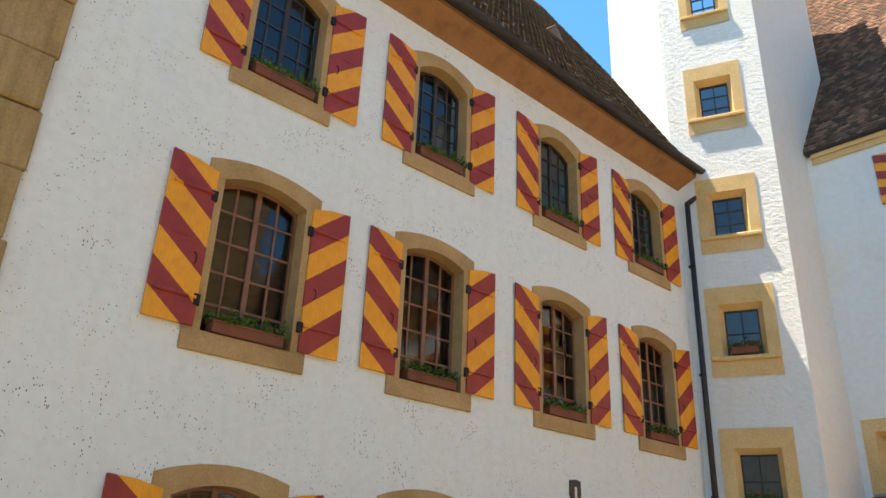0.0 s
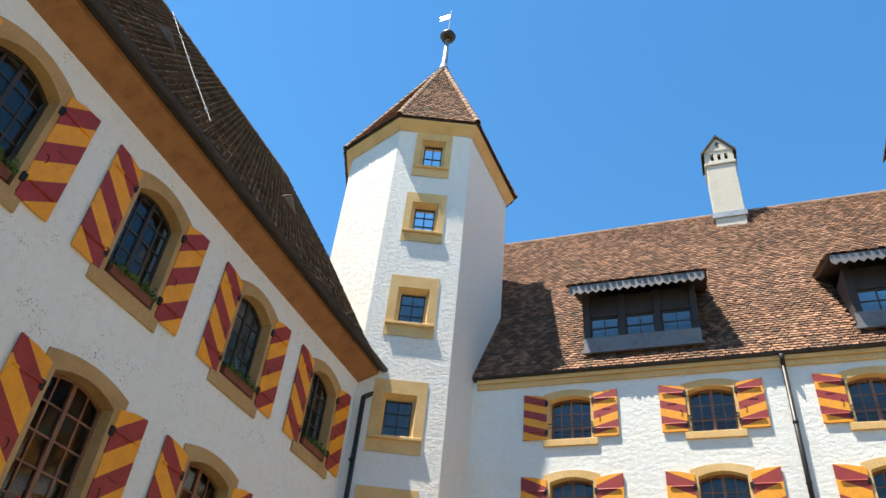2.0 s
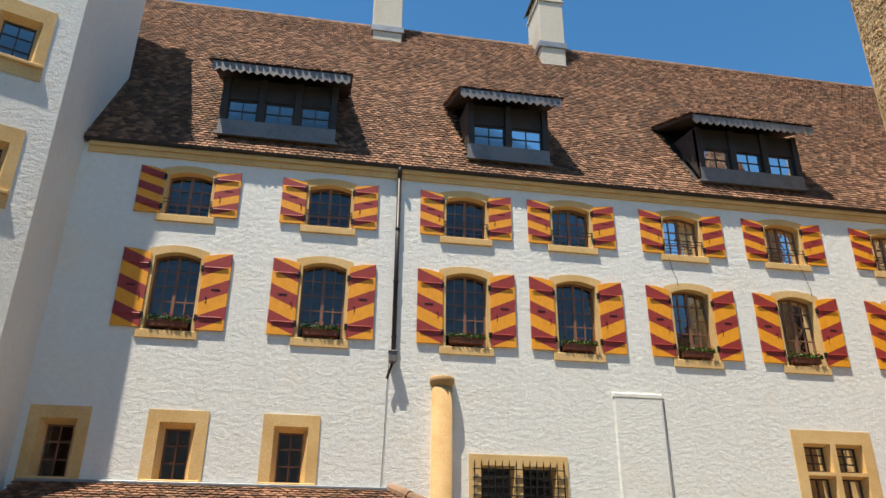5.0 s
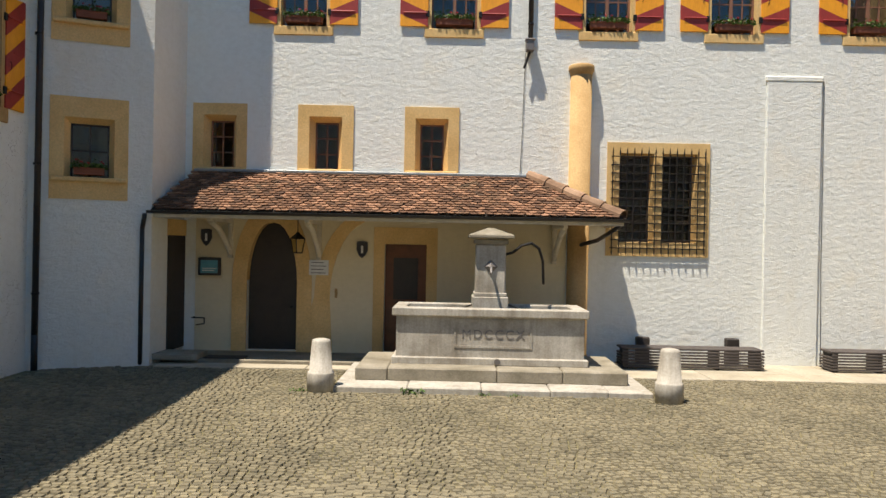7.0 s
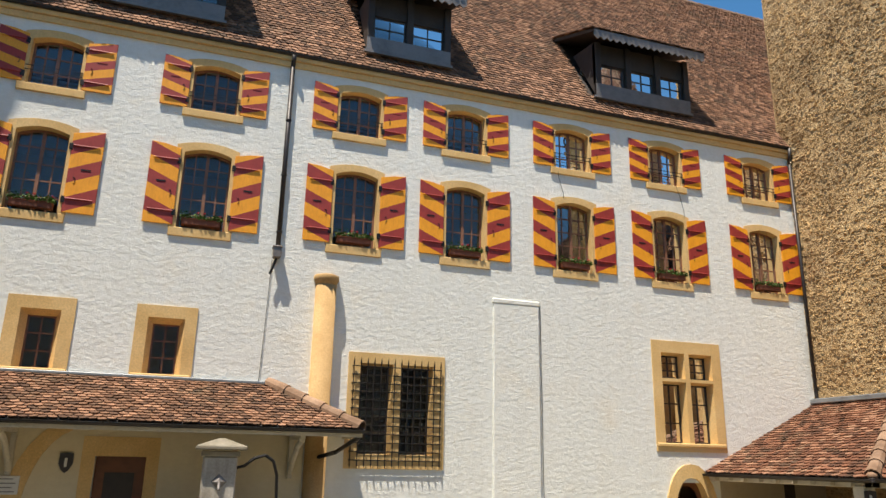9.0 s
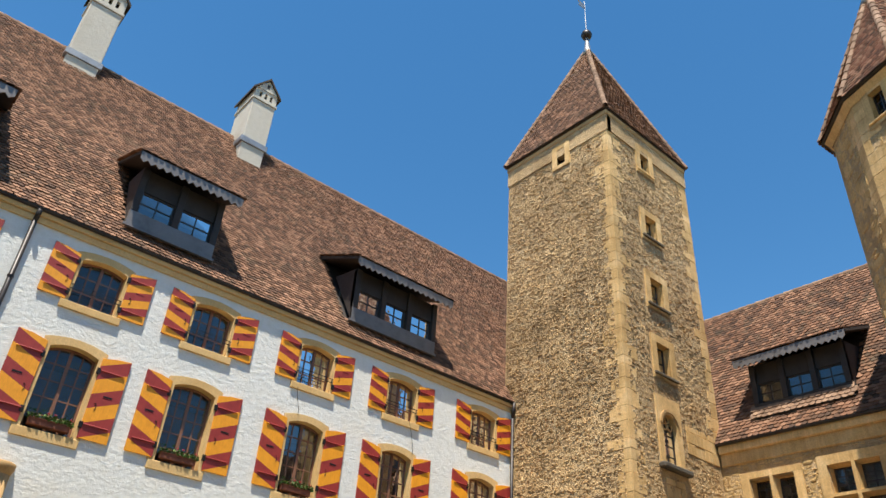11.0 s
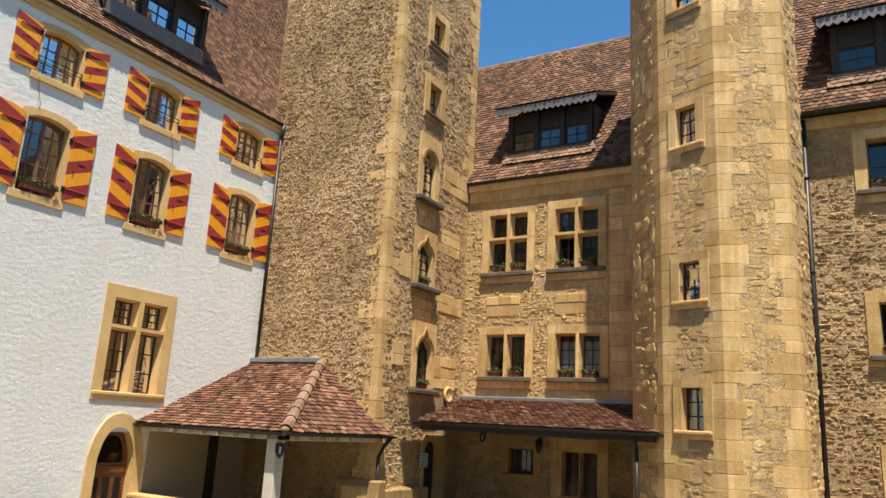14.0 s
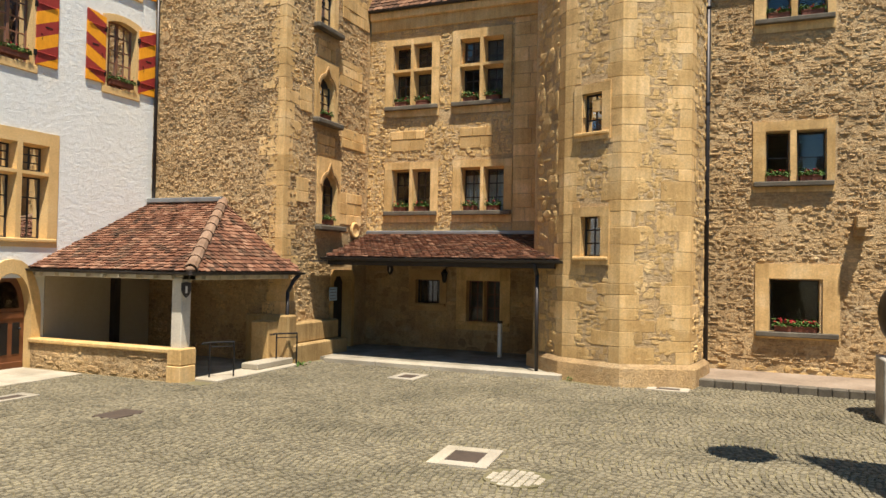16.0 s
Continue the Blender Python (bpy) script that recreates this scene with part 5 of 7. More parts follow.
part("slab", boxes((-6.0, 2.6, 15.5, 16.8, -0.05, 0.10), bevel=0.015), M_STEP, steps)
part("tread", boxes((-6.4, -5.2, 15.3, 16.0, 0.1, 0.22), bevel=0.015), M_STEP, steps)
part("mat", boxes((-5.15, -4.3, 15.6, 15.95, 0.10, 0.125)), M_DARKWOOD, steps, "dark door mat")

# ---- fountain ----
f = thing("fountain", pose(0.8, 14.65, 0), "grey limestone trough fountain with a square pillar on two steps", "fountain")
f.matrix_basis = pose(0.8, 14.65, 0, 0, 0, -1.0)
rng = random.Random(8)
xs = [-2.8, -1.5, -0.2, 1.0, 2.0, 2.78]
for a, b in zip(xs, xs[1:]):
    part("lower_step", boxes((a + 0.004, b - 0.004, -1.78, 0.95, -0.1, 0.10 + rng.uniform(-0.006, 0.006)), bevel=0.018), M_LIME, f)
xs = [-2.5, -1.9, 0.1, 1.3, 2.48]
for a, b in zip(xs, xs[1:]):
    part("upper_step", boxes((a + 0.004, b - 0.004, -1.15, 0.85, 0.09, 0.33 + rng.uniform(-0.006, 0.006)), bevel=0.022), M_STEP, f)
bm = bmesh.new()
box(bm, -1.88, 1.84, -0.66, 0.72, 0.32, 0.47, 0.02)
part("basin_foot", bm, M_LIME, f)
for s in ((-1.80, 1.76, -0.60, -0.45), (-1.80, 1.76, 0.51, 0.66), (-1.80, -1.65, -0.45, 0.51), (1.61, 1.76, -0.45, 0.51)):
    part("basin_wall", boxes((*s, 0.45, 1.24)), M_LIME, f)
part("basin_floor", boxes((-1.65, 1.61, -0.45, 0.51, 0.46, 0.6)), M_LIME, f)
bm = bmesh.new()
for s in ((-1.88, 1.84, -0.68, -0.42), (-1.88, 1.84, 0.48, 0.74), (-1.88, -1.62, -0.42, 0.48), (1.58, 1.84, -0.42, 0.48)):
    box(bm, *s, 1.24, 1.40, 0.02)
part("rim", bm, M_LIME, f)
wat, wt, wp = nodes_of("dark_still_water")
wp.inputs["Base Color"].default_value = (0.02, 0.03, 0.025, 1)
wp.inputs["Roughness"].default_value = 0.04
bump(wt, wp, noise_at(wt, 6.0), 0.15, 0.01)
part("water", boxes((-1.64, 1.60, -0.44, 0.50, 0.6, 1.2)), wat, f, "dark still water")
bm = bmesh.new()
band(bm, [(-0.66, 0.69), (0.74, 0.69), (0.74, 1.15), (-0.66, 1.15), (-0.66, 0.69)], [(-0.70, 0.65), (0.78, 0.65), (0.78, 1.19), (-0.70, 1.19), (-0.70, 0.65)], -0.612, -0.59)
part("panel_border", bm, M_LIME, f)
cu = bpy.data.curves.new("inscription", 'FONT')
cu.body, cu.size, cu.extrude, cu.align_x = "MDCCCX", 0.24, 0.006, 'CENTER'
cu.space_character = 1.25
tmp = new("inscription_text", cu)
me = bpy.data.meshes.new_from_object(tmp.evaluated_get(bpy.context.evaluated_depsgraph_get()))
bpy.data.objects.remove(tmp)
me.materials.clear()
part_mesh("inscription", me, M_ZINC, f, "carved Roman numeral inscription", m=pose(0.04, -0.603, 0.83, 90, 0, 0))
part("drain_plug", rod(bmesh.new(), (0.12, -0.675, 0.40), (0.12, -0.65, 0.40), 0.06, None, 16), M_ZINC, f)
PY = 0.36
part("pillar_base", boxes((-0.36, 0.36, PY - 0.36, PY + 0.36, 1.1, 1.58), (-0.33, 0.33, PY - 0.33, PY + 0.33, 1.58, 1.66), bevel=0.015), M_LIME, f)
part("pillar", boxes((-0.30, 0.30, PY - 0.30, PY + 0.30, 1.64, 2.62), bevel=0.025), M_LIME, f)
part("pillar_cap", boxes((-0.34, 0.34, PY - 0.34, PY + 0.34, 2.62, 2.72), (-0.45, 0.45, PY - 0.45, PY + 0.45, 2.74, 2.81), bevel=0.015), M_STEP, f, "weathered overhanging cap slab")
bm = bmesh.new()
bmesh.ops.create_cone(bm, cap_ends=True, segments=4, radius1=0.62, radius2=0.08, depth=0.14, matrix=Matrix.Translation((0, PY, 2.88)) @ Matrix.Rotation(math.pi / 4, 4, 'Z'))
part("cap_top", bm, M_STEP, f)
bm = bmesh.new()
bmesh.ops.create_cone(bm, cap_ends=True, segments=4, radius1=0.15, radius2=0.03, depth=0.07, matrix=Matrix.Translation((0.0, PY - 0.33, 2.18)) @ Matrix.Rotation(math.pi / 2, 4, 'X'))
part("spout_plate", bm, M_ZINC, f, "dark diamond-shaped bronze spout plate")
part("spout", path_rod(bmesh.new(), [(0, PY - 0.35, 2.18), (0, PY - 0.55, 2.14), (0.0, PY - 0.62, 2.06)], 0.028), M_ZINC, f)
part("iron_arm", path_rod(bmesh.new(), [(0.30, PY, 2.42), (0.45, PY, 2.46), (0.62, PY, 2.60), (0.82, PY, 2.66), (0.98, PY, 2.55), (1.06, PY, 2.30), (1.08, PY, 1.85)], 0.028), M_IRON, f, "curved black iron arm")
part("iron_rest", path_rod(bmesh.new(), [(-0.62, -0.5, 1.37), (-0.3, 0.3, 1.42), (0.35, 0.3, 1.42), (0.6, -0.5, 1.37)], 0.018), M_IRON, f, "iron bars across the trough")


def bollard(x, y):
    b = thing("bollard", pose(x, y, 0), "tapered grey stone bollard", "bollard", "bollards by the fountain")
    part("post", lathe(bmesh.new(), [(0.235, -0.05), (0.235, 0.32), (0.225, 0.345), (0.205, 0.35), (0.165, 0.86), (0.15, 0.90), (0.08, 0.92)], 20), M_LIME, b, "", True)


bollard(-2.24, 12.95)
bollard(3.72, 12.55)


def bench(x0, x1, y0, y1, label):
    b = thing("bench", pose((x0 + x1) / 2, (y0 + y1) / 2, 0), label, "bench", "slatted benches")
    L, D = (x1 - x0) / 2, (y1 - y0) / 2
    for i in range(5):
        y = -D + (2 * D) * (i + 0.5) / 5
        part("seat_slat", boxes((-L, L, y - 0.045, y + 0.045, 0.43, 0.47), bevel=0.006), M_BENCH, b)
    for i in range(6):
        z = 0.06 + 0.062 * i
        part("front_slat", boxes((-L, L, -D - 0.02, -D + 0.02, z, z + 0.04), bevel=0.005), M_BENCH, b)
    for i in range(5):
        z = 0.06 + 0.062 * i
        for s in (-L, L - 0.04):
            part("end_slat", boxes((s, s + 0.04, -D, D, z, z + 0.04), bevel=0.005), M_BENCH, b)
    for x in (-L + 0.1, -L * 0.35, L * 0.35, L - 0.1):
        part("support", boxes((x - 0.04, x + 0.04, -D + 0.03, D - 0.03, 0.0, 0.43)), M_DARKWOOD, b)


bench(3.72, 6.75, 15.85, 16.4, "long grey weathered slatted bench against the white wall")
bench(8.2, 11.45, 15.85, 16.4, "long grey weathered slatted bench against the white wall")
for x in (4.35, 6.35):
    t = thing("waste_bin", pose(x, 16.62, 0), "small dark bin box behind the bench", "bin", "bins behind the bench")
    part("body", boxes((-0.14, 0.14, -0.1, 0.1, 0.0, 0.62), bevel=0.02), M_DARKWOOD, t)

# ---- sandstone tower T ----
tower_t = thing("square_tower", pose(0, 0, 0), "tall square rubble stone tower with dressed corner stones and tiled roof", "tower")
TW_H = [(-14.55, -14.05, 21.0, 21.95)]
T_OPEN = [(19.17, 20.72, 21.68, 0.56), (19.15, 17.72, 18.62, 0.7), (19.1, 15.0, 16.0, 0.74), (19.08, 12.55, 13.6, 0.74), (19.0, 9.7, 11.5, 0.74), (19.05, 6.95, 8.4, 0.76), (19.3, 3.85, 5.55, 0.8)]
bm = bmesh.new()
mw, ms = pose(17.0, 0, 0, 0, 0, -90), pose(0, 12.15, 0)
panel(bm, mw, -17.1, -12.16, -0.2, 22.2, [(-14.5, -14.1, 21.1, 21.85)], 0.6)
panel(bm, ms, 17.01, 21.89, -0.2, 22.2, [(x - w / 2 - 0.05, x + w / 2 + 0.05, a - 0.04, b + 0.05) for x, a, b, w in T_OPEN] + [(19.62, 20.74, -0.1, 2.3)], 0.6)
panel(bm, pose(21.9, 0, 0, 0, 0, 90), 12.16, 17.09, -0.2, 22.2, [], 0.6)
panel(bm, pose(0, 17.1, 0, 0, 0, 180), -21.89, -17.01, -0.2, 22.2, [], 0.6)
part("wall", bm, M_MORTAR, tower_t)
t_frames = [(x - w / 2 - 0.30, x + w / 2 + 0.30, a - 0.34, b + 0.30) for x, a, b, w in T_OPEN]
rubble(tower_t, "rubble", mw, -17.05, -12.35, 0.0, 21.5, [(-14.75, -13.85, 20.8, 22.2)], M_RUBBLE_G, 11, (0.035, 0.085), (0.06, 0.19), 0.036)
rubble(tower_t, "rubble", ms, 17.2, 21.55, 0.0, 21.5, t_frames + [(19.5, 21.9, -0.1, 3.6)], M_RUBBLE_G, 12, (0.045, 0.11), (0.08, 0.25), 0.03, 250)
quoins(tower_t, (17.0, 12.15), (0, 1), (1, 0), 0.0, 22.0, 0.62, 0.36, 0.42, 3, 0.03)
quoins(tower_t, (21.9, 12.15), (-1, 0), (0, 1), 11.0, 22.0, 0.55, 0.34, 0.42, 5, 0.04)
for x0, x1, za, zb, sd in ((19.75, 21.3, 3.9, 4.9, 81), (20.0, 21.5, 6.3, 6.9, 82), (19.8, 21.2, 8.2, 9.0, 83), (18.55, 19.5, 8.75, 9.3, 84), (18.6, 19.6, 5.9, 6.5, 85), (19.9, 21.6, 10.3, 11.2, 86), (17.7, 18.3, 7.0, 7.7, 87), (17.6, 18.2, 4.4, 5.1, 88)):
    ashlar(tower_t, ms, x0, x1, za, zb, None, sd, 0.32, 0.03)
part("frieze", boxes((16.96, 17.2, 12.1, 17.12, 21.5, 22.25), (17.0, 21.92, 12.1, 12.3, 21.5, 22.25)), M_MORTAR, tower_t)
part("cornice", boxes((16.93, 21.97, 12.07, 17.18, 22.22, 22.46), bevel=0.04), M_SAND, tower_t)
spire(tower_t, (19.45, 14.62), 3.66, 22.5, 29.6, 4, M_TILE, math.pi / 4, 0.14)
finial(tower_t, 19.45, 14.62, 29.25, 30.3, 30.55, 33.0, 0.3, 0.26)
for i, (x, a, b, w) in enumerate(T_OPEN[:4]):
    m = ms @ Matrix.Translation((x, 0, a - 0.2))
    stone_window("window_9", m, w + 0.5, b - a + 0.45, [(-w / 2 + 0.02, w / 2 - 0.02, 0.2, b - a + 0.2)], M_ASHLAR, "small deep square tower window with dressed stone frame", "square tower windows", 0.08 if i else 0.05, 0.1, M_WINDARK, (2, 2), 0.2, 0.05, 0.0, True, M_KERB if i else None)
stone_window("window_9", mw @ Matrix.Translation((-14.3, 0, 20.95)), 0.85, 1.1, [(-0.2, 0.2, 0.15, 0.9)], M_ASHLAR, "small deep square tower window with dressed stone frame", "square tower windows", 0.0, 0.1, M_WINDARK, (2, 2), 0.2, 0.05)


def ogee_window(x, a, b, w, tip, label, tracery=False):
    d = thing("window_10", ms @ Matrix.Translation((x, 0, a)), label, "window", "carved tower windows", "structure")
    h = b - a
    hw = w / 2
    inner = gothic(hw, 0.0, h * 0.62, h * 0.86, 6)
    if tip:
        k = len(inner) // 2
        inner[k] = (0.0, h + 0.02)
    n = len(inner)
    rect = []
    for i, (px, pz) in enumerate(inner):
        if pz < h * 0.6:
            rect.append((-hw - 0.22 if px < 0 else hw + 0.22, pz - (0.0 if pz > 0.01 else 0.0)))
        else:
            f2 = px / hw
            rect.append((f2 * (hw + 0.26), h + 0.28))
    bm = bmesh.new()
    band(bm, inner, rect, -0.05, 0.2)
    part("surround", bm, M_ASHLAR, d)
    mould = [(px * 1.16, pz * 1.02 + 0.03) for px, pz in inner]
    bm = bmesh.new()
    band(bm, [p for p in mould if p[1] > h * 0.3], [(px * 1.14, pz + 0.07) for px, pz in mould if pz > h * 0.3], -0.09, -0.045)
    part("hood_mould", bm, M_SAND, d)
    part("window_sill", boxes((-hw - 0.35, hw + 0.35, -0.24, 0.0, -0.2, -0.03), bevel=0.04), M_KERB, d, "dark weathered stone sill")
    casement(d, hw - 0.01, 0.0, h * 0.7, 0.0, 0.1, 2, 4, M_WINDARK, 0.035, False)
    part("tympanum", slab(bmesh.new(), [(px, max(pz, h * 0.7)) for px, pz in gothic(hw, h * 0.7, h * 0.62, h * 0.98, 6)][1:-1], 0.15, 0.19), M_DARKWOOD, d)
    if tracery:
        bm = bmesh.new()
        for cx, cz, r in ((-0.13, h * 0.66, 0.1), (0.13, h * 0.66, 0.1), (0, h * 0.78, 0.1)):
            pts = [(cx + r * math.cos(q), 0.06, cz + r * math.sin(q)) for q in [2 * math.pi * k / 10 for k in range(11)]]
            path_rod(bm, pts, 0.022, 6)
        part("tracery", bm, M_ASHLAR, d)


ogee_window(19.0, 9.7, 11.5, 0.74, False, "pointed tower window with carved tracery head", True)
ogee_window(19.05, 6.95, 8.4, 0.76, True, "tower window with a shouldered ogee head")
ogee_window(19.3, 3.85, 5.55, 0.8, True, "tower window with an ogee hood and flower box")
part("plinth", boxes((16.85, 19.6, 11.55, 12.2, -0.1, 0.5), (16.9, 19.4, 11.75, 12.2, 0.5, 1.05), bevel=0.04), M_PIER, tower_t)
part("plinth", boxes((16.6, 17.0, 11.6, 13.0, -0.1, 1.3), bevel=0.04), M_PIER, tower_t)
crest = thing("stone_crest", ms @ Matrix.Translation((20.85, -0.02, 3.75)), "small round carved stone medallion", "relief")
part("ring", lathe(bmesh.new(), [(0.26, 0.0), (0.26, 0.06), (0.2, 0.09), (0.18, 0.05), (0.05, 0.06)], 18, Matrix.Rotation(math.pi / 2, 4, 'X')), M_ASHLAR, crest, "", True)
plate(pose(19.4, 11.98, 1.78), 0.42, 0.4, M_BLUE, 4, "pale blue notice plate with lines of writing on the tower")
d6 = thing("door_5", pose(20.18, 12.15, 0.0), "open doorway in a stone frame under the porch, its shade a dark board", "door", "", "structure")
band_bm = bmesh.new()
band(band_bm, [(-0.55, 0.0), (-0.55, 2.1), (-0.4, 2.3), (0.4, 2.3), (0.55, 2.1), (0.55, 0.0)], [(-0.7, 0.0), (-0.7, 2.25), (-0.55, 2.5), (0.55, 2.5), (0.7, 2.25), (0.7, 0.0)], -0.06, 0.3)
part("surround", band_bm, M_ASHLAR, d6)
# Dark sheet closes the open doorway in place of the shade inside.
part("door_leaf", boxes((-0.55, 0.55, 0.3, 0.36, 0.0, 2.32)), M_DARKWOOD, d6)

downpipe([(16.9, 16.55, 12.1), (16.93, 16.66, 11.6), (16.93, 16.66, 4.4)], 0.05, "dark downpipe in the corner beside the rubble tower")

# ---- wall S with mullioned windows, facing -x ----
S_WIN = [(-11.53, -9.62, 7.45, 9.98, True), (-9.18, -7.22, 7.45, 10.08, True), (-11.5, -9.6, 4.05, 5.98, False), (-9.1, -7.15, 4.05, 5.98, False)]
s_holes = []
for a, b, c, d, cross in S_WIN:
    s_holes.append((a + 0.28, b - 0.28, c + 0.28, d - 0.22))
bm = bmesh.new()
ms_ = pose(21.7, 0, 0, 0, 0, -90)
panel(bm, ms_, -12.14, -3.0, -0.2, 10.85, s_holes + [(-10.35, -9.45, 1.48, 2.25), (-8.6, -7.45, 0.95, 2.28)], 0.5)
wall_s = keep_normals("wall_east", bm, M_MORTAR, "structure", "ochre rubble wall with dressed stone windows")
rubble(wall_s, "rubble", ms_, -12.15, -7.15, 3.5, 10.3, [(a, b, c, d + 0.1) for a, b, c, d, k in S_WIN] + [(-9.7, -9.1, 7.3, 7.6)], M_RUBBLE, 21, (0.05, 0.12), (0.08, 0.26), 0.03)
rubble(wall_s, "rubble", ms_, -12.15, -5.0, 0.0, 3.5, [(-10.5, -9.3, 1.3, 2.6), (-8.9, -7.2, 0.7, 2.6)], M_RUBBLE_G, 22, (0.12, 0.3), (0.25, 0.7), 0.03)
ashlar(wall_s, ms_, -7.15, -4.6, 3.6, 10.3, None, 23, 0.4, 0.012)
for a, b in ((-11.3, -10.1), (-8.9, -7.8)):
    ashlar(wall_s, ms_, a, b, 6.35, 7.0, None, 24, 0.34, 0.035)
part("cornice", boxes((21.64, 21.75, 4.0, 12.1, 10.3, 10.85), (21.55, 21.75, 4.0, 12.1, 10.68, 10.95), bevel=0.03), M_ASHLAR, wall_s)
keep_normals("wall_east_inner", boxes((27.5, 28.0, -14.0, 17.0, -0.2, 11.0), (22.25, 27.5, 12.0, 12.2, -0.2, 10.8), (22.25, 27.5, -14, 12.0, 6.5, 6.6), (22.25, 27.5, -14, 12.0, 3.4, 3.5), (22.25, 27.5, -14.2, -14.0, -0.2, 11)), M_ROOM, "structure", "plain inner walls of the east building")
for i, (a, b, c, d, cross) in enumerate(S_WIN):
    w, h = b - a, d - c
    lw = (w - 0.62 - 0.2) / 2
    l0, l1, r0, r1 = -lw - 0.1, -0.1, 0.1, lw + 0.1
    if cross:
        ops = [(l0, l1, 0.36, 1.42), (r0, r1, 0.36, 1.42), (l0, l1, 1.58, 2.30), (r0, r1, 1.58, 2.30)]
    else:
        ops = [(l0, l1, 0.36, 1.66), (r0, r1, 0.36, 1.66)]
    stone_window("window_11", ms_ @ Matrix.Translation(((a + b) / 2, 0, c)), w, h, ops, M_ASHLAR, "mullioned yellow limestone window with small panes and flower boxes", "mullioned windows", 0.12, 0.14, M_WINDARK, (2, 3), 0.28, 0.045, 0.05, True, M_KERB)
    for x in ((l0 + l1) / 2, (r0 + r1) / 2):
        flower_box(ms_ @ Matrix.Translation(((a + b) / 2 + x, 0.0, c + 0.36)), 0.42, "terracotta window box with green geraniums and few blossoms", 3, "flower boxes on the stone sills", 30 + i * 2 + int(x > 0))
    if i == 3:
        for x in ((l0 + l1) / 2, (r0 + r1) / 2):
            t = thing("curtain", ms_ @ Matrix.Translation(((a + b) / 2 + x, 0.42, c + 0.4)), "off-white net curtain behind the panes", "curtain", "net curtains")
            bm = bmesh.new()
            pts = [(-lw / 2 + lw * k / 16, 0.03 * math.sin(k * 1.9)) for k in range(17)]
            lo = [bm.verts.new((p, q, 0.0)) for p, q in pts]
            hi = [bm.verts.new((p, q, 1.1)) for p, q in pts]
            for k in range(16):
                bm.faces.new((lo[k], lo[k + 1], hi[k + 1], hi[k]))
            part("cloth", bm, M_CURTAIN, t, "", True)
stone_window("window_12", ms_ @ Matrix.Translation((-8.03, 0, 0.72)), 1.75, 1.9, [(-0.55, 0.0, 0.25, 1.52), (0.03, 0.55, 0.25, 1.52)], M_ASHLAR, "two-leaf leaded window in dressed stone under the porch", "", 0.06, 0.1, M_WINWOOD, (2, 3), 0.25, 0.03)
stone_window("window_13", ms_ @ Matrix.Translation((-9.9, 0, 1.25)), 1.3, 1.3, [(-0.42, 0.42, 0.24, 0.98)], M_SAND, "small barred window under the porch", "", 0.1, 0.1, M_WINDARK, (5, 1), 0.2, 0.02)
roof_s = thing("roof_east", pose(0, 0, 0), "steep brown tiled roof of the east building", "roof", "", "structure")
roof_face(roof_s, [(21.5, 17.0, 11.0), (21.5, 2.4, 11.0), (26.0, 2.4, 17.95), (26.0, 17.0, 17.95)], M_TILE_E, 0.19, 0.16, 0, M_DARKWOOD, [(17.0 - 10.9, 17.0 - 7.75, 0.9, 4.2)])
roof_face(roof_s, [(30.6, 2.4, 10.87), (30.6, 17.0, 10.87), (26.0, 17.0, 17.95), (26.0, 2.4, 17.95)], M_TILE, tiled=False)
hip_line(roof_s, (26.0, 17.0, 17.9), (26.0, 2.4, 17.9))
part("gable", slab(bmesh.new(), [(21.5, 10.8), (30.5, 10.8), (26.0, 17.8)], 16.8, 16.95), M_MORTAR, roof_s)
gutter("gutter", (21.5, 4.5, 10.98), (21.5, 12.1, 10.98), 0.07, "dark gutter on the east eave")
dormer(pose(21.98, 0, 11.72, 0, 0, -90), -10.85, -7.8, 3, 2.0, "dark timber shed dormer with three small windows above a tiled apron", True)
t = pose(23.6, 10.6, 10.87 + (23.6 - 21.38) * 1.532, 0, 0, -90)
roof_vent(t)

# porch 6
p6 = thing("porch_roof", pose(0, 0, 0), "low porch roof of red-brown clay tiles on a dark beam", "porch", "porch roofs")
roof_face(p6, [(18.1, 11.5, 2.88), (18.1, 4.75, 2.88), (21.7, 6.4, 3.66), (21.7, 12.1, 3.66)], M_TILE_R, 0.19, 0.16, 200)
part("beam", boxes((18.15, 18.3, 4.9, 11.4, 2.66, 2.82)), M_DARKWOOD, p6)
part("ceiling_boards", boxes((18.2, 21.68, 5.3, 12.05, 2.74, 2.78)), M_DARKWOOD, p6)
part("flashing", boxes((21.55, 21.72, 6.4, 12.1, 3.66, 3.78), bevel=0.02), M_LEAD, p6, "grey lead flashing")
gutter("gutter", (18.04, 4.65, 2.86), (18.04, 11.55, 2.86), 0.075, "dark gutter on the porch eave")
downpipe([(18.08, 5.4, 2.8), (18.2, 5.35, 2.5), (18.2, 5.33, 0.05)], 0.05, "grey downpipe at the porch corner")
t = thing("standing_ashtray", pose(20.6, 7.1, 0), "slim pale metal post against the porch wall", "post")
part("post", boxes((-0.07, 0.07, -0.05, 0.05, 0.0, 1.05), bevel=0.015), M_WHITEPAINT, t)
part("head", boxes((-0.08, 0.08, -0.06, 0.06, 1.05, 1.12), bevel=0.01), M_IRON, t)
lant = thing("wall_lantern", pose(21.5, 9.25, 2.35), "small dark wall lantern under the porch", "lantern")
part("cage", lathe(bmesh.new(), [(0.05, -0.2), (0.10, 0.08), (0.12, 0.1), (0.03, 0.22)], 6), M_IRON, lant)
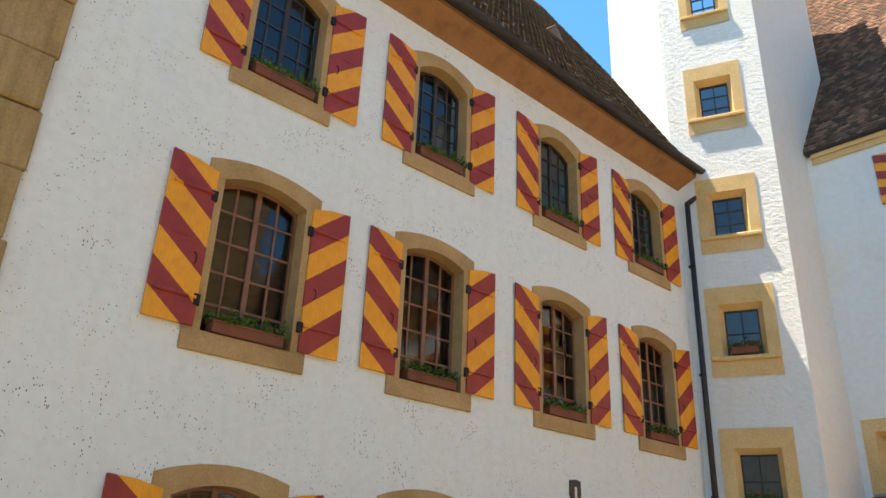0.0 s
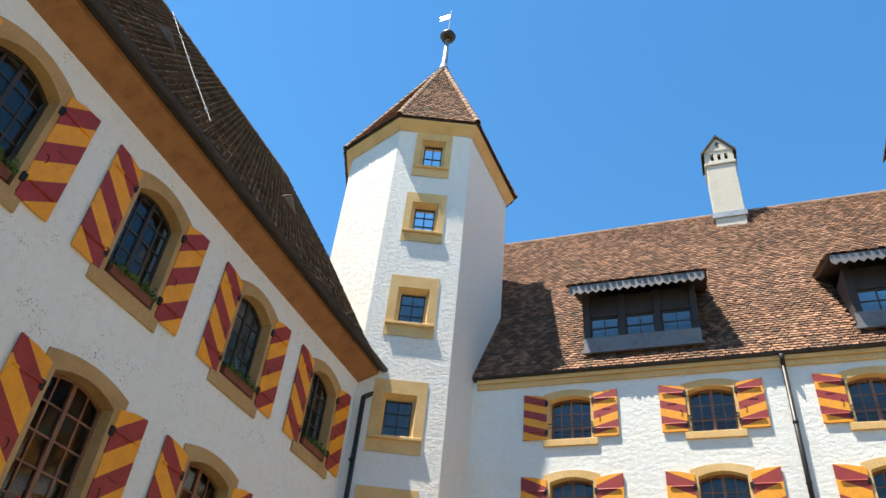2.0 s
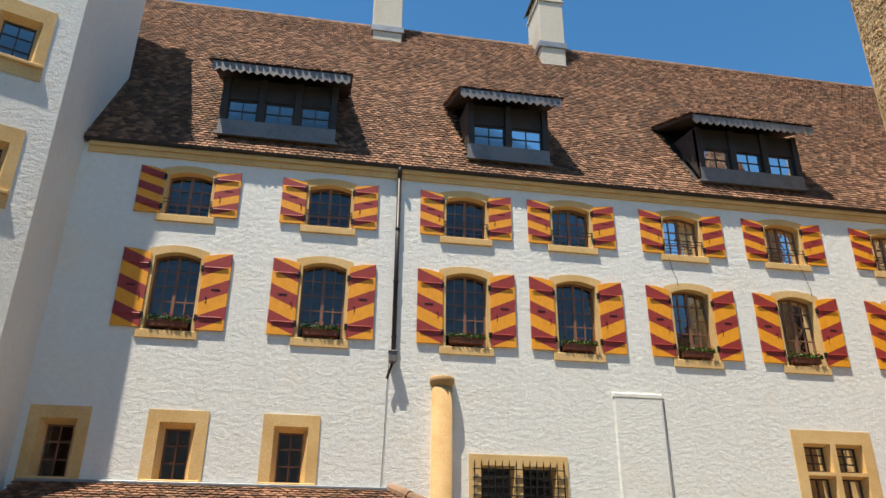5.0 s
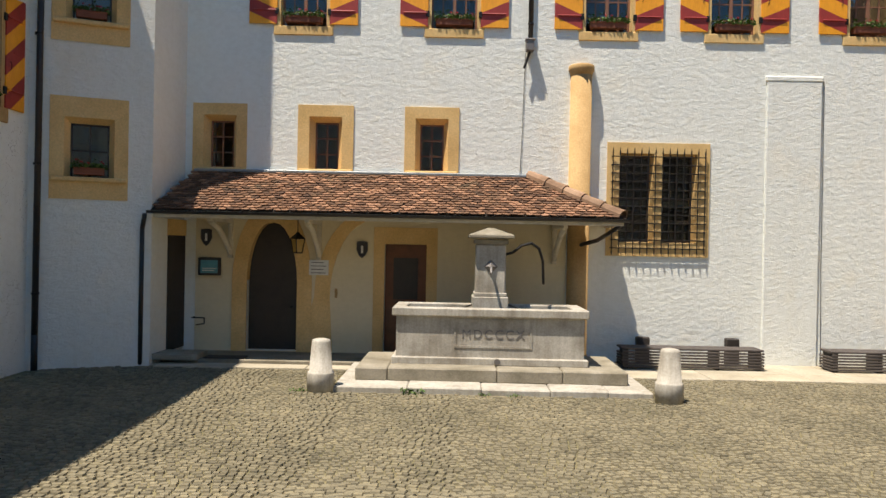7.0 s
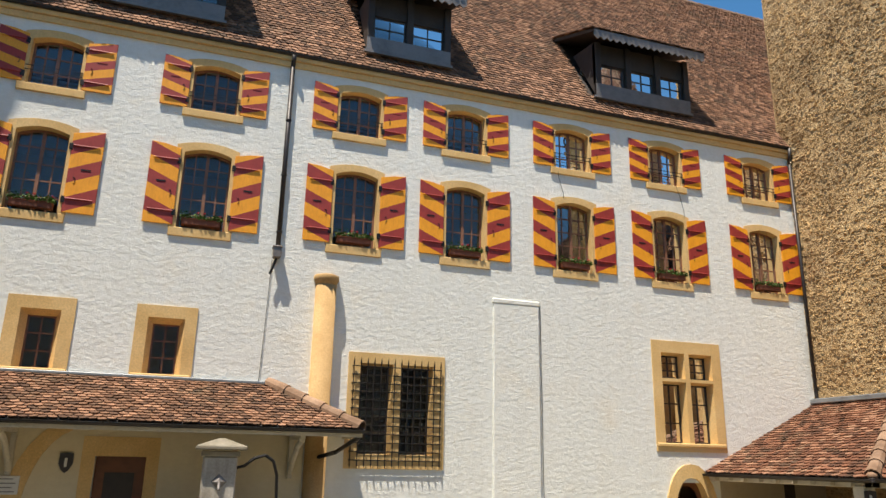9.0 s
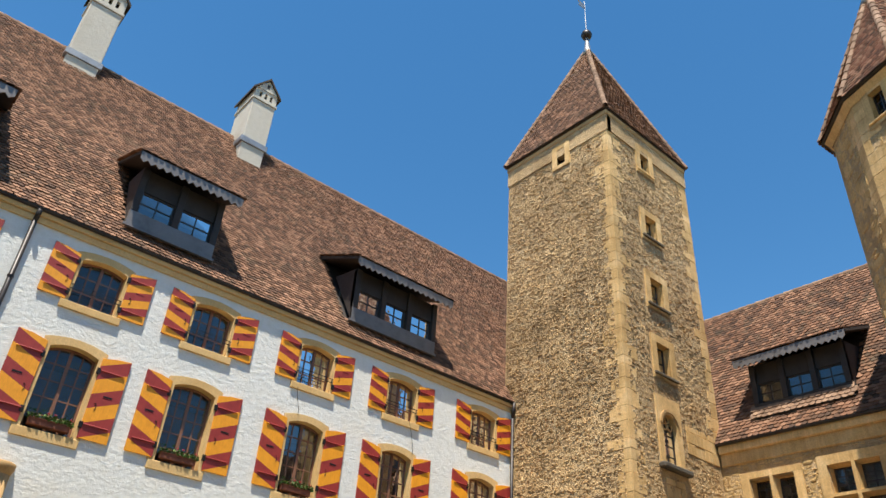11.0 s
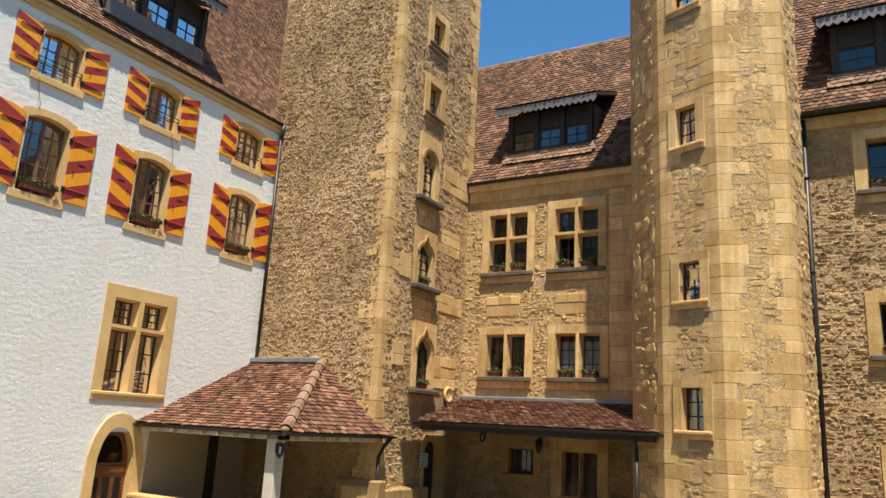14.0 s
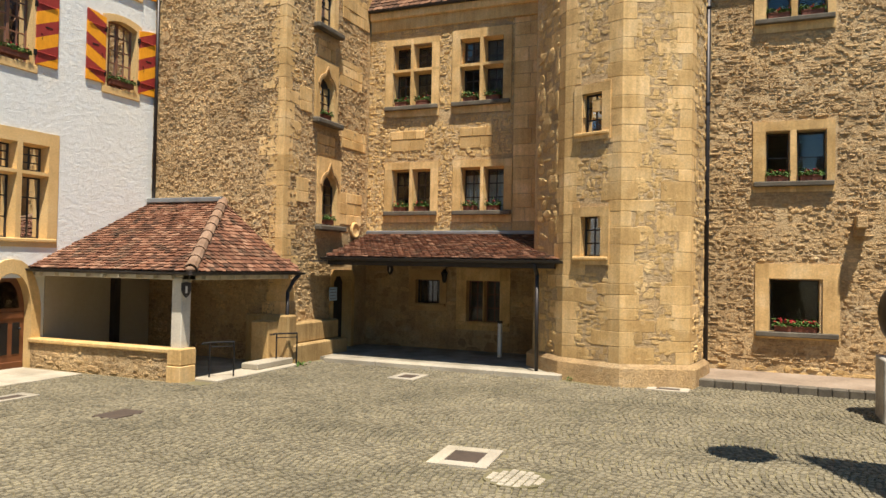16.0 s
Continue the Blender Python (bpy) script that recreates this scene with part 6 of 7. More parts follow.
part("arm", rod(bmesh.new(), (0, 0, 0.2), (0.2, 0, 0.3), 0.012), M_IRON, lant)
kerb = thing("porch_kerb", pose(0, 0, 0), "pale worn stone kerb along the porch floor", "kerb", "", "structure")
ys = [4.6, 6.3, 8.0, 9.6, 11.2]
for a, b in zip(ys, ys[1:]):
    part("kerb_stone", boxes((17.68, 18.1, a + 0.005, b - 0.005, -0.1, 0.12), bevel=0.02), M_SLAB, kerb)
keep_normals("porch_floor", boxes((18.1, 21.75, 4.6, 12.2, -0.1, 0.08)), M_STEP, "structure", "dark worn stone porch floor", "floor")

# ---- octagonal stone tower O ----
tower_o = thing("octagonal_tower", pose(0, 0, 0), "octagonal yellow stone stair tower with tiled spire", "tower")
O_OPEN = [(2.97, 3.92, 0.58), (5.93, 6.86, 0.58), (9.82, 10.82, 0.58), (13.6, 14.68, 0.58), (17.25, 18.15, 0.46)]
bm = bmesh.new()
for k in range(8):
    hw = (octagon(O_C, O_R, k) - octagon(O_C, O_R, k + 1)).length / 2
    panel(bm, oct_face(O_C, O_R, k), -hw, hw, -0.2, 18.45, [(-w / 2 - 0.05, w / 2 + 0.05, a - 0.05, b + 0.05) for a, b, w in O_OPEN] if k == 3 else [], 0.4)
part("wall", bm, M_MORTAR, tower_o)
hw = 0.80
of3, of4, of2, of5 = (oct_face(O_C, O_R, k) for k in (3, 4, 2, 5))
fr = [(-w / 2 - 0.27, w / 2 + 0.27, a - 0.3, b + 0.32) for a, b, w in O_OPEN]
rubble(tower_o, "rubble", of3, -hw + 0.3, hw - 0.3, 0.5, 18.3, fr, M_RUBBLE, 41, (0.08, 0.2), (0.14, 0.4), 0.014)
rubble(tower_o, "rubble", of4, -hw + 0.3, hw - 0.3, 0.5, 18.3, [], M_RUBBLE, 42, (0.07, 0.18), (0.12, 0.36), 0.015, 250)
rubble(tower_o, "rubble", of2, -hw + 0.1, hw - 0.3, 0.5, 18.3, [], M_RUBBLE, 43, (0.12, 0.3), (0.25, 0.7), 0.035)
rubble(tower_o, "rubble", of5, -hw + 0.3, hw, 0.5, 18.3, [], M_RUBBLE, 44, (0.1, 0.25), (0.2, 0.6), 0.035)
for k, sd in ((3, 61), (4, 62), (5, 63)):
    c, p, q = octagon(O_C, O_R, k), octagon(O_C, O_R, k - 1), octagon(O_C, O_R, k + 1)
    d1, d2 = (p - c).normalized(), (q - c).normalized()
    quoins(tower_o, c, d1, d2, 0.45, 18.3, 0.60, 0.38, 0.36, sd, 0.02)
for i, (a, b, w) in enumerate(O_OPEN):
    stone_window("window_14", of3 @ Matrix.Translation((0, 0, a - 0.2)), w + 0.44, b - a + 0.42, [(-w / 2 + 0.01, w / 2 - 0.01, 0.2, b - a + 0.2)], M_ASHLAR, "small deep-set stair window in dressed limestone", "octagonal tower windows", 0.05, 0.09, M_WINDARK, (2, 3), 0.15, 0.045, 0.0)
bm = bmesh.new()
for z0, z1, r0, r1 in ((-0.1, 0.42, 0.16, 0.16), (0.42, 0.52, 0.16, 0.03)):
    a = [bm.verts.new((*octagon(O_C, O_R + r0, k), z0)) for k in range(8)]
    b = [bm.verts.new((*octagon(O_C, O_R + r1, k), z1)) for k in range(8)]
    for i in range(8):
        j = (i + 1) % 8
        bm.faces.new((a[i], a[j], b[j], b[i]))
part("plinth", bm, M_RUBBLE_G, tower_o)
bm = bmesh.new()
a = [bm.verts.new((*octagon(O_C, O_R + 0.03, k), 18.2)) for k in range(8)]
b = [bm.verts.new((*octagon(O_C, O_R + 0.2, k), 18.42)) for k in range(8)]
for i in range(8):
    j = (i + 1) % 8
    bm.faces.new((a[i], a[j], b[j], b[i]))
part("cornice", bm, M_ASHLAR, tower_o)
spire(tower_o, O_C, O_R + 0.3, 18.5, 23.4, 8, M_TILE_R, 0.0, 0.2)
finial(tower_o, O_C.x, O_C.y, 23.0, 25.4, 25.75, 27.2, 0.36, 0.3)

# ---- wall S2, facing -x ----
holes2 = [(-0.18, 0.42, 4.95, 6.2), (0.58, 1.24, 4.95, 6.2), (0.0, 1.13, 1.2, 2.5), (-0.2, 0.45, 9.1, 10.4), (0.6, 1.25, 9.1, 10.4)]
ms2 = pose(20.6, 0, 0, 0, 0, -90)
bm = bmesh.new()
panel(bm, ms2, -3.0, 14.0, -0.2, 11.2, holes2, 0.45)
wall_s2 = keep_normals("wall_east_south", bm, M_MORTAR, "structure", "grey-brown rubble wall with dressed stone windows")
rubble(wall_s2, "rubble", ms2, -2.6, 5.0, 0.35, 10.8, [(-0.42, 1.5, 4.65, 6.45), (-0.35, 1.6, 1.0, 2.92), (-0.45, 1.5, 8.7, 10.7), (0.15, 0.4, 3.7, 4.3)], M_RUBBLE_G, 51, (0.04, 0.09), (0.09, 0.28), 0.036, 200)
rubble(wall_s2, "rubble", ms2, -2.6, 5.0, 0.0, 0.35, [], M_RUBBLE, 52, (0.12, 0.22), (0.2, 0.5), 0.04)
for zc, ops, h in ((4.68, [(-0.61, -0.02 - 0.08, 0.27, 1.52), (0.10, 0.72, 0.27, 1.52)], 1.78), (8.72, [(-0.61, -0.10, 0.35, 1.68), (0.10, 0.72, 0.35, 1.68)], 1.95)):
    stone_window("window_15", ms2 @ Matrix.Translation((0.52, 0, zc)), 1.86, h, ops, M_ASHLAR, "two-light mullioned stone window with flower boxes", "windows of the south-east wall", 0.12, 0.13, M_WINDARK, (1, 2), 0.28, 0.04, 0.03, True, M_KERB)
    for a, b, c, d in ops:
        flower_box(ms2 @ Matrix.Translation((0.52 + (a + b) / 2, 0.02, zc + c)), 0.5, "terracotta window box with green geraniums and pink blossoms", 5, "flower boxes on the stone sills", int(50 + zc + a))
stone_window("window_16", ms2 @ Matrix.Translation((0.62, 0, 1.02)), 1.9, 1.86, [(-0.6, 0.55, 0.18, 1.47)], M_ASHLAR, "single-light stone window with a box of red geraniums", "windows of the south-east wall", 0.12, 0.13, M_WINDARK, (1, 1), 0.28, 0.04, 0.03, True, M_KERB)
flower_box(ms2 @ Matrix.Translation((0.6, 0.0, 1.2)), 0.95, "terracotta window box full of red geraniums", 22, "flower boxes on the stone sills", 77)
t = thing("corbel", ms2 @ Matrix.Translation((1.98, 0, 3.75)), "dark weathered stone corbel jutting from the wall", "corbel")
part("block", boxes((-0.12, 0.12, -0.5, 0.05, 0.0, 0.32), (-0.12, 0.12, -0.25, 0.05, -0.2, 0.02), bevel=0.03), M_RUBBLE_G, t)
downpipe([(20.42, 1.5, 11.1), (20.42, 1.5, 0.2)], 0.065, "dark downpipe beside the octagonal tower", [(20.42, 1.5, z) for z in (2, 4.5, 7, 9.5)])
roof_s2 = thing("roof_south_east", pose(0, 0, 0), "steep brown tiled roof with a dormer", "roof", "", "structure")
roof_face(roof_s2, [(20.25, 2.6, 11.22), (20.25, -14.0, 11.22), (24.55, -14.0, 17.8), (24.55, 2.6, 17.8)], M_TILE_E, 0.19, 0.16, 0, M_DARKWOOD, [(2.6 - 0.75, 2.6 + 2.6, 0.9, 4.2)])
roof_face(roof_s2, [(28.8, -14.0, 11.22), (28.8, 2.6, 11.22), (24.55, 2.6, 17.8), (24.55, -14.0, 17.8)], M_TILE_R, tiled=False)
hip_line(roof_s2, (24.55, 2.6, 17.75), (24.55, -14.0, 17.75))
part("gable", slab(bmesh.new(), [(20.4, 11.2), (28.7, 11.2), (24.55, 17.6)], 2.3, 2.5), M_ZINC, roof_s2)
part("cornice", boxes((20.48, 20.65, -9.0, 2.4, 10.85, 11.2), bevel=0.03), M_ASHLAR, roof_s2)
gutter("gutter", (20.18, -9.0, 11.24), (20.18, 2.5, 11.24), 0.075, "dark gutter on the eave")
dormer(pose(20.85, 0, 12.1, 0, 0, -90), -0.75, 2.6, 3, 2.0, "dark timber shed dormer with small-paned windows above a tiled apron", True)
roof_vent(pose(22.6, -0.6, 11.22 + (22.6 - 20.25) * 1.53, 0, 0, -90))

# raised pavement in front of S2
pv = thing("pavement", pose(0, 0, 0), "raised pavement with a dark stone kerb along the wall", "pavement", "", "structure")
part("surface", boxes((18.58, 20.62, 0.0, 2.6, -0.1, 0.17), (18.5, 20.62, -3.0, 0.0, -0.1, 0.17), (18.4, 20.62, -9.0, -3.0, -0.1, 0.17)), M_PAVE, pv)
y = 3.0
rng = random.Random(5)
while y > -6.0:
    l = rng.uniform(0.26, 0.4)
    e = 18.40 - (3.0 - y) * 0.036
    part("kerb_stone", boxes((e, e + 0.26, y - l + 0.008, y, -0.1, 0.18), bevel=0.02), M_KERB, pv)
    y -= l

# ---- porch 7: hipped stair roof ----
p7 = thing("porch_roof", pose(0, 0, 0), "hipped stair porch roof of red clay tiles on a white post", "porch", "porch roofs")
roof_face(p7, [(13.05, 16.8, 2.45), (13.05, 11.75, 2.45), (17.0, 14.15, 4.36), (17.0, 16.8, 4.36)], M_TILE_R, 0.18, 0.15, 300)
roof_face(p7, [(13.05, 11.75, 2.45), (17.35, 11.75, 2.45), (17.0, 14.15, 4.36)], M_TILE_R, 0.18, 0.15)
hip_line(p7, (13.16, 11.84, 2.52), (17.0, 14.15, 4.42), M_HIP, 1.3)
bm = bmesh.new()
bmesh.ops.create_icosphere(bm, subdivisions=2, radius=0.105, matrix=Matrix.Translation((13.17, 11.85, 2.5)) @ Matrix.Diagonal((1.2, 1.0, 0.8, 1)))
part("hip_cap", bm, M_HIP, p7, "", True)
part("flashing", boxes((16.8, 17.0, 14.1, 16.8, 4.36, 4.5), bevel=0.02), M_LEAD, p7)
part("plate_beam", boxes((13.2, 13.42, 11.9, 16.8, 2.26, 2.42), (13.2, 17.0, 11.9, 12.1, 2.26, 2.42), bevel=0.015), M_CREAMWOOD, p7, "cream painted wall plate")
for i in range(9):
    y = 12.3 + i * 0.52
    part("rafter_end", boxes((13.08, 13.3, y, y + 0.09, 2.28, 2.36)), M_CREAMWOOD, p7)
for i in range(7):
    x = 13.6 + i * 0.5
    part("rafter_end", boxes((x, x + 0.09, 11.78, 12.0, 2.28, 2.36)), M_CREAMWOOD, p7)
part("soffit", boxes((13.25, 17.0, 11.95, 16.8, 2.42, 2.45)), M_CREAMWOOD, p7)
post = thing("timber_post", pose(13.32, 12.22, 0), "white painted square post holding the porch roof", "post")
part("shaft", boxes((-0.15, 0.15, -0.15, 0.15, 0.72, 2.3), bevel=0.02), M_CREAMWOOD, post)
gutter("gutter", (12.98, 11.7, 2.43), (12.98, 16.8, 2.43), 0.06, "thin dark gutter on the stair porch")
gutter("gutter", (17.4, 11.68, 2.43), (12.98, 11.68, 2.43), 0.06, "thin dark gutter on the stair porch")
downpipe([(17.25, 11.7, 2.4), (17.0, 11.75, 2.2), (16.85, 11.82, 1.9), (16.85, 11.82, 0.6)], 0.05, "dark downpipe at the stair porch", [])
low_w = thing("parapet", pose(0, 0, 0), "low rubble parapet wall with pale coping", "parapet", "", "structure")
bm = bmesh.new()
mp = pose(13.12, 0, 0, 0, 0, -90)
panel(bm, mp, -16.8, -12.3, -0.1, 0.62, [], 0.35)
part("core", bm, M_MORTAR, low_w)
rubble(low_w, "rubble", mp, -16.75, -12.3, 0.0, 0.6, [], M_RUBBLE_G, 71, (0.06, 0.14), (0.1, 0.36), 0.025)
part("coping", boxes((13.06, 13.52, 12.3, 16.8, 0.62, 0.72), bevel=0.02), M_ASHLAR, low_w)
part("end_block", boxes((13.0, 13.5, 11.92, 12.32, -0.05, 0.36), (13.02, 13.52, 11.93, 12.32, 0.37, 0.74), bevel=0.02), M_ASHLAR, low_w)
# Sheet over the white wall that puts the porch shade into its colour.
part("shade_toned_panel", boxes((13.5, 16.98, 16.77, 16.795, 0.02, 2.26)), M_SHADEPL, low_w)
part("stair_floor", boxes((13.5, 16.9, 12.0, 16.78, -0.1, 0.02)), M_STEP, low_w)
part("stair_edge", boxes((13.5, 16.7, 11.3, 12.0, -0.1, 0.05), (15.2, 16.7, 11.5, 12.0, 0.05, 0.2), bevel=0.02), M_SLAB, low_w)
part("pillar", boxes((16.2, 16.75, 11.95, 12.5, 0.0, 1.15), bevel=0.03), M_ASHLAR, low_w)
for x in (13.75, 16.3):
    t = thing("iron_railing", pose(x, 11.75, 0), "short black iron hand railing with twisted posts", "railing", "iron railings")
    for k in (0.0, 0.55):
        part("post", rod(bmesh.new(), (k * 0.8, -k * 0.6, 0), (k * 0.8, -k * 0.6, 0.82), 0.02), M_IRON, t)
    part("hand_rail", path_rod(bmesh.new(), [(-0.15, 0.1, 0.82), (0, 0, 0.84), (0.44, -0.33, 0.84)], 0.022), M_IRON, t)
    part("mid_rail", path_rod(bmesh.new(), [(0, 0, 0.74), (0.44, -0.33, 0.74)], 0.012), M_IRON, t)
# Dark upright strip that stands in for shade at the back of the porch.
bm = boxes((15.55, 15.75, 16.6, 16.79, 0.05, 2.3))
keep_normals("stair_shade_strip", bm, M_DARKWOOD, "structure", "dark upright strip standing in for shade in the stair porch", "trim")

# flower boxes on the shuttered windows
fa = flower_box(on_a(A_X[0], 4.92) @ Matrix.Translation((0, 0.03, 0)), 0.95, "terracotta window box with trailing green plants", 0, seed=3, d=0.2)
for i, y in enumerate(A_X[1:]):
    fb = flower_box(on_a(y, 4.92) @ Matrix.Translation((0, 0.03, 0)), 0.95, "terracotta window box with red geraniums", 4 + 2 * i, seed=4 + i, d=0.2)
for y in A_X:
    copy_thing(fa, on_a(y, 8.54) @ Matrix.Translation((0, 0.03, 0)))
fc = flower_box(on_b(B_X[0], 7.54) @ Matrix.Translation((0, 0.03, 0)), 0.82, "terracotta window box with green geraniums", 3, seed=9, d=0.18)
for x in B_X[1:]:
    copy_thing(fc, on_b(x, 7.54) @ Matrix.Translation((0, 0.03, 0)))
for z, h in ((3.35, 2.02), (6.45, 2.02)):
    flower_box(W_F @ Matrix.Translation((W_OFF, 0.02, z + h * 0.24)), 0.55, "terracotta window box with red geraniums", 6, seed=int(z * 7))
fd = flower_box(ms @ Matrix.Translation((19.05, 0.0, 6.95)), 0.42, "small terracotta window box with green geraniums", 2, seed=15)
copy_thing(fd, ms @ Matrix.Translation((19.3, 0.0, 3.85)))

# ---- paving strip along the north facade ----
strip = thing("paving_strip", pose(0, 0, 0), "pale stone slab strip along the white facade", "pavement", "", "structure")
rng = random.Random(12)
x = 3.35
while x < 12.9:
    l = rng.uniform(0.8, 1.3)
    e = min(x + l, 13.0)
    for y0, y1 in ((14.75, 15.5), (15.5, 16.8)):
        part("slab", boxes((x + 0.006, e - 0.006, y0 + 0.006, y1 - 0.006, -0.06, 0.02 + rng.uniform(-0.004, 0.004)), bevel=0.01), M_SLAB, strip)
    x += l
for x0, x1 in ((-6.0, -4.4), (-4.4, -2.9), (-2.9, -1.9)):
    part("slab", boxes((x0 + 0.006, x1 - 0.006, 15.05, 15.5, -0.06, 0.03), bevel=0.01), M_SLAB, strip)


def manhole(x, y, w, d, rz, label):
    t = thing("drain_cover", pose(x, y, 0, 0, 0, rz), label, "drain cover", "drain covers")
    bm = bmesh.new()
    for s in ((-w / 2, w / 2, -d / 2, -d * 0.28), (-w / 2, w / 2, d * 0.28, d / 2), (-w / 2, -w * 0.3, -d * 0.28, d * 0.28), (w * 0.3, w / 2, -d * 0.28, d * 0.28)):
        box(bm, *s, -0.05, 0.035, 0.008)
    part("stone_frame", bm, M_SLAB, t)
    part("grate", boxes((-w * 0.3, w * 0.3, -d * 0.28, d * 0.28, -0.05, 0.02)), M_RUST, t)


manhole(10.0, 4.03, 1.0, 0.85, 5, "square iron drain cover in a pale stone frame")
manhole(16.3, 7.95, 0.9, 0.7, 0, "square iron drain cover in a pale stone frame")
manhole(17.5, 2.1, 0.5, 0.9, 0, "iron drain grate between pale stones")
manhole(10.1, 13.4, 0.9, 0.5, 0, "iron drain grate between pale stones")
t = thing("manhole_cover", pose(9.35, 3.1, 0), "round cobble-filled manhole cover", "drain cover")
part("lid", lathe(bmesh.new(), [(0.42, -0.03), (0.42, 0.012), (0.39, 0.012), (0.37, 0.0), (0.1, 0.0)], 24), M_JOINT, t)
rgm = random.Random(8)
bm = bmesh.new()
for i in range(-3, 4):
    for j in range(-3, 4):
        if math.hypot(i, j) < 3.3:
            box(bm, i * 0.105 - 0.044, i * 0.105 + 0.044, j * 0.105 - 0.044, j * 0.105 + 0.044, -0.02, 0.01 + rgm.uniform(0, 0.008), 0.008)
part("sett", bm, M_SLAB, t, "small setts let into the round cover")
t = thing("iron_cover", pose(10.0, 10.5, -0.006), "rusty flat iron cover in the cobbles", "drain cover")
part("lid", boxes((-0.36, 0.36, -0.26, 0.26, -0.04, 0.02), bevel=0.01), M_RUST, t)

# plinth and bronze at the east edge of the court
pl = thing("bronze_sculpture", pose(16.0, -2.35, 0), "round dark bronze sculpture on a pale stone plinth", "sculpture")
part("plinth", boxes((-0.5, 0.5, -0.55, 0.55, 0.0, 1.15), bevel=0.02), M_LIME, pl)
bm = bmesh.new()
bmesh.ops.create_icosphere(bm, subdivisions=4, radius=0.8, matrix=Matrix.Translation((0.2, -0.2, 1.95)) @ Matrix.Diagonal((0.7, 0.95, 1.0, 1)))
part("body", bm, M_BRONZE, pl, "", True)

# plain unseen wing closing the court behind the viewer, added for its cast shadow
bm = bmesh.new()
plan = [(3.2, -8.4), (10.4, -8.4), (10.4, -1.75), (3.2, -5.4)]
lo, hi = ([bm.verts.new((x, y, z)) for x, y in plan] for z in (-0.2, 7.0))
bm.faces.new(lo[::-1])
bm.faces.new(hi)
for i in range(4):
    j = (i + 1) % 4
    bm.faces.new((lo[i], lo[j], hi[j], hi[i]))
keep_normals("wing_shadow_caster", bm, M_WHITE_A, "structure", "unseen plain plastered wing added to cast a corner shadow on the court")
# Unseen far walls, added so that the windows mirror them instead of bright sky.
keep_normals("reflection_blocker_walls", boxes((10.4, 30.0, -15.0, -14.2, -0.2, 12.0), (-30, 30, -27, -26, -0.2, 18.0)), M_WHITE_A, "structure", "unseen plain walls closing the court, added to keep bright sky out of the panes")
# Unseen disc and arm, added only for the oval shadow on the cobbles.
lamp = thing("bracket_lamp", pose(10.3, -0.9, 6.4), "unseen round metal disc on an arm, added to cast a round ground shadow", "lamp")
part("shade", lathe(bmesh.new(), [(0.5, -0.12), (0.42, 0.0), (0.1, 0.12), (0.03, 0.16)], 20), M_IRON, lamp)
part("arm", rod(bmesh.new(), (0, 0, 0.14), (-0.35, -0.98, 0.2), 0.025), M_IRON, lamp)

# ---- cobbles ----
COB_V = [(-0.5, -0.5, -0.3), (0.5, -0.5, -0.3), (0.5, 0.5, -0.3), (-0.5, 0.5, -0.3), (-0.40, -0.38, 0.2), (0.40, -0.38, 0.2), (0.40, 0.38, 0.2), (-0.40, 0.38, 0.2)]
COB_F = [(4, 5, 6, 7), (0, 1, 5, 4), (1, 2, 6, 5), (2, 3, 7, 6), (3, 0, 4, 7)]
rng = random.Random(77)
keep_out = [(-2.1, 3.65, 12.82, 15.7), (-6.2, 3.5, 15.0, 17), (3.3, 13.0, 14.72, 17), (13.0, 17.1, 11.3, 17), (16.6, 20.1, 11.5, 12.3), (17.66, 22, 4.5, 12.3), (9.5, 10.5, 3.58, 4.48), (8.97, 9.73, 2.72, 3.48), (9.62, 10.38, 10.22, 10.78)]
cob_me = [bpy.data.meshes.new("cobble") for k in range(4)]
for k, me in enumerate(cob_me):
    me.from_pydata([(x * (0.098 + 0.012 * k), y * 0.088, z * 0.06) for x, y, z in COB_V], [], COB_F)
verts, faces, singles = [], [], 0
v = -3.0
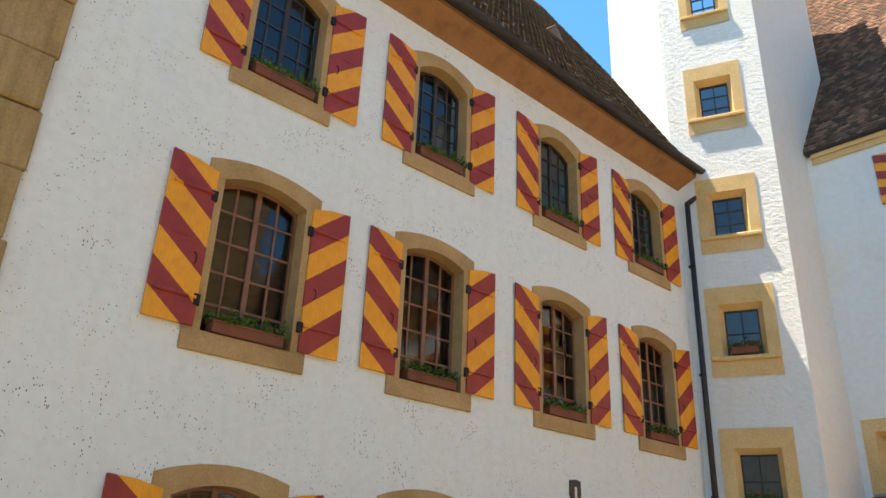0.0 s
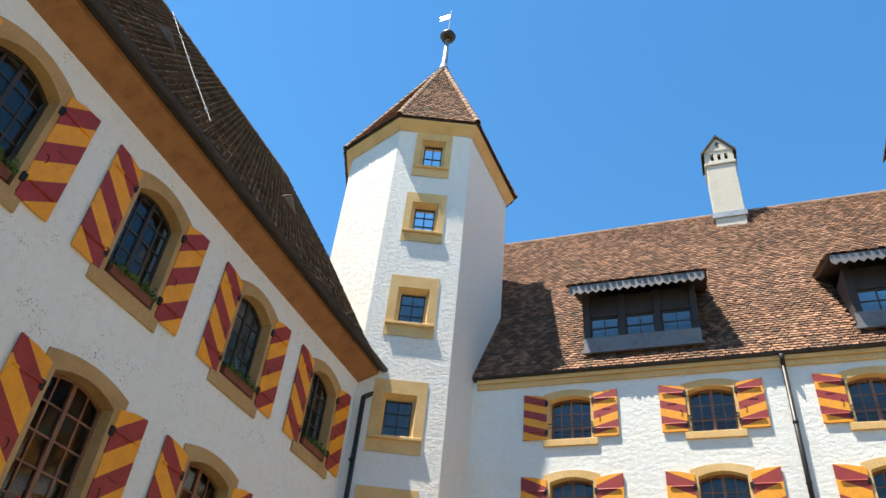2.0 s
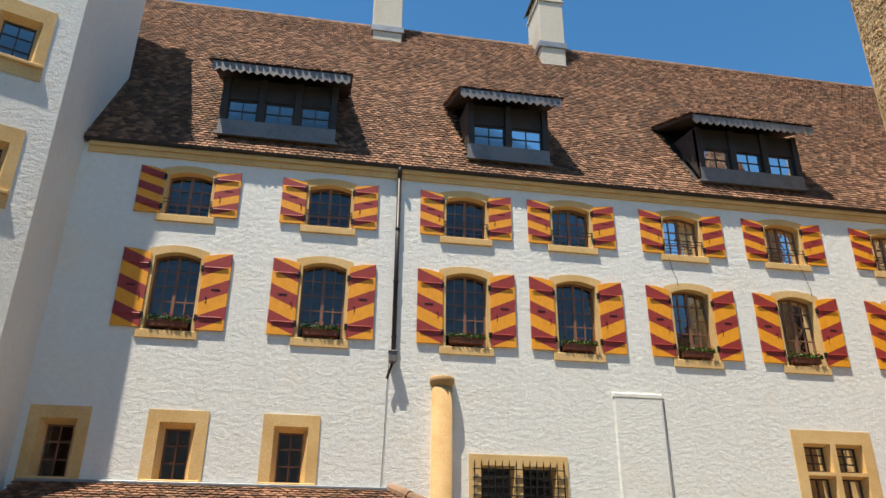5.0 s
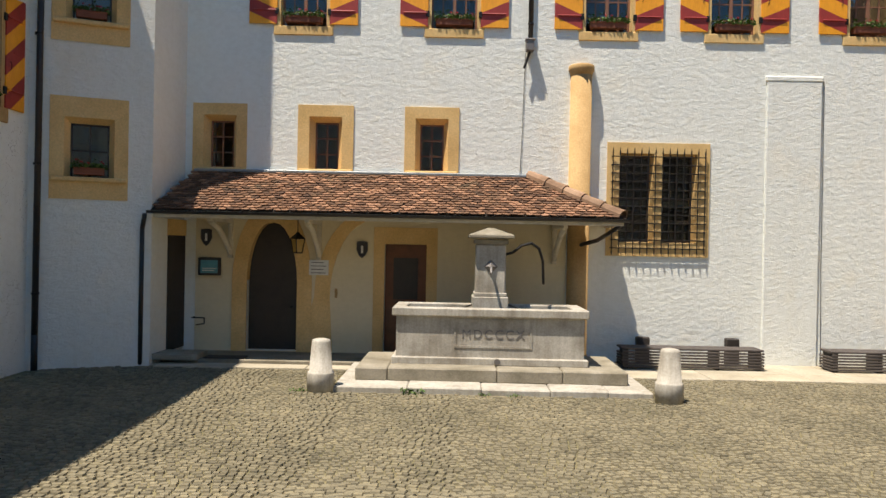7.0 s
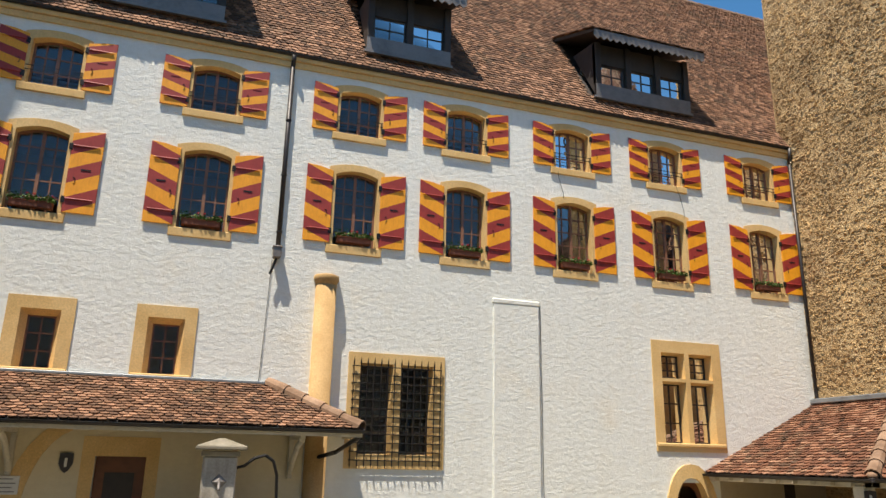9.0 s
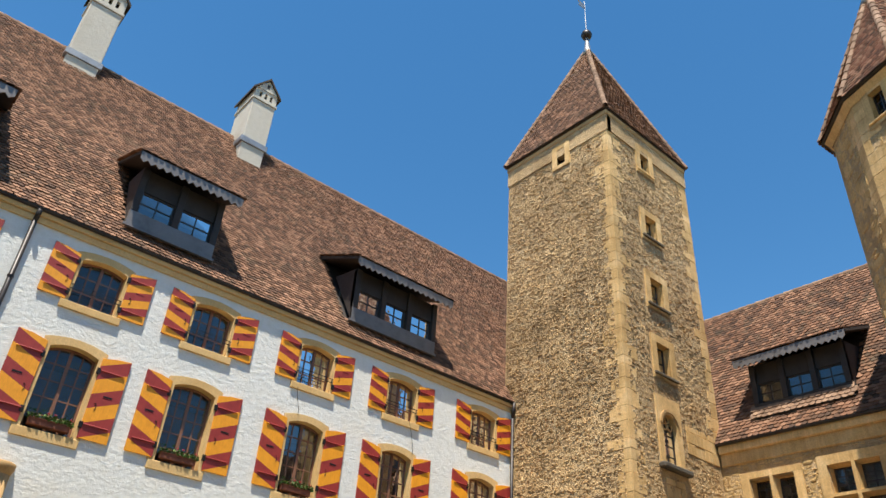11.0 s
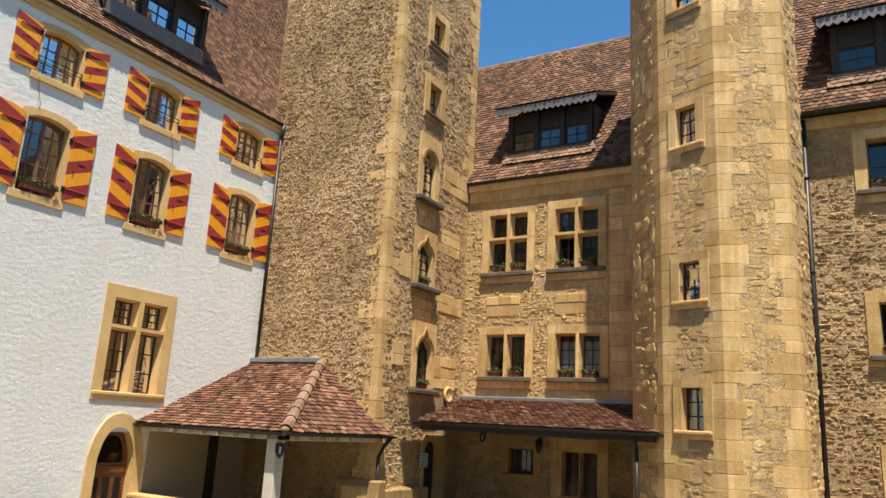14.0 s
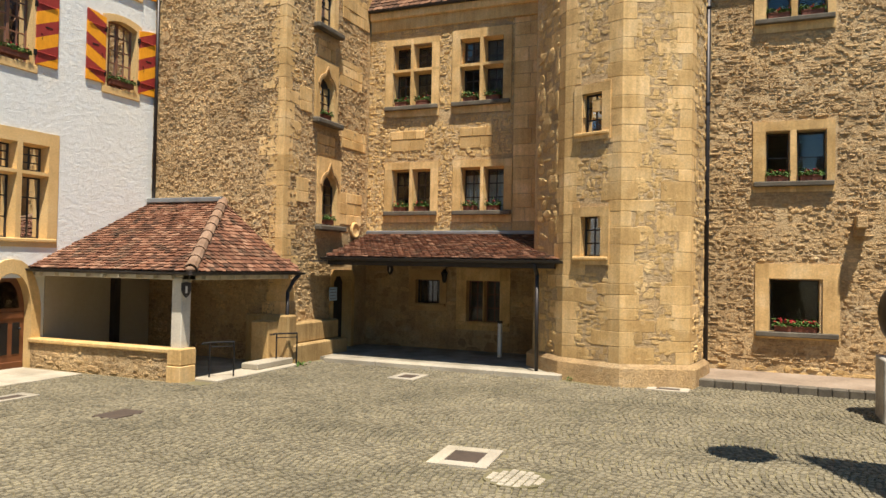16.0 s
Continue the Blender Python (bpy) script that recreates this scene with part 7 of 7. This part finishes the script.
while v < 16.6:
    u = -8.0 + rng.uniform(0, 0.05)
    while u < 18.9:
        l = rng.uniform(0.085, 0.13)
        uc = u + l / 2
        u += l
        ph = (uc / 1.7) % 1.0
        x, y = uc + rng.uniform(-0.012, 0.012), v + 0.17 * (1 - (2 * ph - 1) ** 2) - 0.08 + rng.uniform(-0.016, 0.016) + 0.05 * math.sin(0.9 * uc + 0.35 * v)
        if y < -2.5 or y > 16.7:
            continue
        if x < -6.0 and y > 15.0 or x > 18.6 and y < 3.1 or (x - O_C.x) ** 2 + (y - O_C.y) ** 2 < 4.6:
            continue
        if any(a < x < b and c < y < d for a, b, c, d in keep_out):
            continue
        rot = math.atan(0.17 * -4 * (2 * ph - 1) / 1.7) + rng.uniform(-0.2, 0.2)
        z = rng.uniform(-0.008, 0.008)
        if singles < 300 and -1.8 < x < 2.2 and 7.0 < y < 8.3:
            part_mesh("cobble", cob_me[singles % 4], M_COBBLE, ground, m=Matrix.Translation((x, y, z + 0.012)) @ Matrix.Rotation(rot, 4, 'Z'))
            singles += 1
            continue
        k = len(verts)
        ca, sa = math.cos(rot), math.sin(rot)
        hl, hwid = l - 0.012, 0.088 * rng.uniform(0.85, 1.05)
        for a, b, c in COB_V:
            px, py = a * hl, b * hwid
            verts.append((x + px * ca - py * sa, y + px * sa + py * ca, z + c * 0.06))
        faces.extend(tuple(i + k for i in f2) for f2 in COB_F)
    v += 0.098
joined("cobbles", verts, faces, M_COBBLE, ground, "small grey-olive cobbles laid in arcs")

# weeds at the foot of the fountain and walls
for x, y, s in ((-0.65, 12.78, 0.16), (0.6, 12.76, 0.08), (1.1, 12.74, 0.08), (16.6, 11.2, 0.18), (17.85, 2.9, 0.2), (17.9, 4.4, 0.15), (-2.6, 12.85, 0.1)):
    w = thing("weed", pose(x, y, 0), "small green weed tuft in the paving joints", "weed", "weeds")
    rg = random.Random(int(x * 10))
    vs, fs = [], []
    for i in range(40):
        c = Vector((rg.gauss(0, s * 0.7), rg.gauss(0, s * 0.3), rg.uniform(0.0, s * 0.6)))
        q = Euler((rg.uniform(-1, 1), rg.uniform(-1, 1), rg.uniform(0, 6.3))).to_matrix()
        k = len(vs)
        for a, b, d in ((-1, 0, 0), (0, -0.5, 0.1), (1.2, 0, 0.2), (0, 0.5, 0.1)):
            vs.append(c + q @ Vector((a, b, d)) * s * 0.25)
        fs.append((k, k + 1, k + 2, k + 3))
    joined("foliage", vs, fs, M_LEAF, w)
